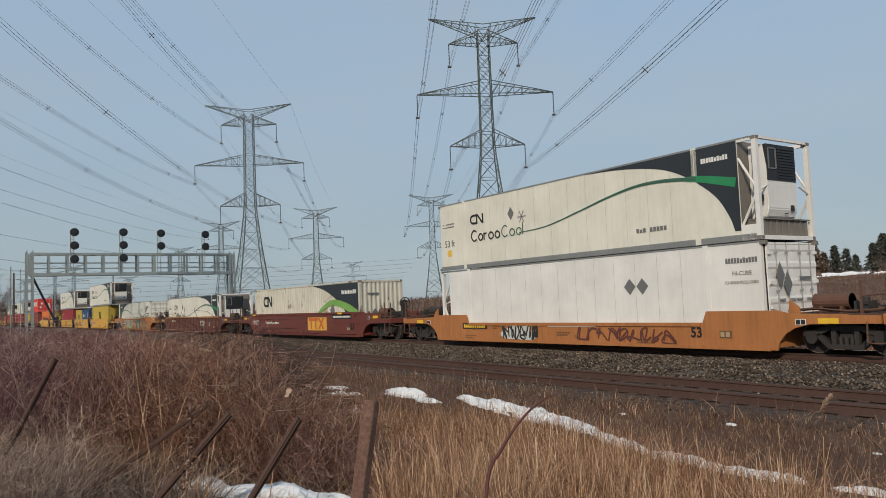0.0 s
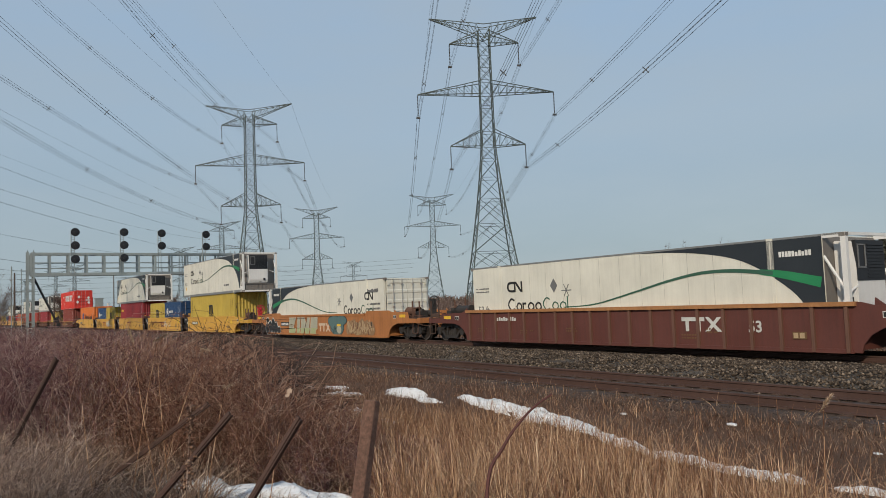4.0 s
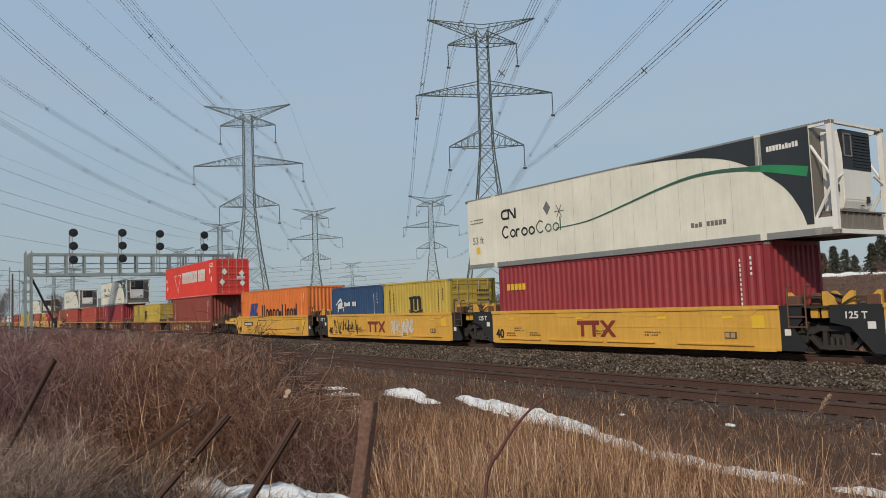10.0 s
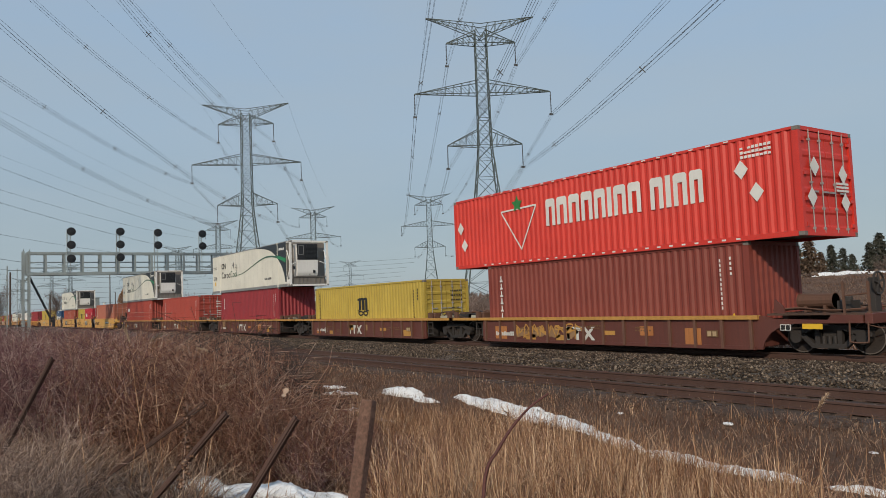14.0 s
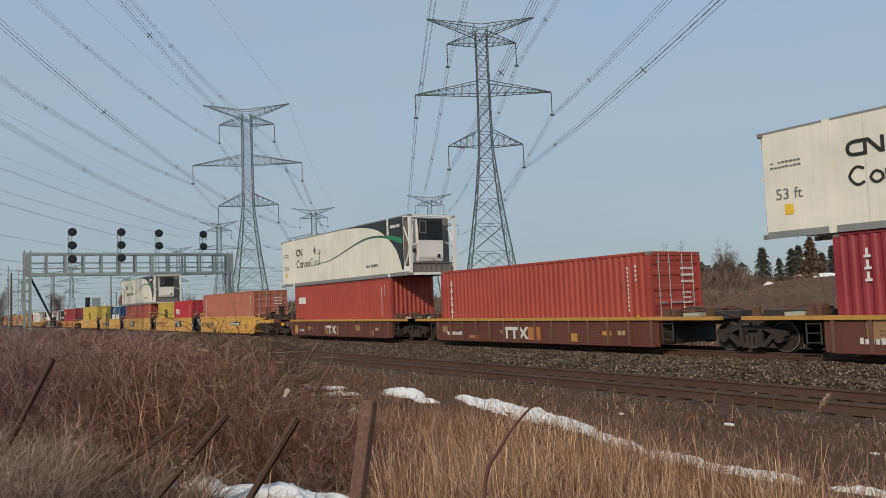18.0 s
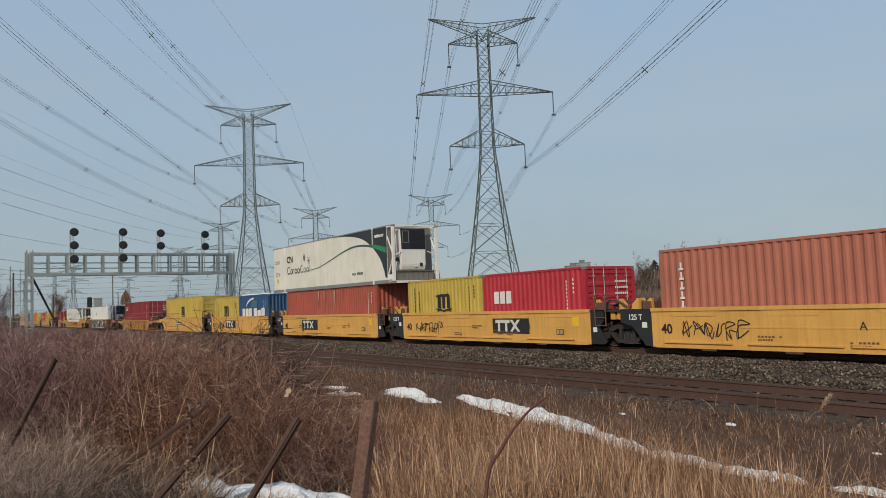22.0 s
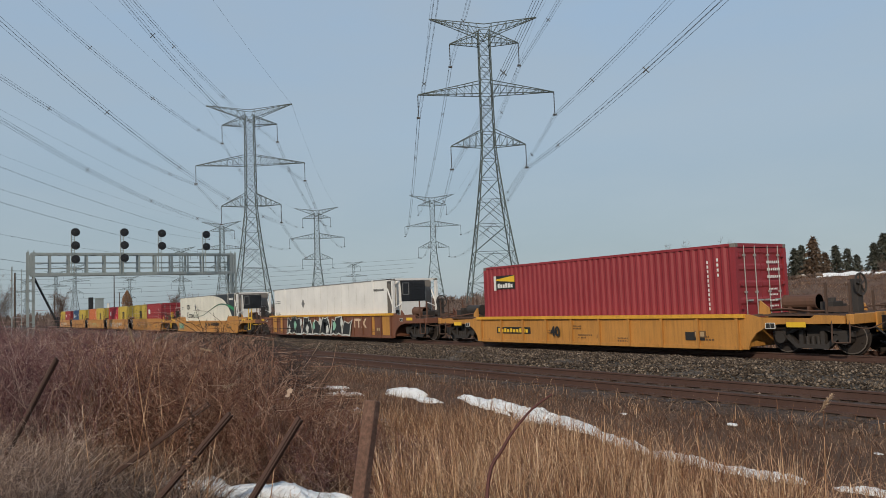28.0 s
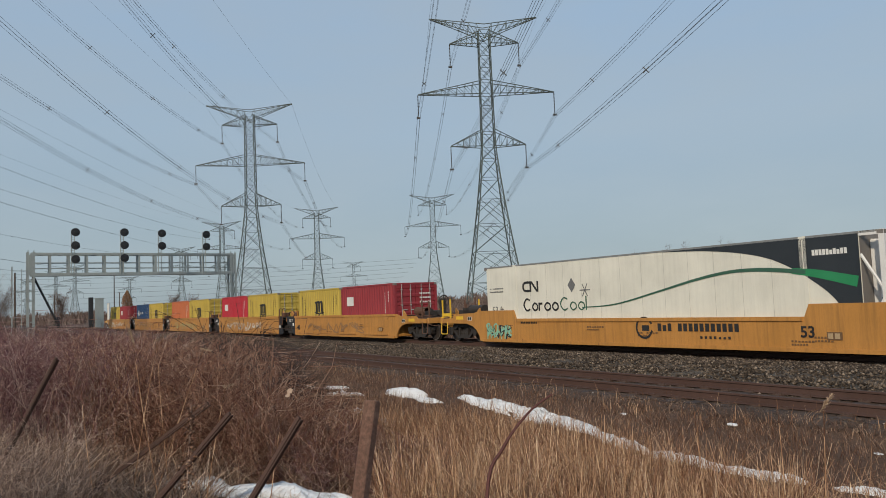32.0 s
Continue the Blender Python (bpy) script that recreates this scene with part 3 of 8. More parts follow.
def castings(root, L, H):
    def build(bm):
        box(bm, -0.09, 0.09, -0.081, 0.081, 0, 0.118)
        bmesh.ops.bevel(bm, geom=bm.edges[:], offset=0.01, segments=1, affect="EDGES")
    me = cached(("corner_casting",), build, CASTING)
    for sx in (-1, 1):
        for sy in (-1, 1):
            for z in (0, H - 0.118):
                put("corner_casting", me, root, (sx * (L / 2 - 0.088), sy * (WID / 2 - 0.079), z))


def doors(root, L, H, mat, end=1, rods=RODS, seal=BLACK):
    """Two doors with pressed panels, two locking rods each, at one end."""
    for s in (-1, 1):
        def build(bm, s=s):
            y0, y1 = sorted((s * 0.012, s * (WID / 2 - 0.15)))
            x = end * (L / 2 - 0.03)
            k = 5
            step = (H - 0.4) / k
            pts = [(x, 0.15)]
            for i in range(k):
                a = 0.2 + i * step
                pts += [(x, a + step * 0.08), (x - end * 0.03, a + step * 0.2), (x - end * 0.03, a + step * 0.75), (x, a + step * 0.87)]
            pts += [(x, H - 0.12), (x - end * 0.07, H - 0.12), (x - end * 0.07, 0.15)]
            slab(bm, pts, y0, y1)
        d = put("door", cached(("door", L, H, s, end), build, mat), root)

        for yy in (0.33, 0.86):
            def rod(bm, s=s, yy=yy):
                y = s * yy
                x = end * (L / 2 - 0.005)
                tube(bm, (x, y, 0.08), (x, y, H - 0.06), 0.017, n=6)
                for z in (0.2, 0.75, 1.45, H - 0.35):
                    box(bm, x - 0.03, x + 0.02, y - 0.05, y + 0.05, z - 0.03, z + 0.03)
                box(bm, x, x + 0.025, min(y, y + s * -0.3), max(y, y + s * -0.3), 1.18, 1.23)
            put("locking_rod", cached(("rod", L, H, s, end, yy), rod, rods), d)

        def hinge(bm, s=s):
            for z in (0.3, 1.0, 1.7, H - 0.35):
                x = end * (L / 2 - 0.01)
                box(bm, x - 0.03, x + 0.02, s * (WID / 2 - 0.22) - 0.06, s * (WID / 2 - 0.22) + 0.06, z - 0.05, z + 0.05)
        put("hinge_set", cached(("hinges", L, H, s, end), hinge, mat), d)

    def gasket(bm):
        x = end * (L / 2 - 0.13)
        box(bm, x - 0.02, x + 0.02, -WID / 2 + 0.14, WID / 2 - 0.14, 0.12, H - 0.1)
    put("door_gasket", cached(("gasket", L, H, end), gasket, seal), root)


def dry_box(label, L, H, mat, end=1, group="freight containers"):
    """Corrugated steel container; end: the side of its doors."""
    root = thing("shipping_container", label, "shipping container", group)
    h, w = L / 2, WID / 2
    put("frame", cached(("frame", L, H), lambda bm: steel_frame(bm, L, H), mat), root)
    for s in (-1, 1):
        put("side_wall", cached(("side", L, H, s), lambda bm: corrugated(bm, -h + 0.16, h - 0.16, s * (w - 0.012), 0.14, H - 0.07, s), mat), root)
    put("end_wall", cached(("endwall", L, H, end), lambda bm: corrugated_end(bm, -end * (h - 0.02), -w + 0.14, w - 0.14, 0.14, H - 0.1, -end), mat), root)
    put("roof", cached(("roof", L, H), lambda bm: box(bm, -h + 0.1, h - 0.1, -w + 0.05, w - 0.05, H - 0.03, H - 0.008), mat), root)
    put("underside", cached(("floor", L, H), lambda bm: box(bm, -h + 0.1, h - 0.1, -w + 0.05, w - 0.05, 0.1, 0.16), CASTING), root)
    doors(root, L, H, mat, end)
    castings(root, L, H)
    return root


def mark(root, build, mat, name="marking", label=""):
    bm = bmesh.new()
    build(bm)
    return part(name, bm, mat, root, label)


def blocks_y(bm, x, y0, y1, z0, z1, n):
    w = (y1 - y0) / n
    for i in range(n):
        box(bm, x, x + 0.004, y0 + i * w, y0 + (i + 0.65) * w, z0, z1)


def code_marks(root, L, H, mat=MARKW, seed=1, yellow=True, end=1):
    """Container number and weights as small bars near the right-hand end."""
    def b(bm):
        x = L / 2 - 1.0
        for k in range(11):
            box(bm, x, x + 0.05, FACE, FACE + 0.004, H - 0.55 - k * 0.14, H - 0.46 - k * 0.14)
        for k in range(4):
            box(bm, x + 0.35, x + 0.41, FACE, FACE + 0.004, H - 0.5 - k * 0.15, H - 0.41 - k * 0.15)
    mark(root, b, mat, "container_code")
    if yellow:
        mark(root, lambda bm: slab(bm, [(L / 2 - 0.75, 0.55), (L / 2 - 0.45, 0.55), (L / 2 - 0.6, 0.85)], FACE, FACE + 0.004), MARKY, "warning_triangle")

    def e(bm):
        x = L / 2 + 0.022
        rnd = random.Random(seed)
        for k in range(3):
            blocks_y(bm, x, 0.2, 0.9, H - 0.60 - k * 0.22, H - 0.52 - k * 0.22, 7)
        for k in range(4):
            blocks_y(bm, x, 0.25, 0.7, H - 1.4 - k * 0.17, H - 1.35 - k * 0.17, 6)
    if end > 0:
        mark(root, e, mat, "door_code")


def vertical_word(root, x, z1, n, size, mat, seed=0):
    def b(bm):
        for k in range(n):
            z = z1 - k * size * 1.25
            box(bm, x, x + size * 0.75, FACE, FACE + 0.004, z - size, z - size * 0.72)
            box(bm, x + size * 0.22, x + size * 0.5, FACE, FACE + 0.004, z - size * 0.72, z)
    mark(root, b, mat, "vertical_wording")


def m_logo(root, x, z, s, mat=MARKK):
    """Rounded emblem of three fat legs over two flattened loops."""
    def b(bm):
        t, w = 0.34 * s, 0.56 * s
        for k in range(3):
            a = x - 0.73 * s + k * w
            slab(bm, [(a, z - 0.42 * s), (a + t, z - 0.42 * s), (a + t, z + 0.38 * s), (a, z + 0.38 * s)], FACE, FACE + 0.004)
        for k in range(2):
            a = x - 0.73 * s + k * w
            slab(bm, [(a + 0.05 * s, z + 0.38 * s), (a + w + t, z + 0.38 * s), (a + w + t * 0.85, z + 0.52 * s), (a + w + t * 0.4, z + 0.6 * s), (a + t, z + 0.56 * s), (a + 0.2 * s, z + 0.46 * s)], FACE - 0.001 * k, FACE + 0.004)
        slab(bm, [(x - 0.92 * s, z + 0.36 * s), (x - 0.5 * s, z + 0.36 * s), (x - 0.5 * s, z + 0.58 * s), (x - 0.92 * s, z + 0.5 * s)], FACE - 0.002, FACE + 0.003)
        for k in (-1, 1):
            loop = [(x + k * 0.42 * s + 0.36 * s * math.cos(a), z - 0.68 * s + 0.16 * s * math.sin(a)) for a in np.linspace(0, 2 * math.pi, 15)]
            ribbon(bm, loop, 0.11 * s, FACE - 0.001 * k)
        ribbon(bm, smooth([(x - 0.95 * s, z - 0.46 * s), (x - 0.4 * s, z - 0.52 * s), (x, z - 0.6 * s), (x + 0.4 * s, z - 0.52 * s), (x + 0.95 * s, z - 0.46 * s)], 4), 0.1 * s, FACE - 0.003)
    mark(root, b, mat, "emblem")


MSC = paint("box_yellow", (0.50, 0.365, 0.06), 0.5, 0.4, 0.05)
NAVY = paint("box_navy", (0.018, 0.06, 0.155), 0.45, 0.3, 0.04)
CMABLUE = paint("box_blue", (0.018, 0.075, 0.19), 0.45, 0.3, 0.02)
MAROON = paint("box_maroon", (0.285, 0.026, 0.034), 0.5, 0.25, 0.04)
BRICK = paint("box_brick", (0.235, 0.046, 0.03), 0.5, 0.25, 0.08)
TRED = paint("box_red_oxide", (0.37, 0.056, 0.036), 0.5, 0.25, 0.05)
CTRED = paint("box_red", (0.66, 0.042, 0.026), 0.45, 0.12, 0.0)
CAIRED = paint("box_crimson", (0.44, 0.02, 0.035), 0.45, 0.2, 0.02)
SALMON = paint("box_salmon", (0.41, 0.135, 0.085), 0.6, 0.25, 0.06)
HORANGE = paint("box_orange", (0.68, 0.175, 0.03), 0.45, 0.25, 0.03)
ORMIX = paint("box_faded_orange", (0.50, 0.14, 0.05), 0.5, 0.25, 0.06)
H86, H96 = 2.591, 2.896
H53 = 2.985  # long domestic containers are a little taller
FT53, FT40, FT20 = 16.154, 12.192, 6.058
REEFER = 16.26  # length over the cooling unit's frame


def msc_box(L, H=H86, end=1):
    r = dry_box("yellow corrugated steel container with a black round-topped emblem", L, H, MSC, end)
    m_logo(r, -0.05 if L > 10 else 0.05, H * 0.58, 0.66)
    vertical_word(r, -L / 2 + 0.55, H - 0.35, 9, 0.15, MARKK)
    if L < 10:
        vertical_word(r, -L / 2 + 0.95, H - 0.5, 8, 0.15, MARKK)
    code_marks(r, L, H, MARKK, 3, False, end)
    return r


def blue_box():
    r = dry_box("dark blue corrugated container with a white horse-like emblem", FT20, H86, NAVY)

    def b(bm):
        x, z = -FT20 / 2 + 0.55, H86 * 0.62
        ribbon(bm, smooth([(x, z), (x + 0.35, z + 0.2), (x + 0.6, z + 0.32), (x + 0.75, z + 0.1)], 4), [0.05 + 0.012 * i for i in range(13)], FACE)
        slab(bm, [(x + 0.2, z - 0.22), (x + 0.75, z - 0.2), (x + 0.85, z + 0.1), (x + 0.6, z + 0.15), (x + 0.3, z + 0.05)], FACE, FACE + 0.004)
        ribbon(bm, [(x + 0.7, z - 0.1), (x + 0.95, z - 0.15), (x + 0.9, z - 0.35)], 0.08, FACE)
        ribbon(bm, [(x + 0.3, z - 0.2), (x + 0.25, z - 0.4)], 0.09, FACE)
        blocks(bm, x + 1.05, x + 2.55, z - 0.08, z + 0.16, 6, FACE, 4, 0.25)
    mark(r, b, MARKW, "emblem")
    code_marks(r, FT20, H86, MARKW, 5)
    return r


def cma_box():
    r = dry_box("blue corrugated container with white marking, swoosh and snowy roof", FT20, H86, CMABLUE, -1)

    def b(bm):
        blocks(bm, -2.3, -0.2, 0.98, 1.62, 3, FACE, 2, 0.14)
        blocks(bm, 0.1, 2.4, 0.98, 1.62, 3, FACE, 6, 0.14)
        ribbon(bm, smooth([(-1.5, 1.75), (-1.1, 2.05), (-0.5, 2.26), (0.25, 2.34)], 5), [0.04, 0.06, 0.08, 0.10, 0.12, 0.14, 0.15, 0.16, 0.16, 0.16, 0.15, 0.14, 0.13, 0.12, 0.1, 0.08], FACE)
    mark(r, b, MARKW, "company_marking")
    mark(r, lambda bm: slab(bm, [(-0.45, 1.68), (0.8, 1.68), (0.8, 2.2), (-0.2, 2.2)], FACE, FACE + 0.003), paint("teal_mark", (0.05, 0.15, 0.22)), "teal_block")
    code_marks(r, FT20, H86, MARKW, 8, True, -1)
    bm = bmesh.new()
    bmesh.ops.create_grid(bm, x_segments=40, y_segments=14, size=1.0)
    for v in bm.verts:
        x, y = v.co.x * (FT20 / 2 - 0.02), v.co.y * (WID / 2 - 0.02)
        edge = min(1.0, (1 - abs(v.co.x)) * 12, (1 - abs(v.co.y)) * 6) ** 0.5
        v.co = (x, y, H86 - 0.02 + edge * (0.09 + 0.04 * noise.noise((x * 1.2, y * 1.6, 2))))
    for f in bm.faces:
        f.smooth = True
    part("roof_snow", bm, SNOW, r, "thin crust of snow on the roof")
    return r


def plain_box(label, L, H, mat, mark_mat=MARKW, logo=None, vertical=0, end=1):
    r = dry_box(label, L, H, mat, end)
    if logo:
        mark(r, lambda bm: logo(bm), mark_mat, "company_marking")
    if vertical:
        vertical_word(r, -L / 2 + 0.75, H - 0.45, vertical, 0.24, mark_mat)
    code_marks(r, L, H, MARKW, 7, True, end)
    return r


def hapag_box():
    r = dry_box("bright orange corrugated container with dark blue marking and emblem", FT40, H96, HORANGE, -1)

    def b(bm):
        x, z = -FT40 / 2 + 1.75, 1.0
        slab(bm, [(x, z), (x + 0.62, z), (x + 0.75, z + 0.4), (x + 1.05, z + 1.0), (x + 0.45, z + 1.0), (x + 0.2, z + 0.5)], FACE, FACE + 0.004)
        slab(bm, [(x + 0.72, z), (x + 1.5, z), (x + 1.66, z + 0.32), (x + 1.3, z + 0.36), (x + 1.75, z + 1.0), (x + 1.2, z + 1.0), (x + 0.86, z + 0.4)], FACE, FACE + 0.004)
    mark(r, b, MARKB, "emblem")
    x, z = -FT40 / 2 + 4.25, 1.0

    def post(bm, x0, w, top):
        """Heavy post, or a wide block with rounded upper corners and a slit."""
        c = min(0.14, w * 0.3)
        if w > 0.3:
            slab(bm, [(x0, z), (x0 + 0.16, z), (x0 + 0.16, z + top - 0.16), (x0 + w - 0.16, z + top - 0.16), (x0 + w - 0.16, z), (x0 + w, z), (x0 + w, z + top - c), (x0 + w - c, z + top), (x0 + c, z + top), (x0, z + top - c)], FACE, FACE + 0.004)
        else:
            slab(bm, [(x0, z), (x0 + w, z), (x0 + w, z + top), (x0, z + top)], FACE, FACE + 0.004)

    for dx, w, top in ((0, 0.16, 0.84), (0.42, 0.16, 0.84), (0.76, 0.52, 0.56), (1.4, 0.5, 0.56), (2.05, 0.52, 0.56), (2.7, 0.52, 0.56), (3.32, 0.24, 0.38), (3.7, 0.16, 0.84), (4.24, 0.16, 0.84), (4.52, 0.46, 0.56), (5.1, 0.46, 0.56), (5.66, 0.36, 0.56), (6.03, 0.16, 0.84)):
        mark(r, lambda bm: post(bm, x + dx, w, top), MARKK, "company_mark")
    code_marks(r, FT40, H96, MARKW, 9, True, -1)
    return r


def red53():
    """Red 53-foot container with a white name, an outlined triangle and diamonds."""
    L, H = FT53, H53
    set_width(WIDE_WIDTH)
    r = dry_box("glossy red long container with white name, triangle outline and diamonds", L, H, CTRED)

    def block(bm, x, w, z0, z1):
        """Heavy upright block, the wide ones slotted from below."""
        t, c = 0.17, 0.07
        if w < 0.3:
            slab(bm, [(x, z0), (x + w, z0), (x + w, z1), (x, z1)], FACE, FACE + 0.004)
        else:
            slab(bm, [(x, z0), (x + t, z0), (x + t, z1 - 0.3), (x + w - t, z1 - 0.3), (x + w - t, z0), (x + w, z0), (x + w, z1 - c), (x + w - c, z1), (x + c, z1), (x, z1 - c)], FACE, FACE + 0.004)

    x = -2.05
    for w in (0.5, 0.54, 0.54, 0.54, 0.52, 0.2, 0.54, 0.54, 0.0, 0.52, 0.2, 0.52, 0.48):
        if w:
            bm = bmesh.new()
            block(bm, x, w, 1.3, 2.32)
            part("company_mark", bm, MARKW, r)
        else:
            x += 0.2
        x += w + 0.1
    mark(r, lambda bm: [ribbon(bm, [(a, c), (d, e)], 0.065, FACE) for a, c, d, e in ((-4.75, 2.15, -3.55, 0.55), (-3.55, 0.55, -2.6, 2.2), (-2.6, 2.2, -4.75, 2.15))], MARKW, "triangle_outline")
    mark(r, lambda bm: slab(bm, [(-3.72 + (0.34 if k % 2 == 0 else 0.17) * math.sin(k * math.pi / 5), 2.36 + (0.34 if k % 2 == 0 else 0.17) * math.cos(k * math.pi / 5)) for k in range(10)], FACE - 0.004, FACE), paint("leaf_green", (0.03, 0.22, 0.05)), "green_leaf")

    for x, z in ((-7.6, 1.75), (-7.35, 1.0), (6.3, 2.05), (6.75, 1.35)):
        mark(r, lambda bm: slab(bm, [(x - 0.23, z), (x, z - 0.28), (x + 0.23, z), (x, z + 0.28)], FACE, FACE + 0.004), MARKW, "diamond_mark")
    for i in range(26):
        mark(r, lambda bm: box(bm, -6.0 + i * 0.48, -5.86 + i * 0.48, FACE, FACE + 0.004, 0.05, 0.1), MARKW, "reflector")
    for i in range(20):
        mark(r, lambda bm: box(bm, -6.0 + i * 0.62, -5.84 + i * 0.62, FACE, FACE + 0.004, H - 0.055, H - 0.02), MARKW, "reflector")
    mark(r, lambda bm: [blocks(bm, 6.3, 7.3, 2.62 - k * 0.13, 2.7 - k * 0.13, 8, FACE, k) for k in range(3)], MARKW, "container_code")

    def e(bm):
        x = L / 2 + 0.022
        for y, z in ((0.3 - 1.0, 1.9), (0.75, 1.75), (-0.9, 1.05), (0.8, 0.95)):
            vs = [bm.verts.new((x, y + a, z + c)) for a, c in ((-0.24, 0), (0, -0.28), (0.24, 0), (0, 0.28))]
            bm.faces.new(vs)
        for k in range(3):
            box(bm, x, x + 0.003, 0.35, 1.0, 1.45 - k * 0.1, 1.51 - k * 0.1)
    mark(r, e, MARKW, "door_diamond")
    set_width(ISO_WIDTH)
    return r


def rusted_box():
    """White corrugated 53-foot container with a dark curved end and rust patches."""
    L, H = FT53, H96
    set_width(WIDE_WIDTH)
    r = dry_box("rust-patched white corrugated long container with dark curved end panel", L, H, paint("rusting_white", (0.62, 0.595, 0.50), 0.55, 0.5, 0.42), -1)
    mark(r, lambda bm: cn_mark(bm, -6.3, 1.75, 1.3), MARKK, "company_marking")
    curve = smooth([(2.0, H - 0.1), (3.6, 2.5), (5.2, 1.9), (6.3, 1.2), (6.9, 0.45)], 6)
    mark(r, lambda bm: slab(bm, curve + [(L / 2 - 0.2, 0.3), (L / 2 - 0.2, H - 0.1)], FACE + 0.001, FACE + 0.004), INK, "dark_end_panel")
    mark(r, lambda bm: ribbon(bm, smooth([(1.6, 0.4), (2.5, 1.0), (3.6, 1.5), (4.8, 1.75), (6.4, 1.5), (7.9, 1.0)], 6), [0.12 + 0.012 * i for i in range(31)], FACE - 0.003), LIME, "green_stripe")
    mark(r, lambda bm: slab(bm, [(4.35, 1.3), (4.65, 0.95), (4.95, 1.3), (4.65, 1.65)], FACE - 0.004, FACE), GREY, "diamond")
    mark(r, lambda bm: blocks(bm, 5.9, 7.7, 2.2, 2.42, 9, FACE - 0.004, 3), MARKW, "container_code")
    mark(r, lambda bm: (box(bm, L / 2 + 0.022, L / 2 + 0.026, -0.9, -0.2, 2.1, 2.2), [bm.faces.new([bm.verts.new((L / 2 + 0.024, y - 0.45, z)) for y, z in ((-0.25, 1.0), (0, 0.65), (0.25, 1.0), (0, 1.35))])]), GREY, "end_mark")
    set_width(ISO_WIDTH)
    return r


def cn_mark(bm, x, z, s):
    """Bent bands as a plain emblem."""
    t = 0.115 * s
    ribbon(bm, smooth([(x + 0.56 * s, z), (x + 0.22 * s, z), (x + 0.05 * s, z + 0.06 * s), (x, z + 0.21 * s), (x + 0.05 * s, z + 0.36 * s), (x + 0.22 * s, z + 0.42 * s), (x + 0.5 * s, z + 0.42 * s)], 4), t, FACE)
    for k, (p, q) in enumerate((((0.56, -0.055), (0.56, 0.475)), ((0.5, 0.42), (0.70, 0.42)), ((0.64, 0.44), (1.04, -0.02)), ((1.0, 0.0), (1.12, 0.0)), ((1.1, -0.055), (1.1, 0.475)))):
        ribbon(bm, [(x + p[0] * s, z + p[1] * s), (x + q[0] * s, z + q[1] * s)], t, FACE - 0.0006 * (k + 1))


# ---- refrigerated containers ----
NOSE = 0.62  # depth of the open frame round the cooling unit


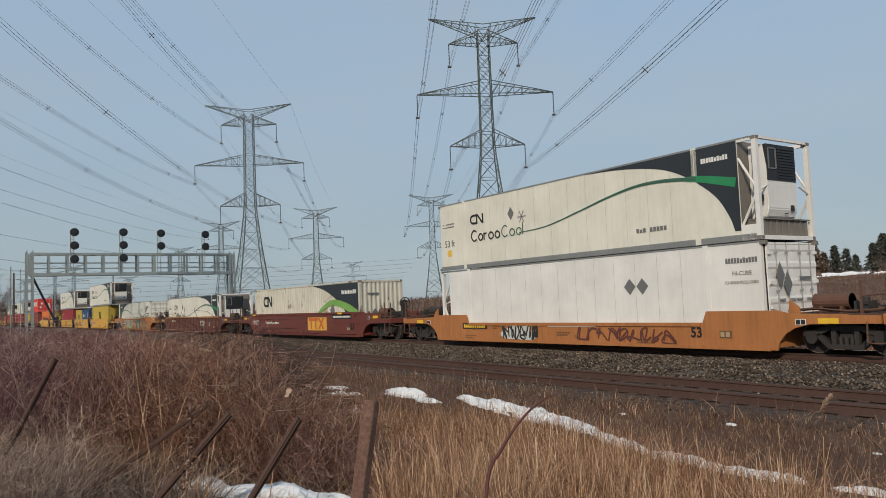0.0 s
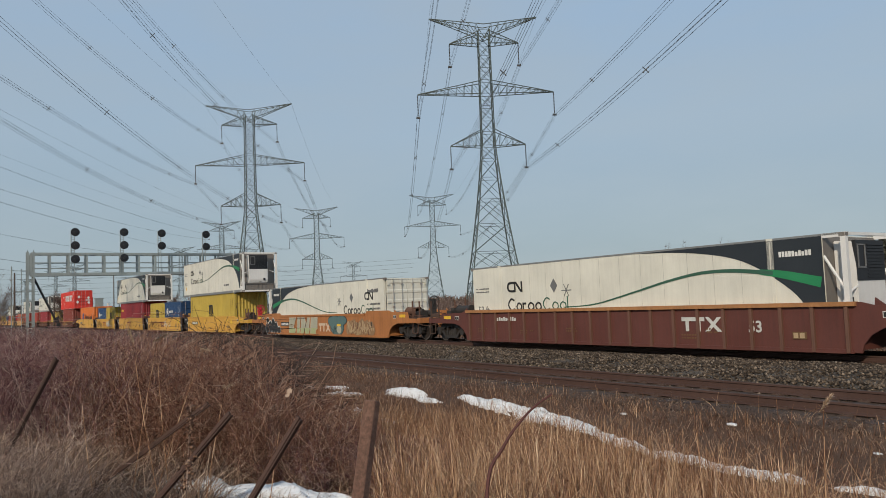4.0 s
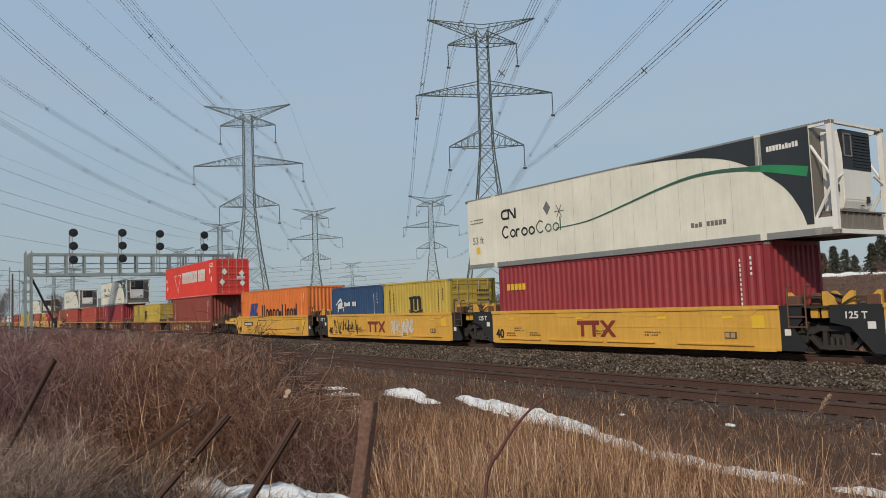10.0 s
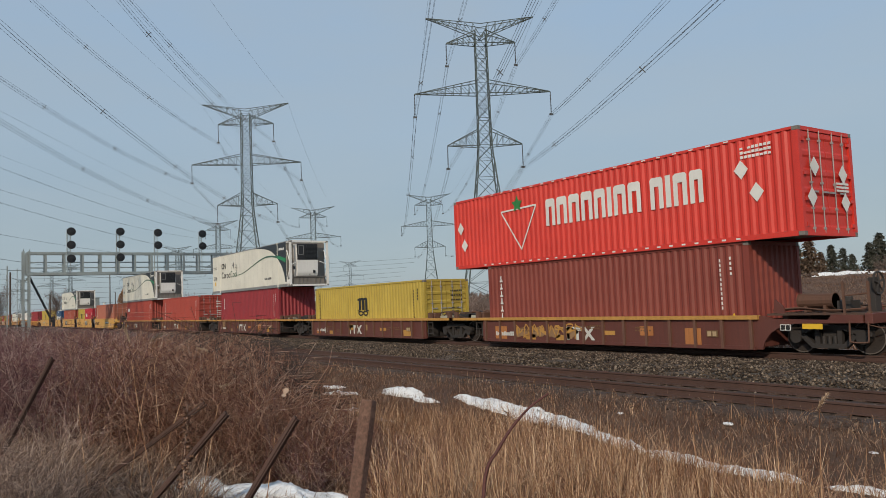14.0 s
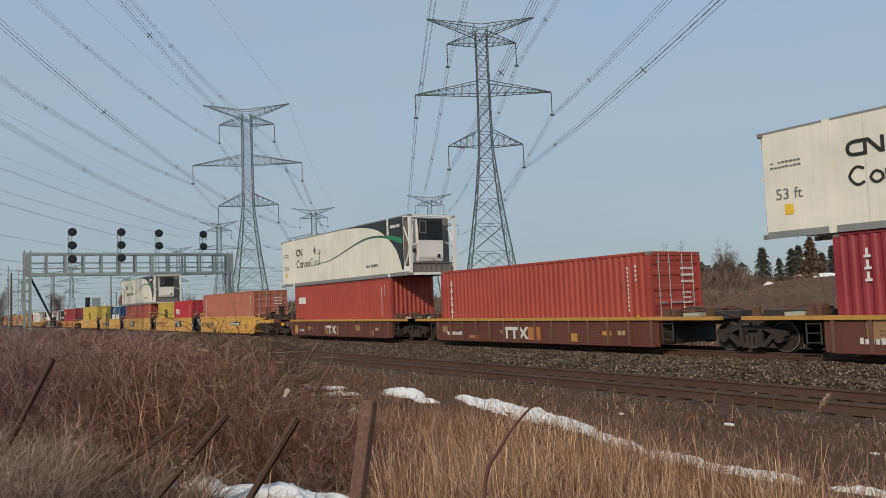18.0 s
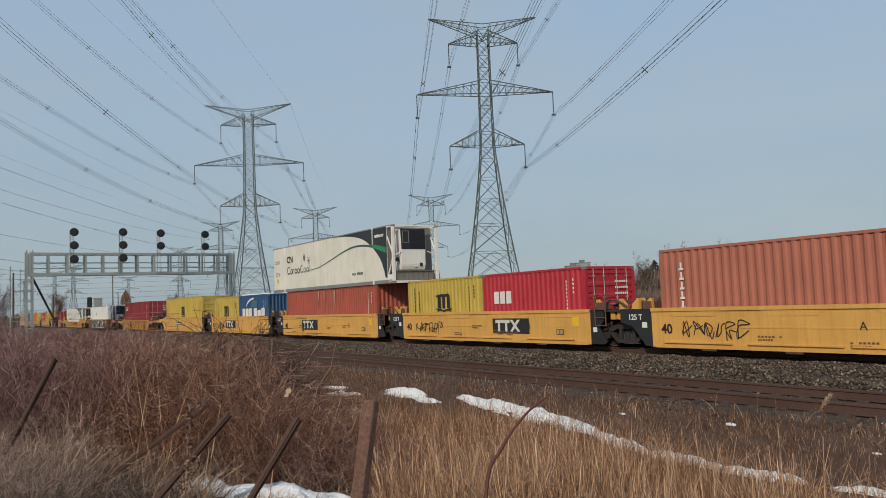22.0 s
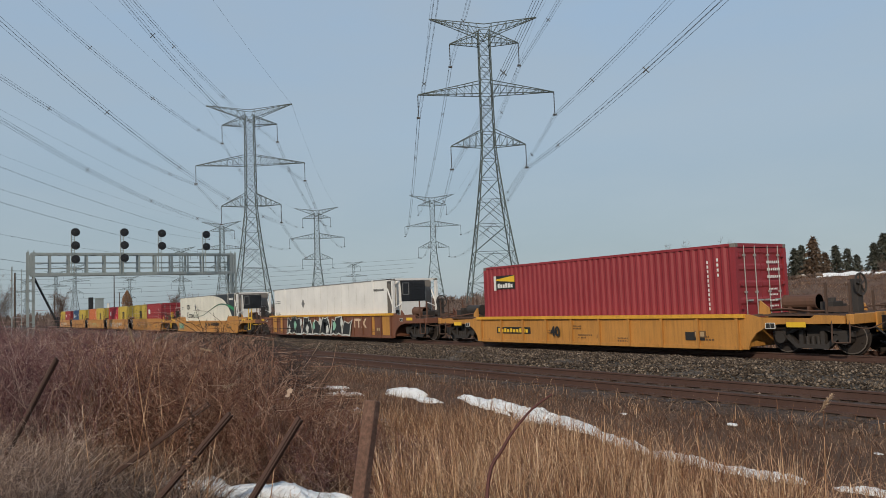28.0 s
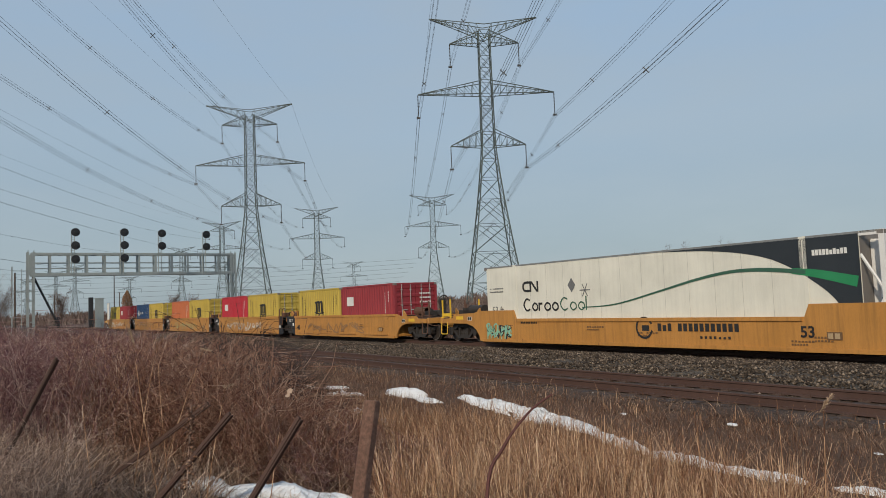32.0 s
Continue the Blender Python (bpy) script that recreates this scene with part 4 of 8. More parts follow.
def reefer(flip=False, graphics=True, mat=None, tall=H53):
    """53-foot refrigerated container. The cooling unit is at +x, or at -x when flipped."""
    L, H = REEFER, tall
    set_width(WIDE_WIDTH)
    mat = mat or CREAM
    f = -1 if flip else 1
    h, w = L / 2, WID / 2
    label = ("white insulated container with green wave, dark corner and cooling unit" if graphics else "plain white insulated long container with a cooling unit and one diamond")
    root = thing("refrigerated_container", label, "shipping container", "freight containers")

    def X(x):
        return f * x

    def bx(bm, x0, x1, *rest):
        box(bm, min(f * x0, f * x1), max(f * x0, f * x1), *rest)
    tag = (flip, H)
    put("insulated_body", cached(("rbody",) + tag, lambda bm: bx(bm, -h + 0.14, h - NOSE, -w + 0.012, w - 0.012, 0.12, H - 0.045), mat), root)

    for sy in (-1, 1):
        put("top_rail", cached(("rtop", sy) + tag, lambda bm: bx(bm, -h + 0.15, h - 0.15, min(sy * w, sy * (w - 0.07)), max(sy * w, sy * (w - 0.07)), H - 0.055, H), ALU), root)
        put("bottom_rail", cached(("rbot", sy) + tag, lambda bm: bx(bm, -h + 0.15, h - 0.15, min(sy * w, sy * (w - 0.07)), max(sy * w, sy * (w - 0.07)), 0.0, 0.185), ALU), root)

    def seams(bm):
        for i in range(1, 14):
            x = -h + 1.98 + i * (12.15 / 13.0)
            bx(bm, x - 0.006, x + 0.006, -w + 0.008, -w + 0.013, 0.2, H - 0.09)
    put("panel_seam", cached(("rseams",) + tag, seams, SEAM), root)

    for x in (-h + 1.98, -h + 14.14):
        for s in (-1, 1):
            def post(bm, x=x, s=s):
                bx(bm, x - 0.1, x + 0.1, min(s * (w + 0.002), s * (w - 0.02)), max(s * (w + 0.002), s * (w - 0.02)), 0.0, H)
                bx(bm, x - 0.012, x + 0.012, min(s * (w + 0.006), s * (w - 0.02)), max(s * (w + 0.006), s * (w - 0.02)), 0.12, H - 0.1)
            put("lifting_post", cached(("rpost", x, s) + tag, post, mat), root)

    def nose(bm):
        for s in (-1, 1):
            bx(bm, h - 0.14, h, min(s * w, s * (w - 0.13)), max(s * w, s * (w - 0.13)), 0.0, H)
            bx(bm, h - NOSE, h - 0.14, min(s * w, s * (w - 0.08)), max(s * w, s * (w - 0.08)), H - 0.12, H)
            bx(bm, h - NOSE, h - 0.14, min(s * w, s * (w - 0.08)), max(s * w, s * (w - 0.08)), 0.0, 0.45)
            tube(bm, (X(h - NOSE), s * (w - 0.05), 0.4), (X(h - 0.08), s * (w - 0.05), 1.35), 0.04, n=6)
            tube(bm, (X(h - NOSE), s * (w - 0.05), 2.4), (X(h - 0.08), s * (w - 0.05), 1.45), 0.04, n=6)
            tube(bm, (X(h - 0.07), s * (w - 0.1), 1.4), (X(h - 0.07), s * (w - 0.62), 1.62), 0.03, n=6)
        bx(bm, h - 0.12, h, -w, w, 0.0, 0.12)
        bx(bm, h - 0.12, h - 0.02, -w, w, H - 0.08, H)
    put("end_frame", cached(("rnose",) + tag, nose, WHITE), root)

    def unit(bm):
        slab(bm, [(X(h - NOSE), 0.62), (X(h - 0.14), 0.66), (X(h - 0.05), 0.9), (X(h - 0.05), 2.1), (X(h - 0.10), 2.75), (X(h - NOSE), 2.8)], -0.86, 0.62)
        bmesh.ops.bevel(bm, geom=bm.edges[:], offset=0.03, segments=2, affect="EDGES")
    u = put("cooling_unit", cached(("runit",) + tag, unit, WHITE), root)

    def grille(bm):
        bx(bm, h - 0.13, h - 0.035, -0.84, 0.6, 1.72, 2.78)
        for i in range(11):
            z = 1.8 + i * 0.085
            bx(bm, h - 0.05, h - 0.01, -0.32, 0.56, z, z + 0.03)
    g = put("grille", cached(("rgrille",) + tag, grille, BLACK), u, None, "black louvred grille")

    def window(bm):
        for y0, y1, z0, z1 in ((-0.78, -0.74, 2.05, 2.68), (-0.42, -0.38, 2.05, 2.68), (-0.78, -0.38, 2.64, 2.68), (-0.78, -0.38, 2.05, 2.09)):
            bx(bm, h - 0.05, h - 0.012, y0, y1, z0, z1)
    put("panel_frame", cached(("rwin",) + tag, window, GREY), g)

    def details(bm):
        bx(bm, h - 0.06, h - 0.02, 0.25, 0.4, 0.85, 1.02)
        bx(bm, h - 0.06, h - 0.035, -0.05, 0.1, 0.75, 0.78)
        bx(bm, h - 0.3, h - 0.1, -1.08, -0.98, 1.1, 1.3)
    put("latch", cached(("rlatch",) + tag, details, BLACK), u)

    def battery(bm):
        bx(bm, h - NOSE, h - 0.10, -1.14, 1.14, 0.14, 0.58)
        for i in range(8):
            y = -1.1 + i * 0.3
            bx(bm, h - 0.105, h - 0.06, y, y + 0.045, 0.14, 0.6)
        bx(bm, h - NOSE, h - 0.02, -1.16, 1.16, 0.58, 0.62)
    put("battery_box", cached(("rbatt",) + tag, battery, CASTING), root, None, "grimy dark service box below the cooling unit")

    def inner(bm):
        bx(bm, h - NOSE - 0.02, h - NOSE + 0.01, -w + 0.03, w - 0.03, 0.15, H - 0.07)
    put("bulkhead", cached(("rbulk",) + tag, inner, CASTING), root)
    doors(root, L, H, mat, -f)
    castings(root, L, H)
    if graphics:
        curve = [(-h + a, b) for a, b in smooth([(9.4, H - 0.06), (11.0, 2.84), (12.3, 2.67), (13.25, 2.42), (14.08, 1.98), (14.84, 1.40), (15.27, 0.75), (15.43, 0.30)], 5)]
        line = [(-h + a, b) for a, b in smooth([(5.72, 1.23), (7.33, 1.31), (9.17, 1.67), (10.57, 1.97), (11.85, 2.16), (13.01, 2.16), (14.19, 2.03)], 6)]
        tail = [(-h + a, b) for a, b in smooth([(13.8, 2.08), (14.5, 1.97), (15.55, 1.72)], 6)]
        Y = FACE
        end = h - NOSE - 0.01

        def dark(bm):
            pts = [(X(x), z) for x, z in curve] + [(X(end), 0.3), (X(end), H - 0.058)]
            slab(bm, pts, Y + 0.002, Y + 0.006)
        put("dark_corner", cached(("rdark",) + tag, dark, INK), root)
        put("wave_line", cached(("rline",) + tag, lambda bm: ribbon(bm, [(X(x), z) for x, z in line], [0.03 + 0.0025 * i for i in range(len(line))], Y), LINE), root)
        put("green_band", cached(("rtail",) + tag, lambda bm: ribbon(bm, [(X(x), z) for x, z in tail], [0.14 + 0.012 * i for i in range(len(tail))], Y - 0.004), GREEN), root)
        put("container_code", cached(("rnum",) + tag, lambda bm: blocks(bm, min(X(-h + 14.4), X(-h + 15.35)), max(X(-h + 14.4), X(-h + 15.35)), 2.45, 2.6, 10, Y - 0.004, 2), MARKW), root)
        x0 = -h + 2.45 if not flip else h - 4.8

        def logo(bm):
            cn_mark(bm, x0 + (0.05 if not flip else 2.6), 1.92, 0.78)
        put("emblem", cached(("rcn",) + tag, logo, MARKK), root)

        def cargo(bm):
            letters = (("o", 0.5), ("o", 0.38), ("r", 0.28), ("o", 0.42), ("o", 0.4))
            x = x0
            for i, (k, wd) in enumerate(letters):
                z0, z1 = 1.13, 1.45 if i else 1.62
                if k == "o":
                    ribbon(bm, smooth([(x + wd * 0.85, z1 - 0.08), (x + wd * 0.45, z1 - 0.02), (x + 0.05, (z0 + z1) / 2), (x + wd * 0.45, z0 + 0.02), (x + wd * 0.85, z0 + 0.08)] + ([(x + wd * 0.9, (z0 + z1) / 2), (x + wd * 0.85, z1 - 0.08)] if i else []), 3), 0.07, Y)
                else:
                    box(bm, x, x + 0.07, Y, Y + 0.004, z0, z1)
                    box(bm, x + 0.07, x + 0.22, Y, Y + 0.004, z1 - 0.08, z1)
                x += wd + 0.02
        put("dark_wording", cached(("rcargo",) + tag, cargo, MARKK), root)

        def cool(bm):
            x = x0 + 2.1
            for i, wd in enumerate((0.5, 0.4, 0.4)):
                z0, z1 = 1.13, 1.45 if i else 1.62
                ribbon(bm, smooth([(x + wd * 0.85, z1 - 0.08), (x + wd * 0.45, z1 - 0.02), (x + 0.05, (z0 + z1) / 2), (x + wd * 0.45, z0 + 0.02), (x + wd * 0.85, z0 + 0.08)] + ([(x + wd * 0.9, (z0 + z1) / 2), (x + wd * 0.85, z1 - 0.08)] if i else []), 3), 0.05, Y)
                x += wd + 0.02
            box(bm, x, x + 0.055, Y, Y + 0.004, 1.13, 1.64)
        put("green_wording", cached(("rcool",) + tag, cool, LINE), root)

        def flake(bm):
            cx, cz = x0 + (3.45 if not flip else -0.55), 1.85
            for k in range(3):
                a = k * math.pi / 3
                ribbon(bm, [(cx - 0.26 * math.cos(a), cz - 0.26 * math.sin(a)), (cx + 0.26 * math.cos(a), cz + 0.26 * math.sin(a))], 0.035, Y - 0.001 * k)
        put("snowflake_mark", cached(("rflake",) + tag, flake, GREY), root)

        def dia(bm):
            cx, cz = x0 + (2.78 if not flip else 1.0), 2.05
            slab(bm, [(cx - 0.2, cz), (cx, cz - 0.27), (cx + 0.2, cz), (cx, cz + 0.27)], Y, Y + 0.004)
        put("diamond", cached(("rdia",) + tag, dia, GREY), root)
        if not flip:
            put("web_wording", cached(("rweb", H), lambda bm: blocks(bm, -h + 11.73, -h + 13.0, 0.6, 0.74, 9, Y, 4), GREY), root)
    else:
        put("diamond", cached(("rdia2",) + tag, lambda bm: slab(bm, [(-3.4, 1.85), (-3.15, 1.55), (-2.9, 1.85), (-3.15, 2.15)], FACE, FACE + 0.004), GREY), root)
        put("container_code", cached(("rnum2",) + tag, lambda bm: blocks(bm, h - 2.0, h - 0.9, 2.3, 2.42, 10, FACE, 2), GREY), root)
    if not flip:
        words("53 ft", 0.42, GREY, root, -h + 0.45, FACE - 0.001, 1.05)
        put("yellow_sticker", cached(("rstick",), lambda bm: box(bm, -h + 0.7, -h + 0.95, FACE, FACE + 0.004, 0.62, 0.9), MARKY), root)
        put("small_wording", cached(("rsmall",), lambda bm: [blocks(bm, -h + 0.35, -h + 1.25, 2.05 - k * 0.13, 2.1 - k * 0.13, 8, FACE, k) for k in range(2)], GREY), root)
    else:
        put("small_wording", cached(("rsmall2",), lambda bm: (blocks(bm, h - 1.9, h - 0.7, 2.25, 2.45, 9, FACE, 1), [blocks(bm, h - 1.95, h - 0.5, 1.6 - k * 0.25, 1.7 - k * 0.25, 10, FACE, k) for k in range(2)]), GREY), root)
    set_width(ISO_WIDTH)
    return root


def white_door_box():
    """Plain white 53-foot container with doors at +x and two diamonds."""
    L, H = REEFER, H96
    r = reefer(flip=True, graphics=False, mat=WHITE, tall=H96)
    set_width(WIDE_WIDTH)
    for c in list(r.children):
        if c.name.split(".")[0] in ("diamond", "container_code", "small_wording"):
            bpy.data.objects.remove(c)
    r["label"] = "plain white insulated long container with grey diamonds and rear doors"
    h = L / 2

    def d(bm):
        for x in (3.1, 3.64):
            slab(bm, [(x - 0.25, 1.77), (x, 1.5), (x + 0.25, 1.77), (x, 2.04)], FACE, FACE + 0.004)
    mark(r, d, GREY, "diamond")
    mark(r, lambda bm: blocks(bm, h - 1.3, h - 0.25, 2.3, 2.45, 11, FACE, 2), GREY, "container_code")
    words("HI-CUBE", 0.17, GREY, r, h - 1.1, FACE - 0.001, 1.95)
    words("CHASSIS REQUIRED", 0.125, GREY, r, h - 1.35, FACE - 0.001, 1.7)
    words("53 ft", 0.4, GREY, r, h - 0.95, FACE - 0.001, 0.42)

    def e(bm):
        x = h + 0.022
        for y, z in ((-0.75, 1.9), (-0.4, 1.65)):
            bm.faces.new([bm.verts.new((x, y + a, z + c)) for a, c in ((-0.22, 0), (0, -0.4), (0.22, 0), (0, 0.4))])
        box(bm, x, x + 0.003, 0.2, 0.8, 1.75, 1.85)
    mark(r, e, GREY, "door_diamond")
    set_width(ISO_WIDTH)
    return r

# ---- well cars ----


def wheelset_mesh():
    def b(bm):
        for s in (-1, 1):
            tube(bm, (0, s * 0.70, 0), (0, s * 0.73, 0), 0.47, 0.47, n=22)
            tube(bm, (0, s * 0.73, 0), (0, s * 0.83, 0), 0.44, 0.43, n=22)
            tube(bm, (0, s * 0.83, 0), (0, s * 0.90, 0), 0.16, 0.14, n=10)
            for k in range(3):
                a = k * 2.094
                tube(bm, (0.11 * math.cos(a), s * 0.9, 0.11 * math.sin(a)), (0.11 * math.cos(a), s * 1.15, 0.11 * math.sin(a)), 0.025, n=5)
            for k in range(6):
                a = k * 1.047
                tube(bm, (0.3 * math.cos(a), s * 0.825, 0.3 * math.sin(a)), (0.3 * math.cos(a), s * 0.845, 0.3 * math.sin(a)), 0.05, n=6)
        tube(bm, (0, -1.1, 0), (0, 1.1, 0), 0.085, n=10)
        for s in (-1, 1):
            wheel_rim(bm, s)
    me = cached(("wheelset",), b, WHEEL)
    if len(me.materials) == 1:
        me.materials.append(RIM)
    return me


def wheel_rim(bm, s):
    """Narrow worn ring on a wheel's outer face, its highlight put into the colour."""
    rows = []
    for i in range(23):
        a = 2 * math.pi * (i % 22) / 22
        rows.append([bm.verts.new((q * math.cos(a), s * y, q * math.sin(a))) for q, y in ((0.432, 0.832), (0.405, 0.836), (0.40, 0.826))])
    for p, q in zip(rows, rows[1:]):
        for k in range(2):
            bm.faces.new((p[k], p[k + 1], q[k + 1], q[k])).material_index = 1


def side_frame_mesh():
    def b(bm):
        slab(bm, [(-1.12, 0.50), (-0.72, 0.52), (-0.42, 0.66), (0.42, 0.66), (0.72, 0.52), (1.12, 0.50), (1.12, 0.64), (0.75, 0.70), (0.45, 0.80), (-0.45, 0.80), (-0.75, 0.70), (-1.12, 0.64)], -0.08, 0.08)
        slab(bm, [(-0.80, 0.52), (-0.66, 0.58), (-0.40, 0.30), (0.40, 0.30), (0.66, 0.58), (0.80, 0.52), (0.45, 0.18), (-0.45, 0.18)], -0.08, 0.08)
        for x in (-0.3, 0.3):
            box(bm, x - 0.06, x + 0.06, -0.07, 0.07, 0.28, 0.68)
        for x in (-0.15, 0.0, 0.15):
            tube(bm, (x, 0, 0.30), (x, 0, 0.50), 0.06, n=8)
        for x in (-0.89, 0.89):
            tube(bm, (x, -0.11, 0.46), (x, 0.11, 0.46), 0.16, n=12)
            box(bm, x - 0.16, x + 0.16, -0.09, 0.09, 0.46, 0.66)
    return cached(("side_frame",), b, UNDER)


def truck(root, x):
    """Two-axle truck at x under a car."""
    def bol(bm):
        box(bm, -0.2, 0.2, -1.0, 1.0, 0.42, 0.72)
        box(bm, -0.45, 0.45, -0.35, 0.35, 0.55, 0.85)
        for s in (-1, 1):
            box(bm, s * 0.46 - 0.05, s * 0.46 + 0.05, -0.9, 0.9, 0.28, 0.5)
    t = put("truck", cached(("truck",), bol, UNDER), root, (x, 0, 0))
    for s in (-1, 1):
        put("side_frame", side_frame_mesh(), t, (0, s * 1.06, 0))
    for dx in (-0.89, 0.89):
        wset = put("wheelset", wheelset_mesh(), t, (dx, 0, 0.46))
        SPINNERS.append((wset, dx))


def bent(bm, pts, r, n=5):
    """A bent pipe or hose through the given points."""
    pts = smooth(pts, 5)
    for p, q in zip(pts, pts[1:]):
        tube(bm, p, q, r, n=n)


def end_gear(root, e, h, zt, yw, mat, rail):
    """Platform over the outer truck with posts, brake gear, coupler and hoses; e: the end, -1 or 1."""
    def xs(a, b):
        return sorted((e * (h + a), e * (h + b)))
    bm = bmesh.new()
    box(bm, *xs(0.08, 2.88), -0.45, 0.45, 0.74, 1.06)
    box(bm, *xs(0.2, 2.88), -yw + 0.08, yw - 0.08, 1.06, 1.11)
    for k in range(7):
        box(bm, *xs(0.35 + k * 0.36, 0.42 + k * 0.36), -yw + 0.08, yw - 0.08, 1.11, 1.125)
    deck = part("end_platform", bm, RUSTY, root)
    bm = bmesh.new()
    box(bm, *xs(2.89, 3.08), -yw, yw, 0.84, 1.1)
    box(bm, *xs(3.08, 3.13), -0.4, 0.4, 0.6, 1.12)
    bmesh.ops.bevel(bm, geom=bm.edges[:], offset=0.012, segments=1, affect="EDGES")
    part("end_sill", bm, mat, deck)
    post = rail or POSTS

    def upright(bm):
        box(bm, -0.028, 0.028, -0.025, 0.025, 0.0, 1.0)
        box(bm, -0.06, 0.06, -0.045, 0.045, 0.0, 0.05)
    me = cached(("upright",), upright, post)
    for x, y, z, k in ((2.98, -yw + 0.1, 1.1, 0.8), (2.35, -yw + 0.1, 1.06, 0.86), (2.98, 0.72, 1.1, 0.8), (2.98, yw - 0.1, 1.1, 0.9), (2.2, yw - 0.1, 1.06, 0.6)):
        put("upright", me, deck, Matrix.Translation((e * (h + x), y, z)) @ Matrix.Diagonal((1, 1, k, 1)))
    for y in (-yw + 0.1, yw - 0.1):
        bm = bmesh.new()
        box(bm, *xs(2.39, 2.94), y - 0.02, y + 0.02, 1.16, 1.3) if rail else tube(bm, (e * (h + 2.35), y, 1.55), (e * (h + 2.98), y, 1.6), 0.022, n=6)
        part("side_bar", bm, post, deck)
    bm = bmesh.new()
    bent(bm, [(e * (h + 2.5), -yw + 0.02, 0.95), (e * (h + 2.5), -yw - 0.02, 0.45), (e * (h + 2.56), -yw - 0.02, 0.38), (e * (h + 2.9), -yw - 0.02, 0.38), (e * (h + 2.96), -yw - 0.02, 0.45), (e * (h + 2.96), -yw + 0.02, 0.95)], 0.022)
    part("stirrup_step", bm, rail or POSTS, deck)
    bm = bmesh.new()
    bent(bm, [(e * (h + 2.95), -yw + 0.02, 0.82), (e * (h + 3.2), -1.1, 0.72), (e * (h + 3.25), -0.6, 0.78), (e * (h + 3.45), -0.25, 0.95)], 0.016)
    part("uncoupling_lever", bm, post, deck)
    bm = bmesh.new()
    tube(bm, (e * (h + 3.1), 0, 0.88), (e * (h + 3.75), 0, 0.86), 0.13, 0.10, n=8)
    box(bm, *xs(3.6, 3.9), -0.17, 0.17, 0.66, 1.02)
    part("coupler", bm, UNDER, deck)
    for y, r in ((-0.42, 0.028), (0.4, 0.024)):
        bm = bmesh.new()
        bent(bm, [(e * (h + 3.1), y, 0.72), (e * (h + 3.3), y, 0.55), (e * (h + 3.55), y * 0.9, 0.3), (e * (h + 3.85), y * 0.85, 0.36)], r)
        part("brake_hose", bm, BLACK, deck)
    bm = bmesh.new()
    tube(bm, (e * (h + 0.75), -0.62, 1.42), (e * (h + 1.75), -0.62, 1.42), 0.2, n=14)
    for k in (0.76, 1.72):
        tube(bm, (e * (h + k), -0.62, 1.42), (e * (h + k + 0.03), -0.62, 1.42), 0.22, n=14)
    for k in (0.95, 1.5):
        box(bm, *xs(k, k + 0.07), -0.82, -0.42, 1.11, 1.3)
    part("air_reservoir", bm, POSTS if e > 0 else UNDER, deck, "rust-brown air reservoir")
    bm = bmesh.new()
    box(bm, *xs(1.95, 2.3), -0.95, -0.45, 1.11, 1.42)
    tube(bm, (e * (h + 2.12), -0.7, 1.42), (e * (h + 2.12), -0.7, 1.52), 0.12, n=10)
    part("control_valve", bm, UNDER, deck)
    bm = bmesh.new()
    tube(bm, (e * (h + 0.6), 0.45, 1.28), (e * (h + 1.3), 0.45, 1.28), 0.16, n=12)
    tube(bm, (e * (h + 1.3), 0.45, 1.28), (e * (h + 1.95), 0.35, 1.3), 0.035, n=6)
    part("brake_cylinder", bm, UNDER, deck)
    for k, (y, z) in enumerate(((-1.15, 1.2), (-0.98, 1.17), (-0.2, 1.22), (1.0, 1.25))):
        bm = bmesh.new()
        bent(bm, [(e * (h + 0.25), y, z), (e * (h + 1.0), y + 0.06 * (-1) ** k, z + 0.05), (e * (h + 1.9), y - 0.05, z - 0.02), (e * (h + 2.8), y + 0.05, z + 0.02)], 0.024)
        part("air_pipe", bm, RUSTY if k % 2 else POSTS, deck)
    for x, y in ((0.3, -1.2), (0.32, 0.95), (1.9, 0.9)):
        bm = bmesh.new()
        slab(bm, [(e * (h + x), 1.1), (e * (h + x + 0.34), 1.1), (e * (h + x + 0.3), 1.3), (e * (h + x + 0.05), 1.5)], y - 0.03, y + 0.03)
        part("bracket", bm, mat, deck)
    bm = bmesh.new()
    box(bm, *xs(1.25, 1.8), -yw - 0.006, -yw + 0.01, zt - 0.36, zt - 0.22)
    part("placard", bm, MARKY, deck, "worn yellow reflective placard")
    bm = bmesh.new()
    box(bm, *xs(0.62, 0.92), -yw - 0.006, -yw + 0.01, zt - 0.4, zt - 0.24)
    part("stencil_card", bm, MARKW, deck)
    for k in range(2):
        bm = bmesh.new()
        box(bm, *xs(0.64 + 0.14 * k, 0.76 + 0.14 * k), -yw - 0.01, -yw - 0.004, zt - 0.385, zt - 0.255)
        part("dark_field", bm, MARKK, root)
    if e == 1:
        bm = bmesh.new()
        c = Vector((h + 2.75, -0.35, 1.85))
        ring = [c + Vector((0, 0.29 * math.cos(a), 0.29 * math.sin(a))) for a in np.linspace(0, 2 * math.pi, 17)]
        for p, q in zip(ring, ring[1:]):
            tube(bm, p, q, 0.028, n=5)
        for i in range(5):
            a = i * 1.2566 + 0.4
            tube(bm, c, c + Vector((0, 0.29 * math.cos(a), 0.29 * math.sin(a))), 0.02, n=5)
        part("handbrake_wheel", bm, BRAKERED if mat.name == "car_yellow" else UNDER, deck)
        bm = bmesh.new()
        box(bm, h + 2.55, h + 2.72, -0.5, -0.2, 1.1, 2.0)
        tube(bm, (h + 2.62, -0.35, 1.85), (h + 2.78, -0.35, 1.85), 0.05, n=8)
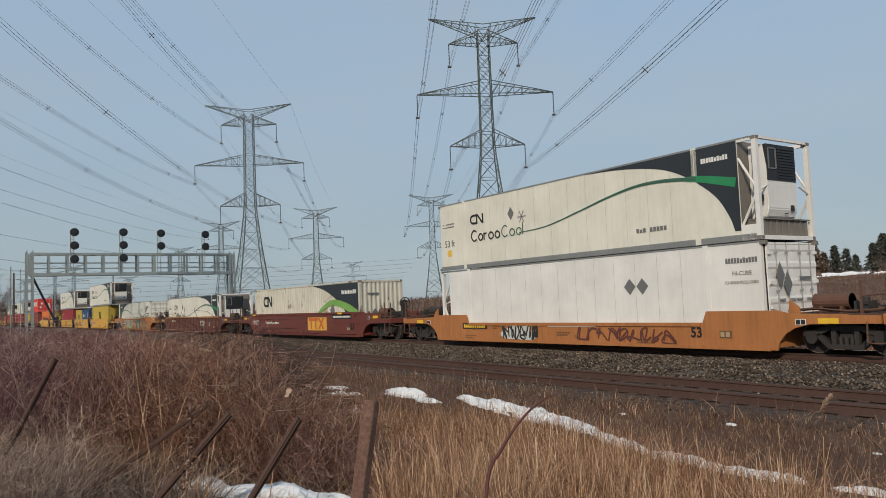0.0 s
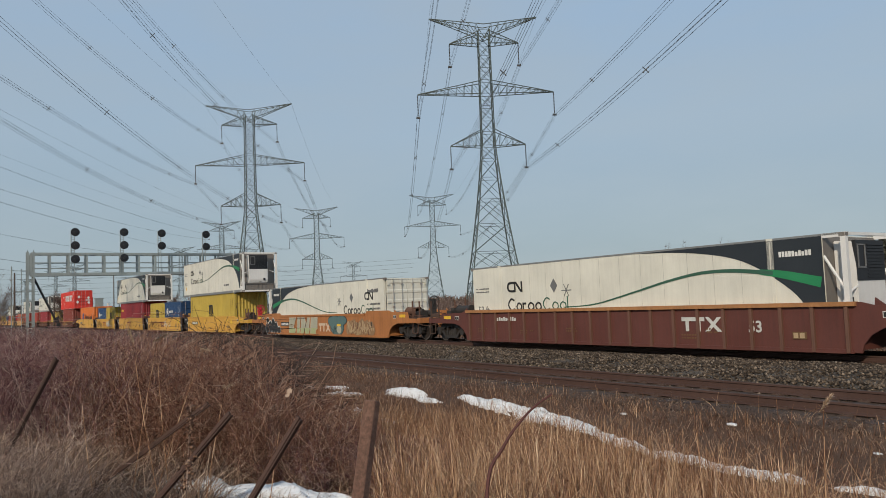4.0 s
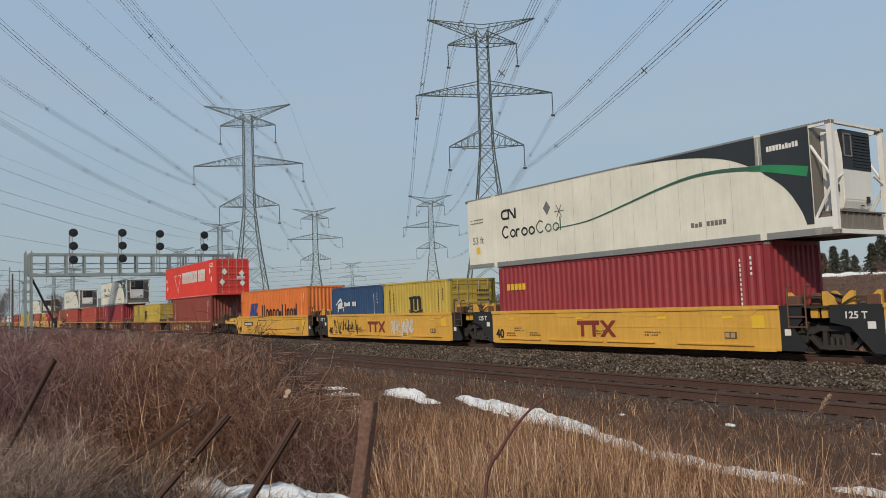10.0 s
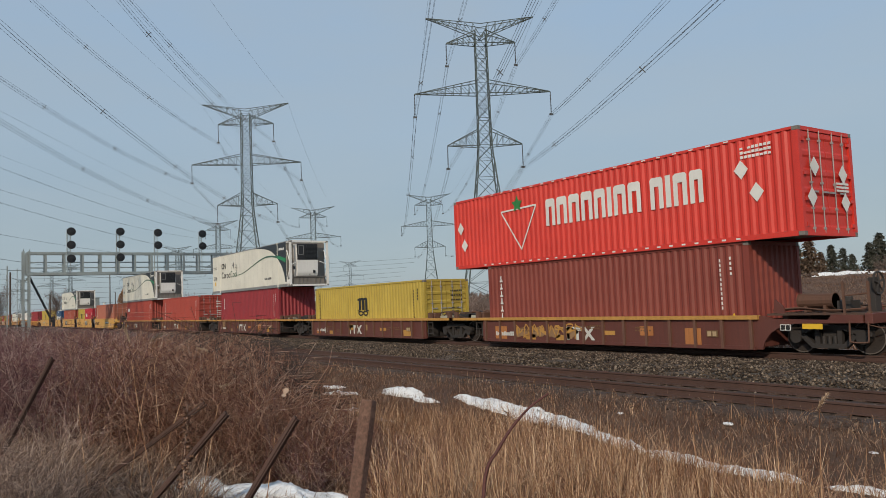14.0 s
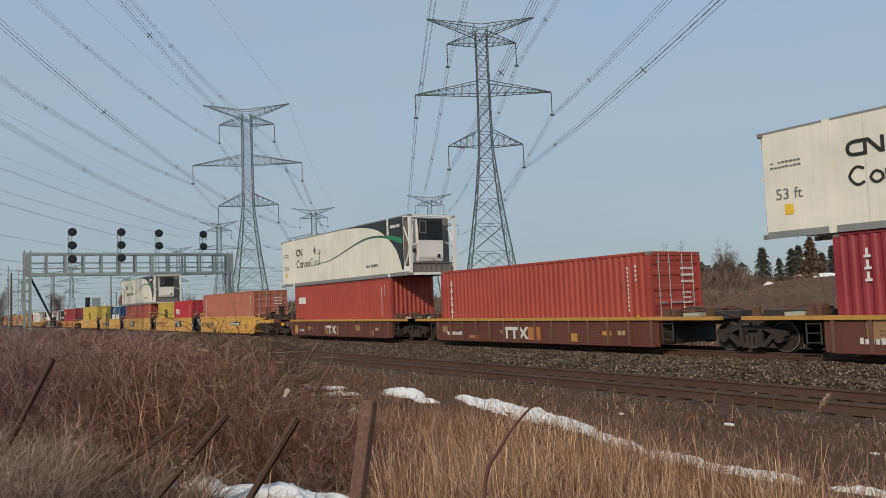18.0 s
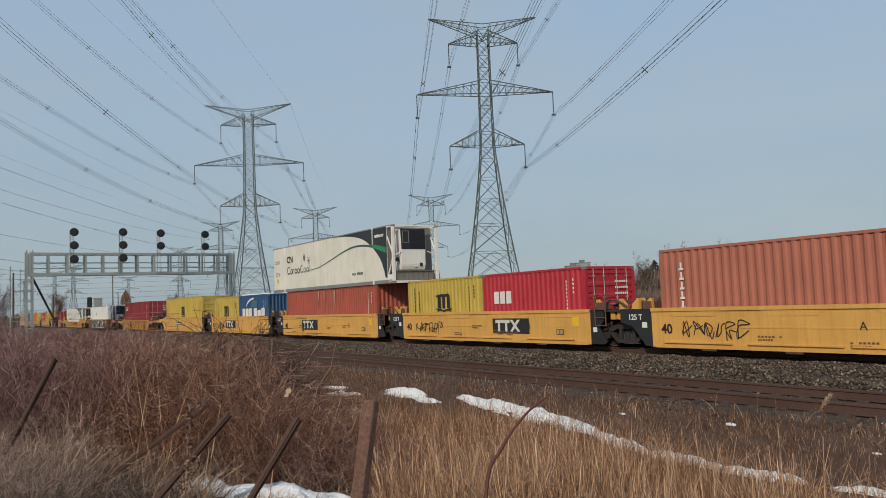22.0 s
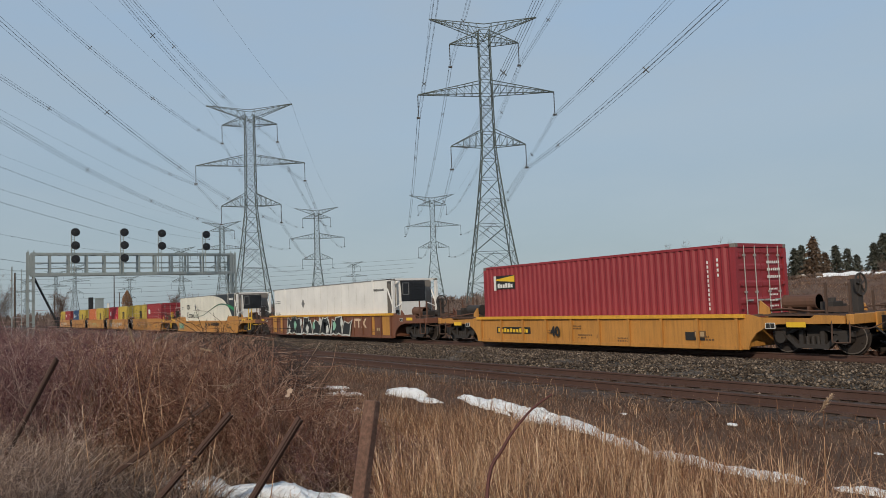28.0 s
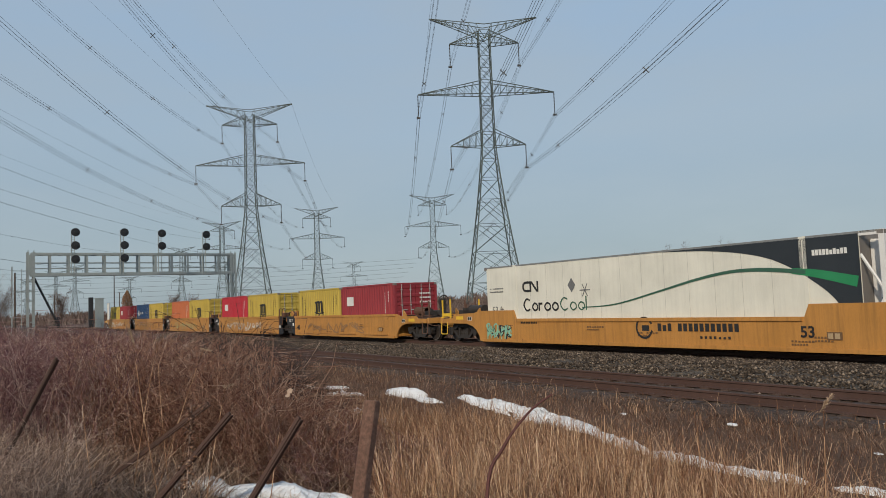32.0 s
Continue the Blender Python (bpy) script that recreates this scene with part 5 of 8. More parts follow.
        bmesh.ops.bevel(bm, geom=bm.edges[:], offset=0.01, segments=1, affect="EDGES")
        part("handbrake_stand", bm, BRAKERED if mat.name == "car_yellow" else UNDER, deck)


def joint_gear(root, e, h, r, zt, yw, mat, style, cap):
    """Half of the articulated joint between two units, over the shared truck."""
    def xs(a, b):
        return sorted((e * (h + a), e * (h + b)))
    bm = bmesh.new()
    box(bm, *xs(0.08, r - 0.06), -0.5, 0.5, 0.8, 1.2)
    box(bm, *xs(0.08, r - 0.06), -yw + 0.12, yw - 0.12, zt - 0.09, zt - 0.04)
    deck = part("joint_platform", bm, UNDER, root)
    edge = r - 0.03
    if style == "smooth":
        # black skirt plates; the wider one carries the load class
        prof = [(0.0, zt - 0.01), (0.62, zt - 0.01), (0.62, 0.95), (0.4, 0.7), (0.75, 0.22), (0.62, 0.13), (0.0, 0.13)] if e > 0 else \
            [(0.0, zt - 0.01), (edge, zt - 0.01), (edge, zt - 0.46), (0.85, zt - 0.58), (0.3, 0.13), (0.0, 0.13)]
        for s in (-1, 1):
            bm = bmesh.new()
            slab(bm, [(e * (h + x), z) for x, z in prof], *sorted((s * (yw - 0.02), s * (yw - 0.07))))
            part("skirt_plate", bm, PLATE, deck, "black steel skirt plate")
        bm = bmesh.new()
        if e > 0:
            box(bm, h + 0.12, h + 0.3, -yw + 0.012, -yw + 0.03, 0.55, 0.72)
        else:
            box(bm, -h - 0.42, -h - 0.22, -yw + 0.012, -yw + 0.03, zt - 0.62, zt - 0.44)
        part("sticker", bm, MARKW, deck)
        if e < 0:
            words("125 T", 0.25, MARKW, deck, -h - 1.0, -yw + 0.014, zt - 0.36, 0.006)
        else:
            bm = bmesh.new()
            for x in (0.28, 0.78):
                bent(bm, [(h + x, -yw - 0.03, 0.75), (h + x, -yw - 0.03, zt + 0.35), (h + x + 0.02, -yw + 0.02, zt + 0.5), (h + x + 0.03, -yw + 0.15, zt + 0.5)], 0.026)
            for z in (0.78, 1.05, zt):
                tube(bm, (h + 0.28, -yw - 0.03, z), (h + 0.78, -yw - 0.03, z), 0.022, n=6)
            part("ladder", bm, POSTS, deck)
        for x, y in ((0.12, -1.2), (0.12, 1.1), (r - 0.45, -0.9)):
            bm = bmesh.new()
            slab(bm, [(e * (h + x), zt - 0.05), (e * (h + x + 0.36), zt - 0.05), (e * (h + x + 0.3), zt + 0.16), (e * (h + x + 0.1), zt + 0.34), (e * (h + x), zt + 0.34)], y - 0.05, y + 0.05)
            part("corner_guide", bm, mat, deck)
        for x in (0.75, 1.05):
            if x < r - 0.2:
                bm = bmesh.new()
                box(bm, *xs(x, x + 0.2), -yw + 0.25, -yw + 0.35, zt - 0.36, zt - 0.08)
                box(bm, *xs(x + 0.05, x + 0.15), -yw + 0.24, -yw + 0.26, zt - 0.3, zt - 0.16)
                part("hose_bracket", bm, mat, deck)
    else:
        # the yellow top rail runs on over the truck
        for s in (-1, 1):
            bm = bmesh.new()
            box(bm, *xs(0.0, edge), *sorted((s * (yw + 0.10), s * (yw - 0.074))), zt - 0.10, zt + 0.008)
            part("deck_rail", bm, cap or mat, deck)
        bm = bmesh.new()
        for x in (0.12, 0.52):
            tube(bm, (e * (h + x), -yw + 0.05, 0.3), (e * (h + x), -yw + 0.05, zt - 0.1), 0.025, n=6)
        for z in (0.35, 0.6, 0.85):
            tube(bm, (e * (h + 0.12), -yw + 0.05, z), (e * (h + 0.52), -yw + 0.05, z), 0.02, n=6)
        part("ladder", bm, UNDER, deck)
        for x in (0.35, r - 0.45):
            bm = bmesh.new()
            slab(bm, [(e * (h + x - 0.12), zt), (e * (h + x + 0.12), zt), (e * (h + x + 0.1), zt + 0.26), (e * (h + x - 0.1), zt + 0.26)], -yw - 0.02, -yw + 0.1)
            part("corner_guide", bm, POSTS, deck)
        bm = bmesh.new()
        box(bm, *xs(0.7, 1.3), -1.1, -0.5, zt, zt + 0.1)
        part("cover_plate", bm, SPRAY_S, deck)
    rnd = random.Random(int(100 * (h + r)) + e)
    for k in range(6):
        y = rnd.uniform(-1.25, 1.0)
        x0, x1 = h + rnd.uniform(0.1, 0.4), h + r + rnd.uniform(-0.05, 0.25)
        z = zt + rnd.uniform(-0.02, 0.1)
        bm = bmesh.new()
        bent(bm, [(e * x0, y, z), (e * (x0 * 0.6 + x1 * 0.4), y + rnd.uniform(-0.2, 0.2), z + rnd.uniform(0.05, 0.28)), (e * x1, y + rnd.uniform(-0.1, 0.1), z - rnd.uniform(0, 0.25))], 0.03)
        part("hose", bm, (POSTS, RUSTY, BLACK)[k % 3], deck)
    for x, y, w, t in ((0.15, -1.1, 0.35, 0.24), (0.7, 0.2, 0.4, 0.22), (0.45, -0.45, 0.3, 0.3)):
        bm = bmesh.new()
        box(bm, *xs(x, x + w), y - 0.2, y + 0.2, zt - 0.04, zt + t)
        bmesh.ops.bevel(bm, geom=bm.edges[:], offset=0.03, segments=1, affect="EDGES")
        part("valve_box", bm, POSTS if y < 0 else RUSTY, deck)


def well_car(style, label, Lc, mat, ends=("end", "end"), trucks=(True, True), top=None, ribs=0, cap=None, half=None, rail=None, notch=0.35):
    """Well car or one unit of an articulated set. Lc: container length carried.
    ends: 'end' for a platform with a coupler, 'joint' for an articulated joint."""
    root = thing("well_car", label, "freight car", "well cars")
    zt, zb, yw = top, 0.12, 1.46
    h = Lc / 2 + 0.3
    # the sill arches over the end truck and drops a little outside the well
    arch = [(h + 0.05, zb), (h + 0.12, 0.34), (h + 0.32, 0.58), (h + 0.6, 0.74), (h + 1.0, 0.84), (h + 2.85, 0.86), (h + 2.85, 1.06), (h + 2.05, 1.08), (h + 1.95, zt - 0.12), (h + 0.45, zt - 0.09)]
    for s in (-1, 1):
        pts = []
        # left end upwards from the bottom, then along the top
        if ends[0] == "end":
            pts += [(-x, z) for x, z in arch]
        else:
            pts += [(-h, zb), (-h, zt)]
        prof = [(-h - 0.1, zt)] if ends[0] == "end" else []
        if style == "notched":
            prof += [(-h + 2.2, zt), (-h + 2.35, zt - notch), (h - 2.35, zt - notch), (h - 2.2, zt)]
        prof += [(h + 0.1, zt)] if ends[1] == "end" else []
        pts += prof
        if ends[1] == "end":
            pts += arch[::-1]
        else:
            pts += [(h, zt), (h, zb)]
        bm = bmesh.new()
        slab(bm, pts[::-1], min(s * yw, s * (yw - 0.07)), max(s * yw, s * (yw - 0.07)))
        side = part("side_wall", bm, mat, root)
        bm = bmesh.new()
        zc = zt - notch if style == "notched" else zt
        a = h - (2.4 if style == "notched" else 0.0)
        y0, y1 = sorted((s * (yw + (0.10 if ribs else 0.05)), s * (yw - 0.074)))
        box(bm, -a, a, y0, y1, zc - 0.10, zc + 0.012)
        part("top_chord", bm, cap or mat, side)
        bm = bmesh.new()
        box(bm, -h + 0.15, h - 0.15, *sorted((s * (yw + 0.045), s * (yw - 0.07))), zb - 0.02, zb + 0.09)
        part("bottom_chord", bm, mat, side)
        if s == -1 and style == "smooth":
            for k in range(4):
                bm = bmesh.new()
                x = -h + 0.5 + k * (2 * h - 1.0) / 4
                box(bm, x, x + (2 * h - 1.0) / 4 - (0.5, 0.2, 0.9, 0.3)[k], -yw - 0.075, -yw + 0.01, zb + 0.13, zb + 0.17)
                part("ledge", bm, mat, side)
        if ribs:
            def rib(bm):
                slab(bm, [(-0.045, zb), (0.045, zb), (0.045, zc - 0.09), (-0.045, zc - 0.09)], *sorted((s * (yw + 0.075), s * (yw - 0.01))))
            me = cached(("rib", style, zc, s), rib, paint("rib_brown", (0.16, 0.075, 0.048), 0.6, 0.5, 0.25) if mat.name == "car_brown" else mat)
            for i in range(ribs):
                put("rib", me, side, (-a + 0.25 + (2 * a - 0.5) * i / (ribs - 1), 0, 0))
        elif s == -1 and style == "smooth":
            # pressed stiffener line along the side
            bm = bmesh.new()
            box(bm, -h + 0.1, h - 0.1, -yw - 0.012, -yw + 0.02, zt - 0.62, zt - 0.58)
            for k in range(4):
                x = -h + 1.6 + k * (2 * h - 3.2) / 3
                slab(bm, [(x - 1.0, zt - 0.10), (x - 0.75, zt - 0.27), (x + 0.75, zt - 0.27), (x + 1.0, zt - 0.10)], -yw - 0.016, -yw + 0.02)
            part("stiffener", bm, mat, side)
    bm = bmesh.new()
    for i in range(7):
        x = -h + 0.5 + (2 * h - 1.0) * i / 6
        box(bm, x - 0.2, x + 0.2, -yw + 0.1, yw - 0.1, 0.14, 0.29)
    part("underframe", bm, RUSTY, root)
    for e, kind in ((-1, ends[0]), (1, ends[1])):
        bm = bmesh.new()
        box(bm, min(e * h, e * (h + 0.08)), max(e * h, e * (h + 0.08)), -yw + 0.1, yw - 0.1, 0.2, zt - 0.1)
        part("bulkhead", bm, mat if kind == "end" else UNDER, root)
        if kind == "end":
            end_gear(root, e, h, zt, yw, mat, rail)
        else:
            joint_gear(root, e, h, half - h, zt, yw, mat, style, cap)
    if trucks[0]:
        truck(root, -(half if ends[0] == "joint" else h + 1.75))
    if trucks[1]:
        truck(root, (half if ends[1] == "joint" else h + 1.75))
    return root


def side_fittings(root, Lc, zt, seed):
    """Small stencils, grab irons and jacking pads along the near side."""
    rnd = random.Random(seed)
    h = Lc / 2

    def sten(bm):
        for k in range(5):
            x, z = rnd.uniform(-h + 0.5, h - 1.2), rnd.uniform(0.3, zt - 0.45)
            blocks(bm, x, x + rnd.uniform(0.4, 0.9), z, z + 0.05, 7, -1.479, seed + k, 0.35)
            blocks(bm, x, x + rnd.uniform(0.3, 0.7), z - 0.09, z - 0.04, 6, -1.479, seed + k + 9, 0.35)
    car_mark(root, sten, STENCIL, "stencilled_note")
    bm = bmesh.new()
    box(bm, h - 1.45, h - 1.05, -1.482, -1.47, 0.44, 0.64)
    part("data_plate", bm, STENCIL, root)
    car_mark(root, lambda bm: [box(bm, h - 1.42 + k * 0.18, h - 1.29 + k * 0.18, -1.486, -1.483, 0.47, 0.61) for k in range(2)], SPRAY_L, "data_stencil")


SIDE = -1.478  # plane of markings on a car's near side


def car_mark(root, build, mat, name="marking", label=""):
    bm = bmesh.new()
    build(bm)
    return part(name, bm, mat, root, label)


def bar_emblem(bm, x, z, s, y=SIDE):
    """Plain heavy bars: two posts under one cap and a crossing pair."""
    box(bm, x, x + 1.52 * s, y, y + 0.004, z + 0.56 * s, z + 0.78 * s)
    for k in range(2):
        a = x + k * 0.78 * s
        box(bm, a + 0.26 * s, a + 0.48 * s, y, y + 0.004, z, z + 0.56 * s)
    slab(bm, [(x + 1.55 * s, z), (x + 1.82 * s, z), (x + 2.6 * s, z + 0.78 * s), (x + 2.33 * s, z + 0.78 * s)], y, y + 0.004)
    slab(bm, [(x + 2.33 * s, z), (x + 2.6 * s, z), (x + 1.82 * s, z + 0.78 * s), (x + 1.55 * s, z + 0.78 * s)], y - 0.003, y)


def number_plate(root, x, z, mat=MARKW, w=1.75, back=True):
    if back:
        car_mark(root, lambda bm: box(bm, x, x + w, SIDE + 0.002, SIDE + 0.006, z, z + 0.26), MARKK, "number_panel")
    car_mark(root, lambda bm: blocks(bm, x + 0.1, x + w - 0.1, z + 0.05, z + 0.21, 10, SIDE - 0.003, 3, 0.3), mat, "panel_code")


def scrawl(root, x0, x1, z0, z1, mat, seed, strokes=8, width=0.05, name="graffiti"):
    """Loose looping spray strokes inside a field."""
    rnd = random.Random(seed)

    w = (x1 - x0) / strokes
    for i in range(strokes):
        a = x0 + i * w
        pts = [(a + w * rnd.uniform(-0.1, 1.1), rnd.uniform(z0, z1)) for _ in range(4)]
        pts = [(a + w * 0.1, z0 + (z1 - z0) * rnd.uniform(0, 0.3)), (a + w * rnd.uniform(0.1, 0.5), z1 - (z1 - z0) * rnd.uniform(0, 0.2))] + pts + [(a + w, z0 + (z1 - z0) * rnd.uniform(0.1, 0.9))]
        car_mark(root, lambda bm: ribbon(bm, smooth(pts, 4), width, SIDE - 0.0015 * (i % 3) - 0.004), mat, name)


def blob(root, x, z, rx, rz, mat, seed, name="graffiti", y=SIDE, n=18, wob=0.25):
    rnd = random.Random(seed)
    ph = rnd.uniform(0, 6)

    def b(bm):
        pts = [(x + rx * math.cos(a) * (1 + wob * math.sin(3 * a + ph)), z + rz * math.sin(a) * (1 + wob * math.cos(4 * a + ph))) for a in [2 * math.pi * i / n for i in range(n)]]
        slab(bm, pts, y, y + 0.004)
    car_mark(root, b, mat, name)


SPRAY_G = paint("spray_pale_green", (0.42, 0.46, 0.24), 0.6, 0.3)
SPRAY_T = paint("spray_teal", (0.10, 0.17, 0.165), 0.6, 0.3)
SPRAY_S = paint("spray_sage", (0.44, 0.42, 0.32), 0.6, 0.4)
SPRAY_P = paint("spray_peach", (0.66, 0.5, 0.36), 0.6, 0.3)
SPRAY_L = paint("spray_sand", (0.46, 0.33, 0.19), 0.6, 0.3)
SPRAY_W = paint("spray_white", (0.62, 0.62, 0.58), 0.6, 0.3)
SPRAY_K = paint("spray_black", (0.02, 0.022, 0.024), 0.6, 0.2)
SPRAY_M = paint("spray_mint", (0.25, 0.50, 0.36), 0.6, 0.2)
SPRAY_B = paint("spray_tan", (0.30, 0.175, 0.085), 0.6, 0.3)


def place(ob, s_left, length, z):
    """Put a thing on the train by the place of its left end."""
    MOVERS.append((ob, s_left + length / 2, z))
    if z == 0:
        side_fittings(ob, length, 1.2, len(MOVERS))
    ob.matrix_basis = pose(s_left + length / 2 - 80, TRAIN_Y, z)
    return ob


FLOOR = 0.30

# car A: orange, two white long containers
c = well_car("notched", "weathered orange well car with graffiti, carrying two white containers", FT53, ORA, top=1.22)
words("53", 0.42, MARKK, c, 5.6, SIDE - 0.002, 0.45, 0.01)
number_plate(c, -6.4, 0.62, MARKY)
blob(c, -2.6, 0.5, 1.0, 0.32, SPRAY_W, 5)
scrawl(c, -3.6, -1.5, 0.2, 0.82, SPRAY_K, 3, 6, 0.07)
scrawl(c, 0.7, 5.0, 0.2, 0.72, BRN, 8, 9, 0.06)
car_mark(c, lambda bm: slab(bm, [(-0.9, 0.72), (1.6, 0.74), (1.7, 0.86), (-0.8, 0.84)], SIDE, SIDE + 0.004), SPRAY_W, "peeled_patch")
place(c, 136.6, FT53, 0)
place(white_door_box(), 136.62, REEFER, FLOOR)
place(reefer(), 136.55, REEFER, FLOOR + H96 + 0.03)
# car B: red-brown, rusted white container
c = well_car("smooth", "red-brown well car with an orange and yellow panel", FT53, OXI, top=1.47)
car_mark(c, lambda bm: box(bm, 1.3, 4.0, SIDE + 0.002, SIDE + 0.006, 0.42, 1.2), YEL, "yellow_panel")
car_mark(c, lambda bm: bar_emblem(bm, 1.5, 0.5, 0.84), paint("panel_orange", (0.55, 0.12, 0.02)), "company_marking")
number_plate(c, -5.9, 0.75, MARKW, 2.6, False)
car_mark(c, lambda bm: box(bm, 4.8, 7.2, SIDE + 0.002, SIDE + 0.006, 1.1, 1.35), MARKK, "wording_panel")
car_mark(c, lambda bm: blocks(bm, 4.9, 7.1, 1.17, 1.28, 20, SIDE - 0.002, 8), MARKW, "wording_line")
words("53", 0.5, MARKK, c, 7.0, SIDE - 0.002, 0.5, 0.01)
for x in (-8.2, 5.6):
    car_mark(c, lambda bm, x=x: box(bm, x, x + 0.55, SIDE - 0.06, SIDE - 0.056, 1.36, 1.46), MARKY, "reflector")
scrawl(c, -8.4, -7.2, 0.7, 1.1, SPRAY_W, 4, 4, 0.03)
place(c, 112.4, FT53, 0)
place(rusted_box(), 112.38, FT53, FLOOR)
# car C: brown ribbed
c = well_car("ribbed", "brown ribbed well car with a faded yellow top edge", FT53, BRN, top=1.40, ribs=19, cap=paint("faded_yellow_rail", (0.42, 0.19, 0.07), 0.6, 0.5, 0.25), rail=RUSTY)
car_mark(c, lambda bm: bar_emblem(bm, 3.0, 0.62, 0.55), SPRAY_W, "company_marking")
words("53", 0.45, SPRAY_W, c, 5.3, SIDE - 0.002, 0.62, 0.01)
number_plate(c, -6.5, 0.9, SPRAY_W, 1.6, False)
place(c, 87.95, FT53, 0)
place(reefer(), 87.95, REEFER, FLOOR - 0.08)
# car D: graffiti
c = well_car("notched", "orange well car covered in green, teal and tan graffiti", FT53, ORA, top=1.5, notch=0.14)
# pale letter blocks, greener low down
for pts in ([(-4.5, 0.16), (-3.5, 0.16), (-3.4, 0.5), (-3.75, 0.55), (-3.3, 1.2), (-4.4, 1.2)], [(-3.25, 0.18), (-2.85, 0.18), (-2.6, 1.22), (-3.1, 1.22)],
            [(-2.65, 0.18), (-2.15, 0.18), (-2.0, 0.45), (-1.9, 0.18), (-1.4, 0.18), (-1.15, 1.2), (-1.55, 1.2), (-1.7, 0.8), (-2.0, 1.22), (-2.45, 1.22)],
            [(-1.2, 0.18), (-0.35, 0.18), (-0.35, 0.45), (-0.1, 0.5), (-0.05, 1.2), (-1.0, 1.2)]):
    car_mark(c, lambda bm, pts=pts: slab(bm, pts, SIDE, SIDE + 0.004), SPRAY_S, "graffiti")
    car_mark(c, lambda bm, pts=pts: slab(bm, [(x, min(z, 0.55) if z > 0.5 else z) for x, z in pts], SIDE - 0.005, SIDE - 0.001), SPRAY_G, "graffiti")
    car_mark(c, lambda bm, pts=pts: ribbon(bm, pts + pts[:1], 0.035, SIDE - 0.007), SPRAY_P, "graffiti")
# black bubble letters with a white rim
for k, (x, z, rx, rz) in enumerate(((-8.3, 0.5, 0.3, 0.4), (-7.8, 0.55, 0.3, 0.45), (-7.25, 0.65, 0.32, 0.5), (-6.75, 0.5, 0.34, 0.4), (-6.2, 0.36, 0.26, 0.25), (-8.25, 1.06, 0.24, 0.15))):
    blob(c, x, z, rx + 0.05, rz + 0.05, SPRAY_W, k, y=SIDE - 0.001 * k, wob=0.08)
    blob(c, x, z, rx, rz, SPRAY_K, k, y=SIDE - 0.006 - 0.001 * k, wob=0.08)
number_plate(c, -5.85, 0.66, MARKW, 1.4)
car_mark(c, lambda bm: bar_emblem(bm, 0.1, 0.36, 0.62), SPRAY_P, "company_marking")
for k, (x, z, rx, rz) in enumerate(((2.6, 0.55, 0.85, 0.4), (2.2, 0.95, 0.8, 0.32), (3.1, 1.0, 0.7, 0.28))):
    blob(c, x, z, rx + 0.04, rz + 0.03, SPRAY_K, 2 + k, y=SIDE - 0.001 * k, wob=0.06)
    blob(c, x, z, rx, rz, SPRAY_T, 2 + k, y=SIDE - 0.006 - 0.0005 * k, wob=0.06)
blob(c, 2.85, 0.48, 0.3, 0.22, SPRAY_S, 6, y=SIDE - 0.012, wob=0.05)
scrawl(c, 1.75, 2.5, 0.28, 0.7, SPRAY_K, 21, 3, 0.022)
car_mark(c, lambda bm: box(bm, 2.6, 3.1, SIDE - 0.016, SIDE - 0.012, 0.68, 0.8), MARKY, "yellow_mark")
for k in range(6):
    blob(c, 4.15 + k * 0.5, 0.6 + 0.1 * math.sin(k * 2.3), 0.42, 0.42, SPRAY_B, 40 + k, y=SIDE - 0.0012 * k, wob=0.15)
scrawl(c, 3.9, 6.7, 0.2, 1.0, SPRAY_L, 14, 11, 0.055)
scrawl(c, 4.0, 6.6, 0.2, 1.0, BRN, 15, 6, 0.022)
words("53", 0.42, MARKK, c, 6.4, SIDE - 0.004, 0.6, 0.01)
place(c, 64.2, FT53, 0)
place(reefer(flip=True), 64.1, REEFER, FLOOR - 0.08)


def unit_set(lefts, mat, label, style, top, ribs, cap, pitch, deco):
    """Five articulated units, the first at the right-hand end."""
    n = len(lefts)
    for i, s in enumerate(lefts):
        ends = ("end" if i == n - 1 else "joint", "end" if i == 0 else "joint")
        c = well_car(style, label, FT40, mat, ends, (True, i == 0), top, ribs, cap, pitch / 2)
        deco(c, i)
        place(c, s, FT40, 0)


def deco_e(c, i):
    words("40", 0.5, MARKK, c, -6.15, SIDE - 0.002, 0.3, 0.015)
    car_mark(c, lambda bm: box(bm, 5.55, 5.95, SIDE - 0.002, SIDE + 0.002, 0.75, 1.1), MARKY, "yellow_square")
    if i in (0, 4):
        number_plate(c, -5.0, 0.72)
        words("B", 0.32, MARKK, c, -2.4, SIDE - 0.002, 0.72)
    else:
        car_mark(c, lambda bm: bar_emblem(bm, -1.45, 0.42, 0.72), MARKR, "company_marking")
    for x in (-5.3, -1.5, 2.2, 4.6):
        car_mark(c, lambda bm, x=x: box(bm, x, x + 0.35, SIDE - 0.002, SIDE + 0.002, 1.02, 1.1), MARKY, "reflector")
    if i == 1:
        scrawl(c, -5.6, -2.3, 0.25, 1.1, MARKK, 31, 6, 0.035)
        scrawl(c, 0.3, 3.0, 0.35, 1.1, SPRAY_W, 33, 7, 0.025)
    if i == 3:
        scrawl(c, -5.6, -2.6, 0.3, 1.1, MARKK, 35, 8, 0.035)
        scrawl(c, 1.0, 3.2, 0.25, 1.15, SPRAY_W, 37, 7, 0.05)


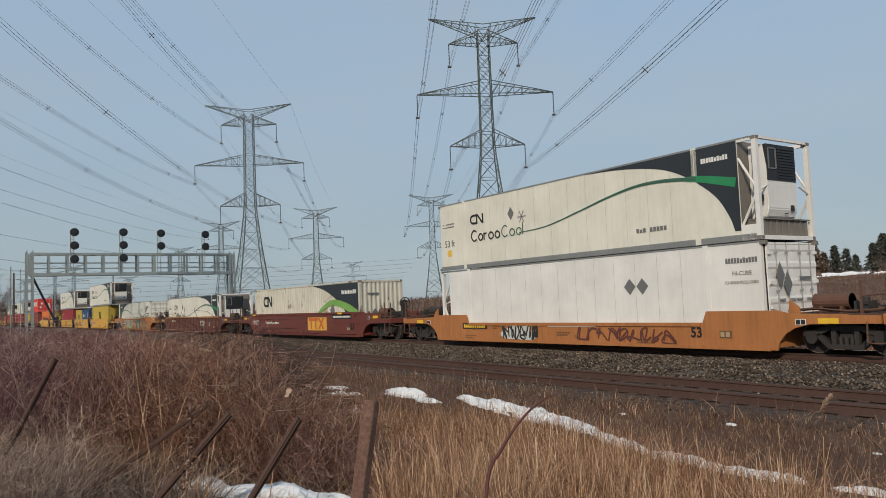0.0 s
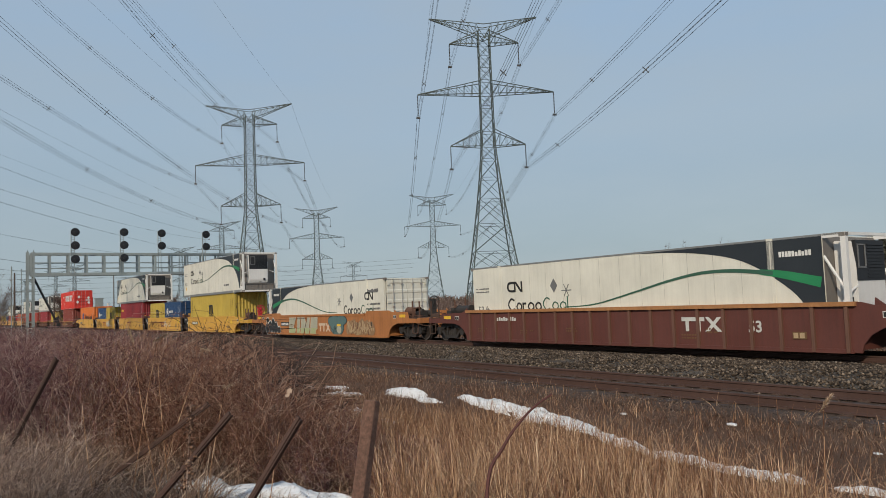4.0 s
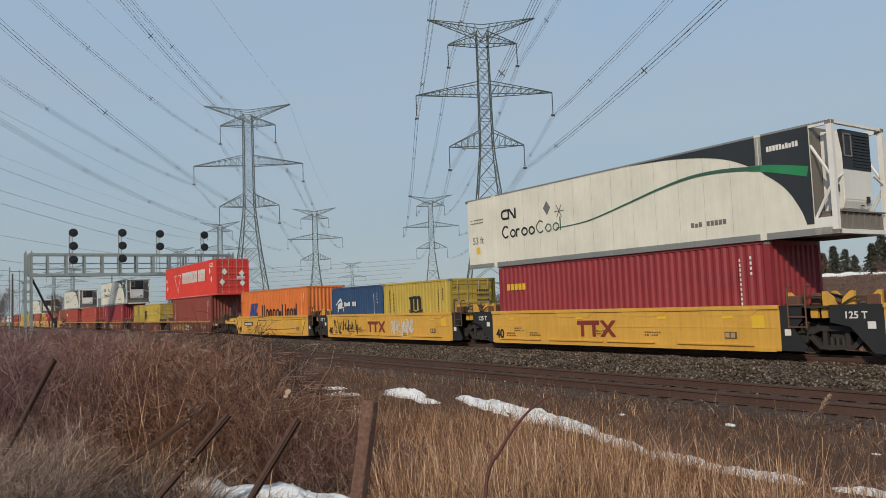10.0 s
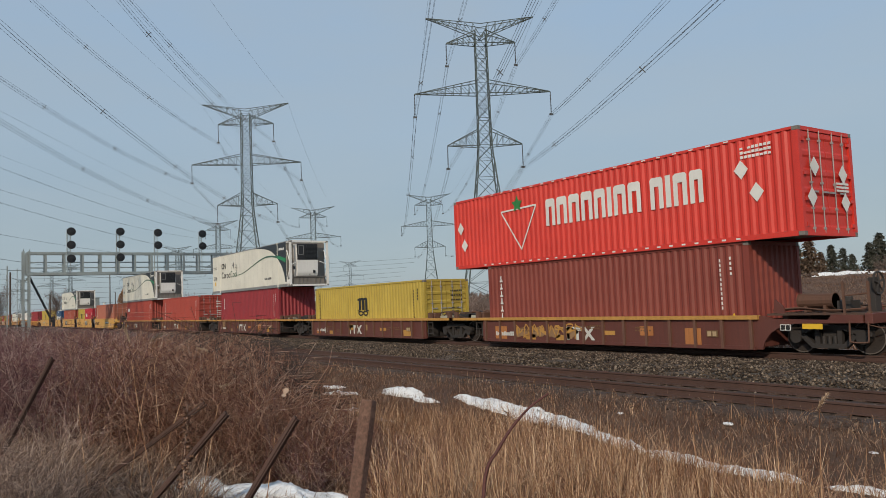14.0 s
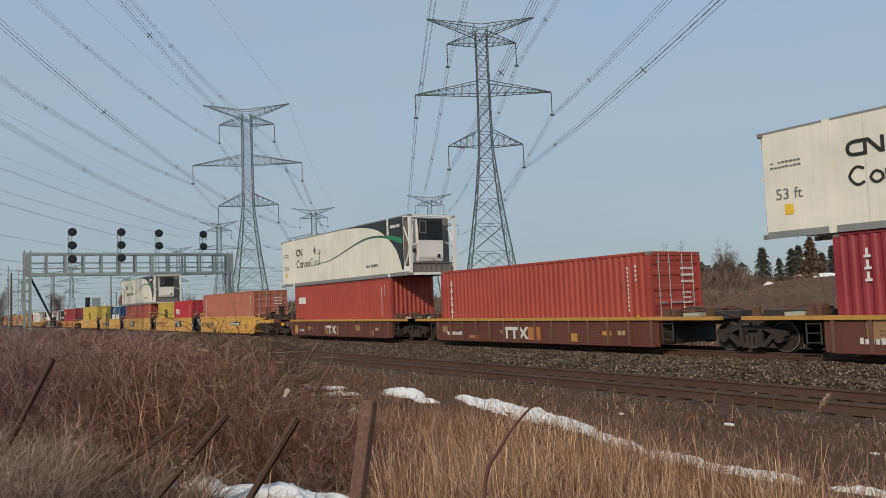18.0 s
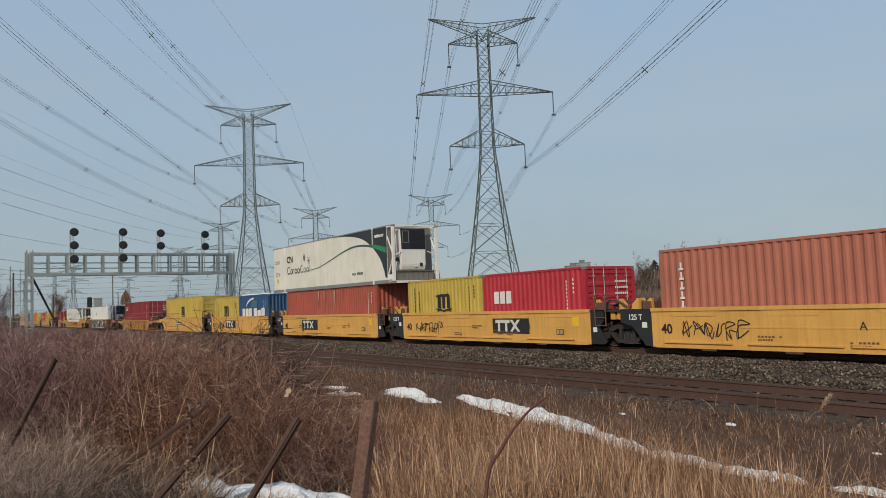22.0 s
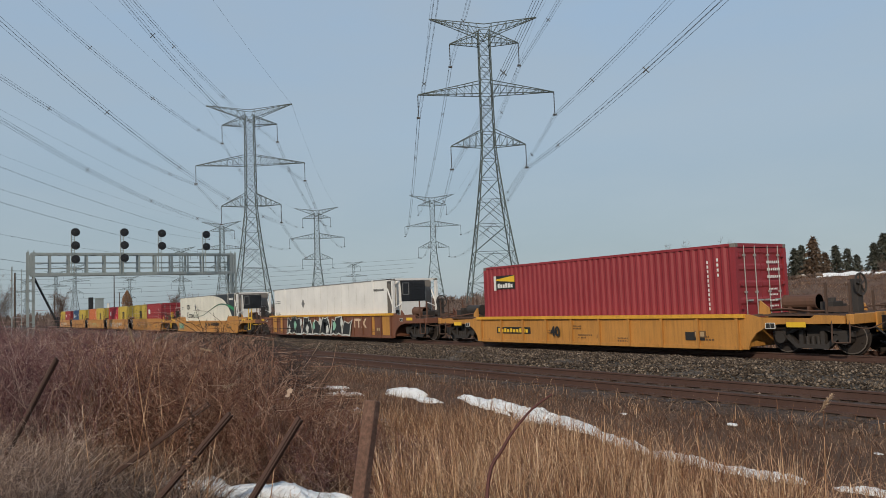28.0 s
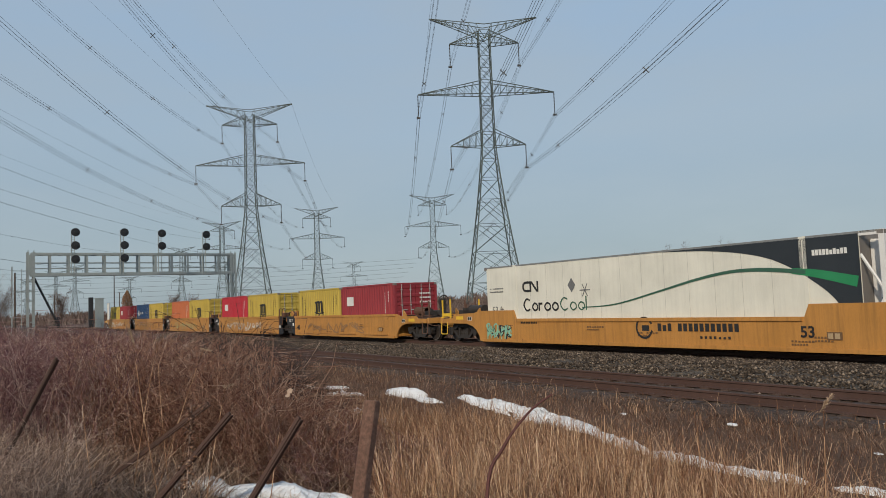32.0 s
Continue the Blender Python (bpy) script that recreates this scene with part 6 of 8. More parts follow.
unit_set([44.4, 28.95, 13.4, -2.35, -17.95], YEL, "yellow articulated well car unit with smooth sides", "smooth", 1.37, 0, None, 15.6, deco_e)
place(msc_box(FT40, H96, -1), 44.45, FT40, FLOOR)
place(reefer(), 42.55, REEFER, FLOOR + H96)
place(msc_box(FT20), 29.0, FT20, FLOOR)
place(blue_box(), 35.12, FT20, FLOOR)
place(plain_box("dark red corrugated container with small yellow marking", FT40, H96, MAROON, MARKY, lambda bm: blocks(bm, -FT40 / 2 + 0.5, -FT40 / 2 + 1.7, 1.9, 2.15, 5, FACE, 2), end=-1), 13.45, FT40, FLOOR)
place(reefer(), 11.4, REEFER, FLOOR + H96)
place(blue_box(), -2.35, FT20, FLOOR)
place(msc_box(FT20), 3.8, FT20, FLOOR)
place(hapag_box(), -17.95, FT40, FLOOR)

# five brown low-sided units
RAILYEL = paint("worn_yellow_rail", (0.50, 0.26, 0.06), 0.6, 0.5, 0.2)


def deco_f(c, i):
    rnd = random.Random(300 + i)
    for k in range(6):
        x, z, w, hh = -5.6 + k * 1.95 + rnd.uniform(-0.3, 0.3), rnd.choice((0.2, 0.22, 0.45)), rnd.uniform(0.3, 0.75), rnd.choice((0.14, 0.2, 0.3, 0.5))
        car_mark(c, lambda bm, x=x, z=z, w=w, hh=hh: slab(bm, [(x, z), (x + w, z), (x + w, z + hh), (x, z + hh)], SIDE, SIDE + 0.004), rnd.choice((RAILYEL, RAILYEL, ORA, SPRAY_B)), "repainted_patch")
    number_plate(c, -5.6, 0.3, SPRAY_W, 1.5, False)
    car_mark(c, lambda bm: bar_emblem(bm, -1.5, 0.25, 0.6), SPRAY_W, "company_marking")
    if i == 0:
        for k in range(4):
            blob(c, -3.9 + k * 0.9, 0.5, 0.4, 0.2, SPRAY_B, 40 + k)
        scrawl(c, -4.3, -0.5, 0.25, 0.8, RAILYEL, 41, 8, 0.05)
    if i == 1:
        words("48", 0.42, SPRAY_W, c, -4.6, SIDE - 0.004, 0.28, 0.01)


unit_set([-37.6, -54.8, -72.75, -90.95, -107.75], BRN, "rusty brown low-sided well car unit with yellow top rail", "ribbed", 1.06, 14, RAILYEL, 17.55, deco_f)
place(plain_box("brick-red corrugated container with white upright wording", FT40, H96, BRICK, MARKW, None, 6, -1), -37.6, FT40, FLOOR)
place(red53(), -39.8, FT53, FLOOR + H96)
place(msc_box(FT40, H86), -54.8, FT40, FLOOR)
place(plain_box("maroon corrugated container with white upright wording", FT40, H96, MAROON, MARKW, None, 3, -1), -72.75, FT40, FLOOR)
place(reefer(), -74.65, REEFER, FLOOR + H96)
place(plain_box("red corrugated container with white upright wording", FT40, H96, TRED, MARKW, None, 6), -91.0, FT40, FLOOR)
place(plain_box("red corrugated container with a small white panel", FT40, H96, TRED, MARKW, lambda bm: box(bm, -FT40 / 2 + 0.55, -FT40 / 2 + 1.6, FACE, FACE + 0.004, 1.75, 2.15), end=-1), -107.75, FT40, FLOOR)
place(reefer(), -109.7, REEFER, FLOOR + H96)


def deco_g(c, i):
    words("40", 0.42, MARKK, c, -6.0, SIDE - 0.002, 0.55, 0.01)
    if i in (0, 4):
        number_plate(c, 1.2 if i == 0 else -2.2, 0.68, MARKW, 2.3)
        words("A" if i == 0 else "B", 0.3, MARKK, c, 0.2 if i == 0 else 1.0, SIDE - 0.002, 0.7)
    else:
        x = (-1.5, 0.8, -3.3, -2.7)[i]
        car_mark(c, lambda bm: box(bm, x, x + 2.3, SIDE + 0.001, SIDE + 0.005, 0.45, 1.05), MARKK, "black_panel")
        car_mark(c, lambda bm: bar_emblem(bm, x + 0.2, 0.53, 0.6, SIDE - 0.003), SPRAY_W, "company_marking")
        words("  DC"[i] if i in (2, 3) else "B", 0.32, MARKK, c, 3.0, SIDE - 0.002, 0.62)
    car_mark(c, lambda bm: box(bm, 5.5, 5.85, SIDE - 0.002, SIDE + 0.002, 0.75, 1.1), MARKY, "yellow_square")
    if i in (0, 1, 3):
        scrawl(c, -5.2, -2.9, 0.35, 0.95, MARKK, 50 + i, 6, 0.03)
    car_mark(c, lambda bm: [box(bm, x, x + 0.5, SIDE - 0.05, SIDE + 0.002, 0.04, 0.1) for x in (-4.5, -1.8, 0.9, 3.6)], RUSTY, "bottom_bracket")


unit_set([-127.5, -143.05, -158.45, -173.95, -189.5], YEL2, "amber articulated well car unit with smooth sides", "smooth", 1.34, 0, None, 15.55, deco_g)
place(plain_box("faded salmon corrugated container with worn marking", FT40, H96, SALMON, MARKW, None, 5), -127.5, FT40, FLOOR)
place(msc_box(FT20), -143.05, FT20, FLOOR)
place(plain_box("crimson short corrugated container with a white marking", FT20, H86, CAIRED, MARKW, lambda bm: blocks(bm, -2.3, -1.1, 1.35, 1.85, 3, FACE, 2, 0.2)), -136.93, FT20, FLOOR)
r = plain_box("red corrugated container with pale streaks running down", FT40, H86, paint("box_stained_red", (0.37, 0.078, 0.046), 0.55, 0.5, 0.06), end=-1)


def streaks(bm):
    rnd = random.Random(9)
    for k in range(16):
        x = rnd.uniform(-1.2, 2.6)
        z1 = H86 - rnd.uniform(0.1, 0.25)
        w = rnd.uniform(0.015, 0.045)
        slab(bm, [(x, z1 - rnd.uniform(0.5, 1.5)), (x + w * 0.4, z1 - 0.4), (x + w, z1), (x - w * 0.3, z1)], FACE, FACE + 0.004)


mark(r, streaks, paint("pale_spill", (0.55, 0.40, 0.34), 0.7, 0.4), "pale_streak")
place(r, -158.4, FT40, FLOOR)
place(reefer(), -160.52, REEFER, FLOOR + H86 - 0.01)
place(msc_box(FT20), -173.95, FT20, FLOOR)
place(cma_box(), -167.83, FT20, FLOOR)
place(msc_box(FT40, H96), -189.5, FT40, FLOOR)

# car H: bright orange ribbed, maroon container
c = well_car("ribbed", "bright orange ribbed well car with clean paint", FT40, ORA2, top=1.12, ribs=10, cap=LEDGE, rail=RUSTY)
words("40", 0.5, MARKK, c, -1.75, SIDE - 0.09, 0.4, 0.015)
number_plate(c, -5.1, 0.45, MARKY, 2.1)
car_mark(c, lambda bm: box(bm, 4.3, 5.0, SIDE - 0.002, SIDE + 0.004, 0.35, 0.6), MARKK, "stencil_box")
place(c, -209.3, FT40, 0)
r = plain_box("maroon corrugated container with a white, black and yellow panel", FT40, H96, MAROON)
mark(r, lambda bm: box(bm, -FT40 / 2 + 0.75, -FT40 / 2 + 2.05, FACE, FACE + 0.004, 1.95, 2.5), MARKK, "dark_panel")
mark(r, lambda bm: (box(bm, -FT40 / 2 + 0.7, -FT40 / 2 + 0.85, FACE - 0.004, FACE, 1.9, 2.5), blocks(bm, -FT40 / 2 + 0.95, -FT40 / 2 + 1.95, 2.0, 2.18, 6, FACE - 0.004, 1)), MARKW, "white_mark")
mark(r, lambda bm: slab(bm, [(-FT40 / 2 + 0.85, 2.3), (-FT40 / 2 + 2.05, 2.22), (-FT40 / 2 + 2.05, 2.48), (-FT40 / 2 + 0.85, 2.36)], FACE - 0.004, FACE), MARKY, "yellow_beam")
place(r, -209.3, FT40, FLOOR)
# car I: brown-orange ribbed with large graffiti
c = well_car("ribbed", "orange-brown ribbed well car with large black and white graffiti", FT53, paint("car_rust_orange", (0.185, 0.072, 0.04), 0.6, 0.5, 0.24), top=1.35, ribs=17, cap=LEDGE)


def jagged(bm, grow, y, seed):
    """Row of tall slanting letter-like shapes."""
    rnd = random.Random(seed)
    x = -5.3
    while x < 3.0:
        w = rnd.uniform(0.55, 0.95)
        s = rnd.uniform(-0.45, 0.5)
        z0, z1 = 0.22 - grow, rnd.uniform(1.0, 1.3) + grow * 0.6
        m = rnd.uniform(0.5, 0.8)
        slab(bm, [(x - grow, z0), (x + w * 0.45, z0 + rnd.uniform(0, 0.12)), (x + w + grow, z0), (x + w + s * 0.4 + grow, m), (x + w + s + grow, z1), (x + w * 0.5 + s, z1 - rnd.uniform(0.02, 0.3)), (x + s - grow, z1 - 0.05), (x + s * 0.5 - grow, m)], y, y + 0.003)
        x += w + 0.1


car_mark(c, lambda bm: jagged(bm, 0.09, SIDE - 0.082, 5), SPRAY_W, "graffiti")
car_mark(c, lambda bm: jagged(bm, 0.0, SIDE - 0.087, 5), SPRAY_K, "graffiti")
for k in range(9):
    blob(c, -4.9 + k * 0.95, 0.5 + 0.22 * (k % 3), 0.16 + 0.05 * (k % 2), 0.24, SPRAY_M if k % 3 == 1 else SPRAY_W, 90 + k, y=SIDE - 0.091)
for x0, w in ((-7.9, 0.85), (-6.6, 0.5), (6.1, 0.3), (7.25, 0.8)):
    car_mark(c, lambda bm, x0=x0, w=w: box(bm, x0, x0 + w, SIDE, SIDE + 0.004, 0.24, 1.2), paint("panel_amber", (0.50, 0.24, 0.05), 0.6, 0.5, 0.2), "repainted_panel")
car_mark(c, lambda bm: bar_emblem(bm, 3.9, 0.62, 0.62, SIDE - 0.002), SPRAY_P, "company_marking")
place(c, -233.2, FT53, 0)
place(reefer(graphics=False, mat=WHITE, tall=H96), -233.15, REEFER, FLOOR - 0.08)
# car J: amber, company marking
c = well_car("notched", "clean amber well car with dark company marking", FT53, ORA2, top=1.38, rail=MARKY)
car_mark(c, lambda bm: [ribbon(bm, smooth([(0.55 + 0.33 * math.cos(a), 0.72 + 0.33 * math.sin(a)) for a in np.linspace(0.4, 6.0, 9)], 2), 0.07, SIDE), box(bm, 0.45, 0.75, SIDE, SIDE + 0.004, 0.62, 0.8), blocks(bm, 1.1, 4.1, 0.62, 0.86, 15, SIDE, 4, 0.3), blocks(bm, 2.7, 4.0, 0.4, 0.48, 8, SIDE, 5, 0.5)], MARKK, "company_marking")
scrawl(c, -7.9, -6.3, 0.2, 0.8, SPRAY_M, 71, 7, 0.06)
scrawl(c, -7.9, -6.3, 0.2, 0.8, SPRAY_K, 72, 4, 0.04)
words("53", 0.42, MARKK, c, 5.9, SIDE - 0.002, 0.5, 0.01)
number_plate(c, -5.8, 0.8, MARKK, 1.2, False)
place(c, -257.0, FT53, 0)
place(reefer(), -257.0, REEFER, FLOOR - 0.1)


def deco_k(c, i):
    words("40", 0.42, MARKK, c, -6.0, SIDE - 0.002, 0.45, 0.01)
    scrawl(c, -4.5, 3.0, 0.3, 0.9, (SPRAY_B, SPRAY_W, SPRAY_G, SPRAY_B, SPRAY_W)[i], 80 + i, 8, 0.05)


unit_set([-276.9, -292.5, -308.1, -323.7, -339.3], ORA2, "orange articulated well car unit with smooth sides", "smooth", 1.30, 0, None, 15.6, deco_k)
SMALL_RED = ("maroon short corrugated container with a white panel", FT20, H86, MAROON, MARKW, lambda bm: box(bm, -2.3, -1.5, FACE, FACE + 0.004, 1.5, 2.0))
for s, a, b in ((-276.9, "y", "r"), (-292.5, "c", "y"), (-308.1, "o", "y"), (-323.7, "b", "y"), (-339.3, "y", "r")):
    for k, q in ((0, a), (6.12, b)):
        ob = {"y": lambda: msc_box(FT20), "r": lambda: plain_box(*SMALL_RED), "b": blue_box,
              "c": lambda: plain_box("crimson short corrugated container with a white panel", FT20, H86, CAIRED, MARKW, SMALL_RED[5]),
              "o": lambda: plain_box("faded orange short corrugated container", FT20, H86, ORMIX)}[q]()
        place(ob, s + k, FT20, FLOOR)

# ---- stones, snow, grass, shrubs ----
RNG = np.random.default_rng(5)


def from_arrays(name, verts, faces, material, smooth_shade=False):
    me = bpy.data.meshes.new(name)
    k = faces.shape[1]
    me.vertices.add(len(verts))
    me.vertices.foreach_set("co", verts.astype(np.float32).ravel())
    me.loops.add(faces.size)
    me.loops.foreach_set("vertex_index", faces.astype(np.int32).ravel())
    me.polygons.add(len(faces))
    me.polygons.foreach_set("loop_start", np.arange(0, faces.size, k, dtype=np.int32))
    me.polygons.foreach_set("loop_total", np.full(len(faces), k, dtype=np.int32))
    me.update(calc_edges=True)
    me.validate()
    me.materials.append(material)
    return me


def ground_many(x, y):
    return np.array([ground_z(a, b) for a, b in zip(x, y)])


def stones(x, y, z, size):
    """Angular stones: distorted octahedra."""
    n = len(x)
    base = np.array([(1, 0, 0), (-1, 0, 0), (0, 1, 0), (0, -1, 0), (0, 0, 1), (0, 0, -1)], float)
    v = base[None] * (0.6 + 0.55 * RNG.random((n, 6, 3))) * size[:, None, None] + 0.18 * size[:, None, None] * RNG.normal(size=(n, 6, 3))
    a = RNG.random(n) * 6.28
    c, s = np.cos(a)[:, None], np.sin(a)[:, None]
    t = RNG.normal(size=n)[:, None] * 0.5
    X = v[..., 0] * c - v[..., 1] * s
    Y = v[..., 0] * s + v[..., 1] * c
    Z = v[..., 2] * 0.8 + X * t * 0.4
    v = np.stack([X + x[:, None], Y + y[:, None], Z + z[:, None]], -1)
    f = np.array([(0, 2, 4), (2, 1, 4), (1, 3, 4), (3, 0, 4), (2, 0, 5), (1, 2, 5), (3, 1, 5), (0, 3, 5)])
    return v.reshape(-1, 3), (f[None] + 6 * np.arange(n)[:, None, None]).reshape(-1, 3)


STONE = island("ballast_stone", [(0.0, (0.018, 0.013, 0.009)), (0.35, (0.05, 0.038, 0.027)), (0.7, (0.105, 0.083, 0.06)), (0.93, (0.19, 0.155, 0.118)), (1.0, (0.31, 0.26, 0.2))], 0.9)
STONE_R = island("rusty_stone", [(0.0, (0.03, 0.02, 0.014)), (0.4, (0.062, 0.042, 0.03)), (0.75, (0.115, 0.082, 0.06)), (0.97, (0.21, 0.165, 0.125)), (1.0, (0.42, 0.39, 0.35))], 0.9)


def crest(y):
    return np.interp(y, [14.3, 14.9, 16.2, 17.6, 18.6, 19.2], [-0.2, -0.12, -0.02, -0.04, -0.12, -0.2])


def build_stones():
    n = 56000
    x = 4 - 64 * RNG.random(n) ** 1.3
    y = 14.2 + 4.3 * RNG.random(n)
    lump = np.array([noise.noise((a * 0.9, b * 1.4, 7)) for a, b in zip(x, y)])
    v, f = stones(x, y, crest(y) + 0.02 + 0.05 * lump, 0.022 + 0.03 * RNG.random(n))
    tagged(new("ballast_stones", from_arrays("ballast_stones", v, f, STONE)), "loose grey crushed stone between the tracks", "gravel", kind="stuff")
    n = 36000
    x = 4 - 50 * RNG.random(n) ** 1.3
    y = np.where(RNG.random(n) < 0.6, 10.2 + 1.2 * RNG.random(n), 11.2 + 3.1 * RNG.random(n))
    z = np.interp(y, [10.2, 10.9, 11.2, 14.3], [-0.55, -0.26, -0.2, -0.2])
    v, f = stones(x, y, z, 0.018 + 0.026 * RNG.random(n))
    tagged(new("rusty_ballast_stones", from_arrays("rusty_ballast_stones", v, f, STONE_R)), "rust-stained ballast stones round the near track", "gravel", kind="stuff")
    n = 7000
    x = 2 - 40 * RNG.random(n)
    y = 18.8 + 1.4 * RNG.random(n)
    v, f = stones(x, y, np.full(n, -0.19), 0.03 + 0.03 * RNG.random(n))
    tagged(new("dark_ballast_stones", from_arrays("dark_ballast_stones", v, f, STONE_R)), "dark oily ballast stones beside the far rails", "gravel", kind="stuff")


build_stones()


def tubes(pts, rad, sides=3):
    """Tapered stems along polylines: pts (N, K, 3), rad (N, K)."""
    n, k, _ = pts.shape
    d = pts[:, -1] - pts[:, 0]
    d /= np.linalg.norm(d, axis=1, keepdims=True) + 1e-9
    u = np.cross(d, RNG.normal(size=(n, 3)))
    u /= np.linalg.norm(u, axis=1, keepdims=True) + 1e-9
    w = np.cross(d, u)
    a = np.arange(sides) * 2 * np.pi / sides
    ring = u[:, None] * np.cos(a)[None, :, None] + w[:, None] * np.sin(a)[None, :, None]
    v = pts[:, :, None] + ring[:, None] * rad[:, :, None, None]
    idx = np.arange(n * k * sides).reshape(n, k, sides)
    nxt = np.roll(idx, -1, axis=2)
    f = np.stack([idx[:, :-1], nxt[:, :-1], nxt[:, 1:], idx[:, 1:]], -1)
    return v.reshape(-1, 3), f.reshape(-1, 4)


def blades(pts, wid):
    """Flat tapering blades along polylines."""
    n, k, _ = pts.shape
    a = RNG.random(n) * 2 * np.pi
    u = np.stack([np.cos(a), np.sin(a), np.zeros(n)], -1)
    v = np.stack([pts - u[:, None] * wid[:, :, None], pts + u[:, None] * wid[:, :, None]], 2)
    idx = np.arange(n * k * 2).reshape(n, k, 2)
    f = np.stack([idx[:, :-1, 0], idx[:, :-1, 1], idx[:, 1:, 1], idx[:, 1:, 0]], -1)
    return v.reshape(-1, 3), f.reshape(-1, 4)


def stalks(x, y, z, height, lean, droop, k=5):
    """Bent polylines rising from the ground."""
    n = len(x)
    a = RNG.random(n) * 2 * np.pi
    t = np.linspace(0, 1, k)[None]
    out = lean[:, None] * t + droop[:, None] * t ** 2.5
    p = np.empty((n, k, 3))
    p[..., 0] = x[:, None] + np.cos(a)[:, None] * out * height[:, None]
    p[..., 1] = y[:, None] + np.sin(a)[:, None] * out * height[:, None]
    p[..., 2] = z[:, None] + height[:, None] * (t - 0.35 * droop[:, None] * t ** 3)
    p[:, 1:-1] += RNG.normal(size=(n, k - 2, 3)) * 0.012 * height[:, None, None]
    return p


def join(parts):
    vs, fs, o = [], [], 0
    for v, f in parts:
        vs.append(v)
        fs.append(f + o)
        o += len(v)
    return np.concatenate(vs), np.concatenate(fs)


STRAW = island("dry_straw", [(0.0, (0.085, 0.04, 0.022)), (0.35, (0.19, 0.10, 0.055)), (0.6, (0.31, 0.185, 0.105)), (0.85, (0.52, 0.36, 0.225)), (1.0, (0.70, 0.54, 0.37))], 0.7)
MAT = island("matted_grass", [(0.0, (0.055, 0.028, 0.02)), (0.4, (0.115, 0.064, 0.043)), (0.75, (0.205, 0.128, 0.086)), (1.0, (0.42, 0.31, 0.225))], 0.8)
PLUME = island("reed_plume", [(0.0, (0.22, 0.16, 0.11)), (0.5, (0.36, 0.28, 0.2)), (1.0, (0.5, 0.42, 0.32))], 0.8)
BLEACH = island("bleached_grass", [(0.0, (0.07, 0.04, 0.03)), (0.4, (0.19, 0.125, 0.092)), (0.75, (0.38, 0.28, 0.2)), (1.0, (0.62, 0.5, 0.38))], 0.8)
TWIG_R = island("red_twig", [(0.0, (0.055, 0.019, 0.026)), (0.35, (0.15, 0.066, 0.074)), (0.7, (0.26, 0.145, 0.145)), (0.93, (0.46, 0.35, 0.31)), (1.0, (0.58, 0.48, 0.42))], 0.6)
TWIG_B = island("brown_twig", [(0.0, (0.06, 0.025, 0.018)), (0.35, (0.18, 0.083, 0.055)), (0.7, (0.31, 0.175, 0.12)), (0.93, (0.50, 0.35, 0.26)), (1.0, (0.62, 0.49, 0.38))], 0.7)
TWIG_G = island("grey_twig", [(0.0, (0.08, 0.056, 0.048)), (0.5, (0.27, 0.2, 0.168)), (1.0, (0.58, 0.48, 0.4))], 0.8)


def ahead(x, y):
    return -0.8275 * x + 0.5616 * y


def bush_top(x, y):
    """Height that the thicket reaches, falling towards the open grass."""
    s = y / -x
    return 1.8 - ahead(x, y) * np.interp(s, [0.0, 0.08, 0.22, 0.32, 0.37, 0.40, 0.45, 0.52, 0.6], [0.006, 0.015, 0.026, 0.033, 0.040, 0.082, 0.122, 0.15, 0.18])


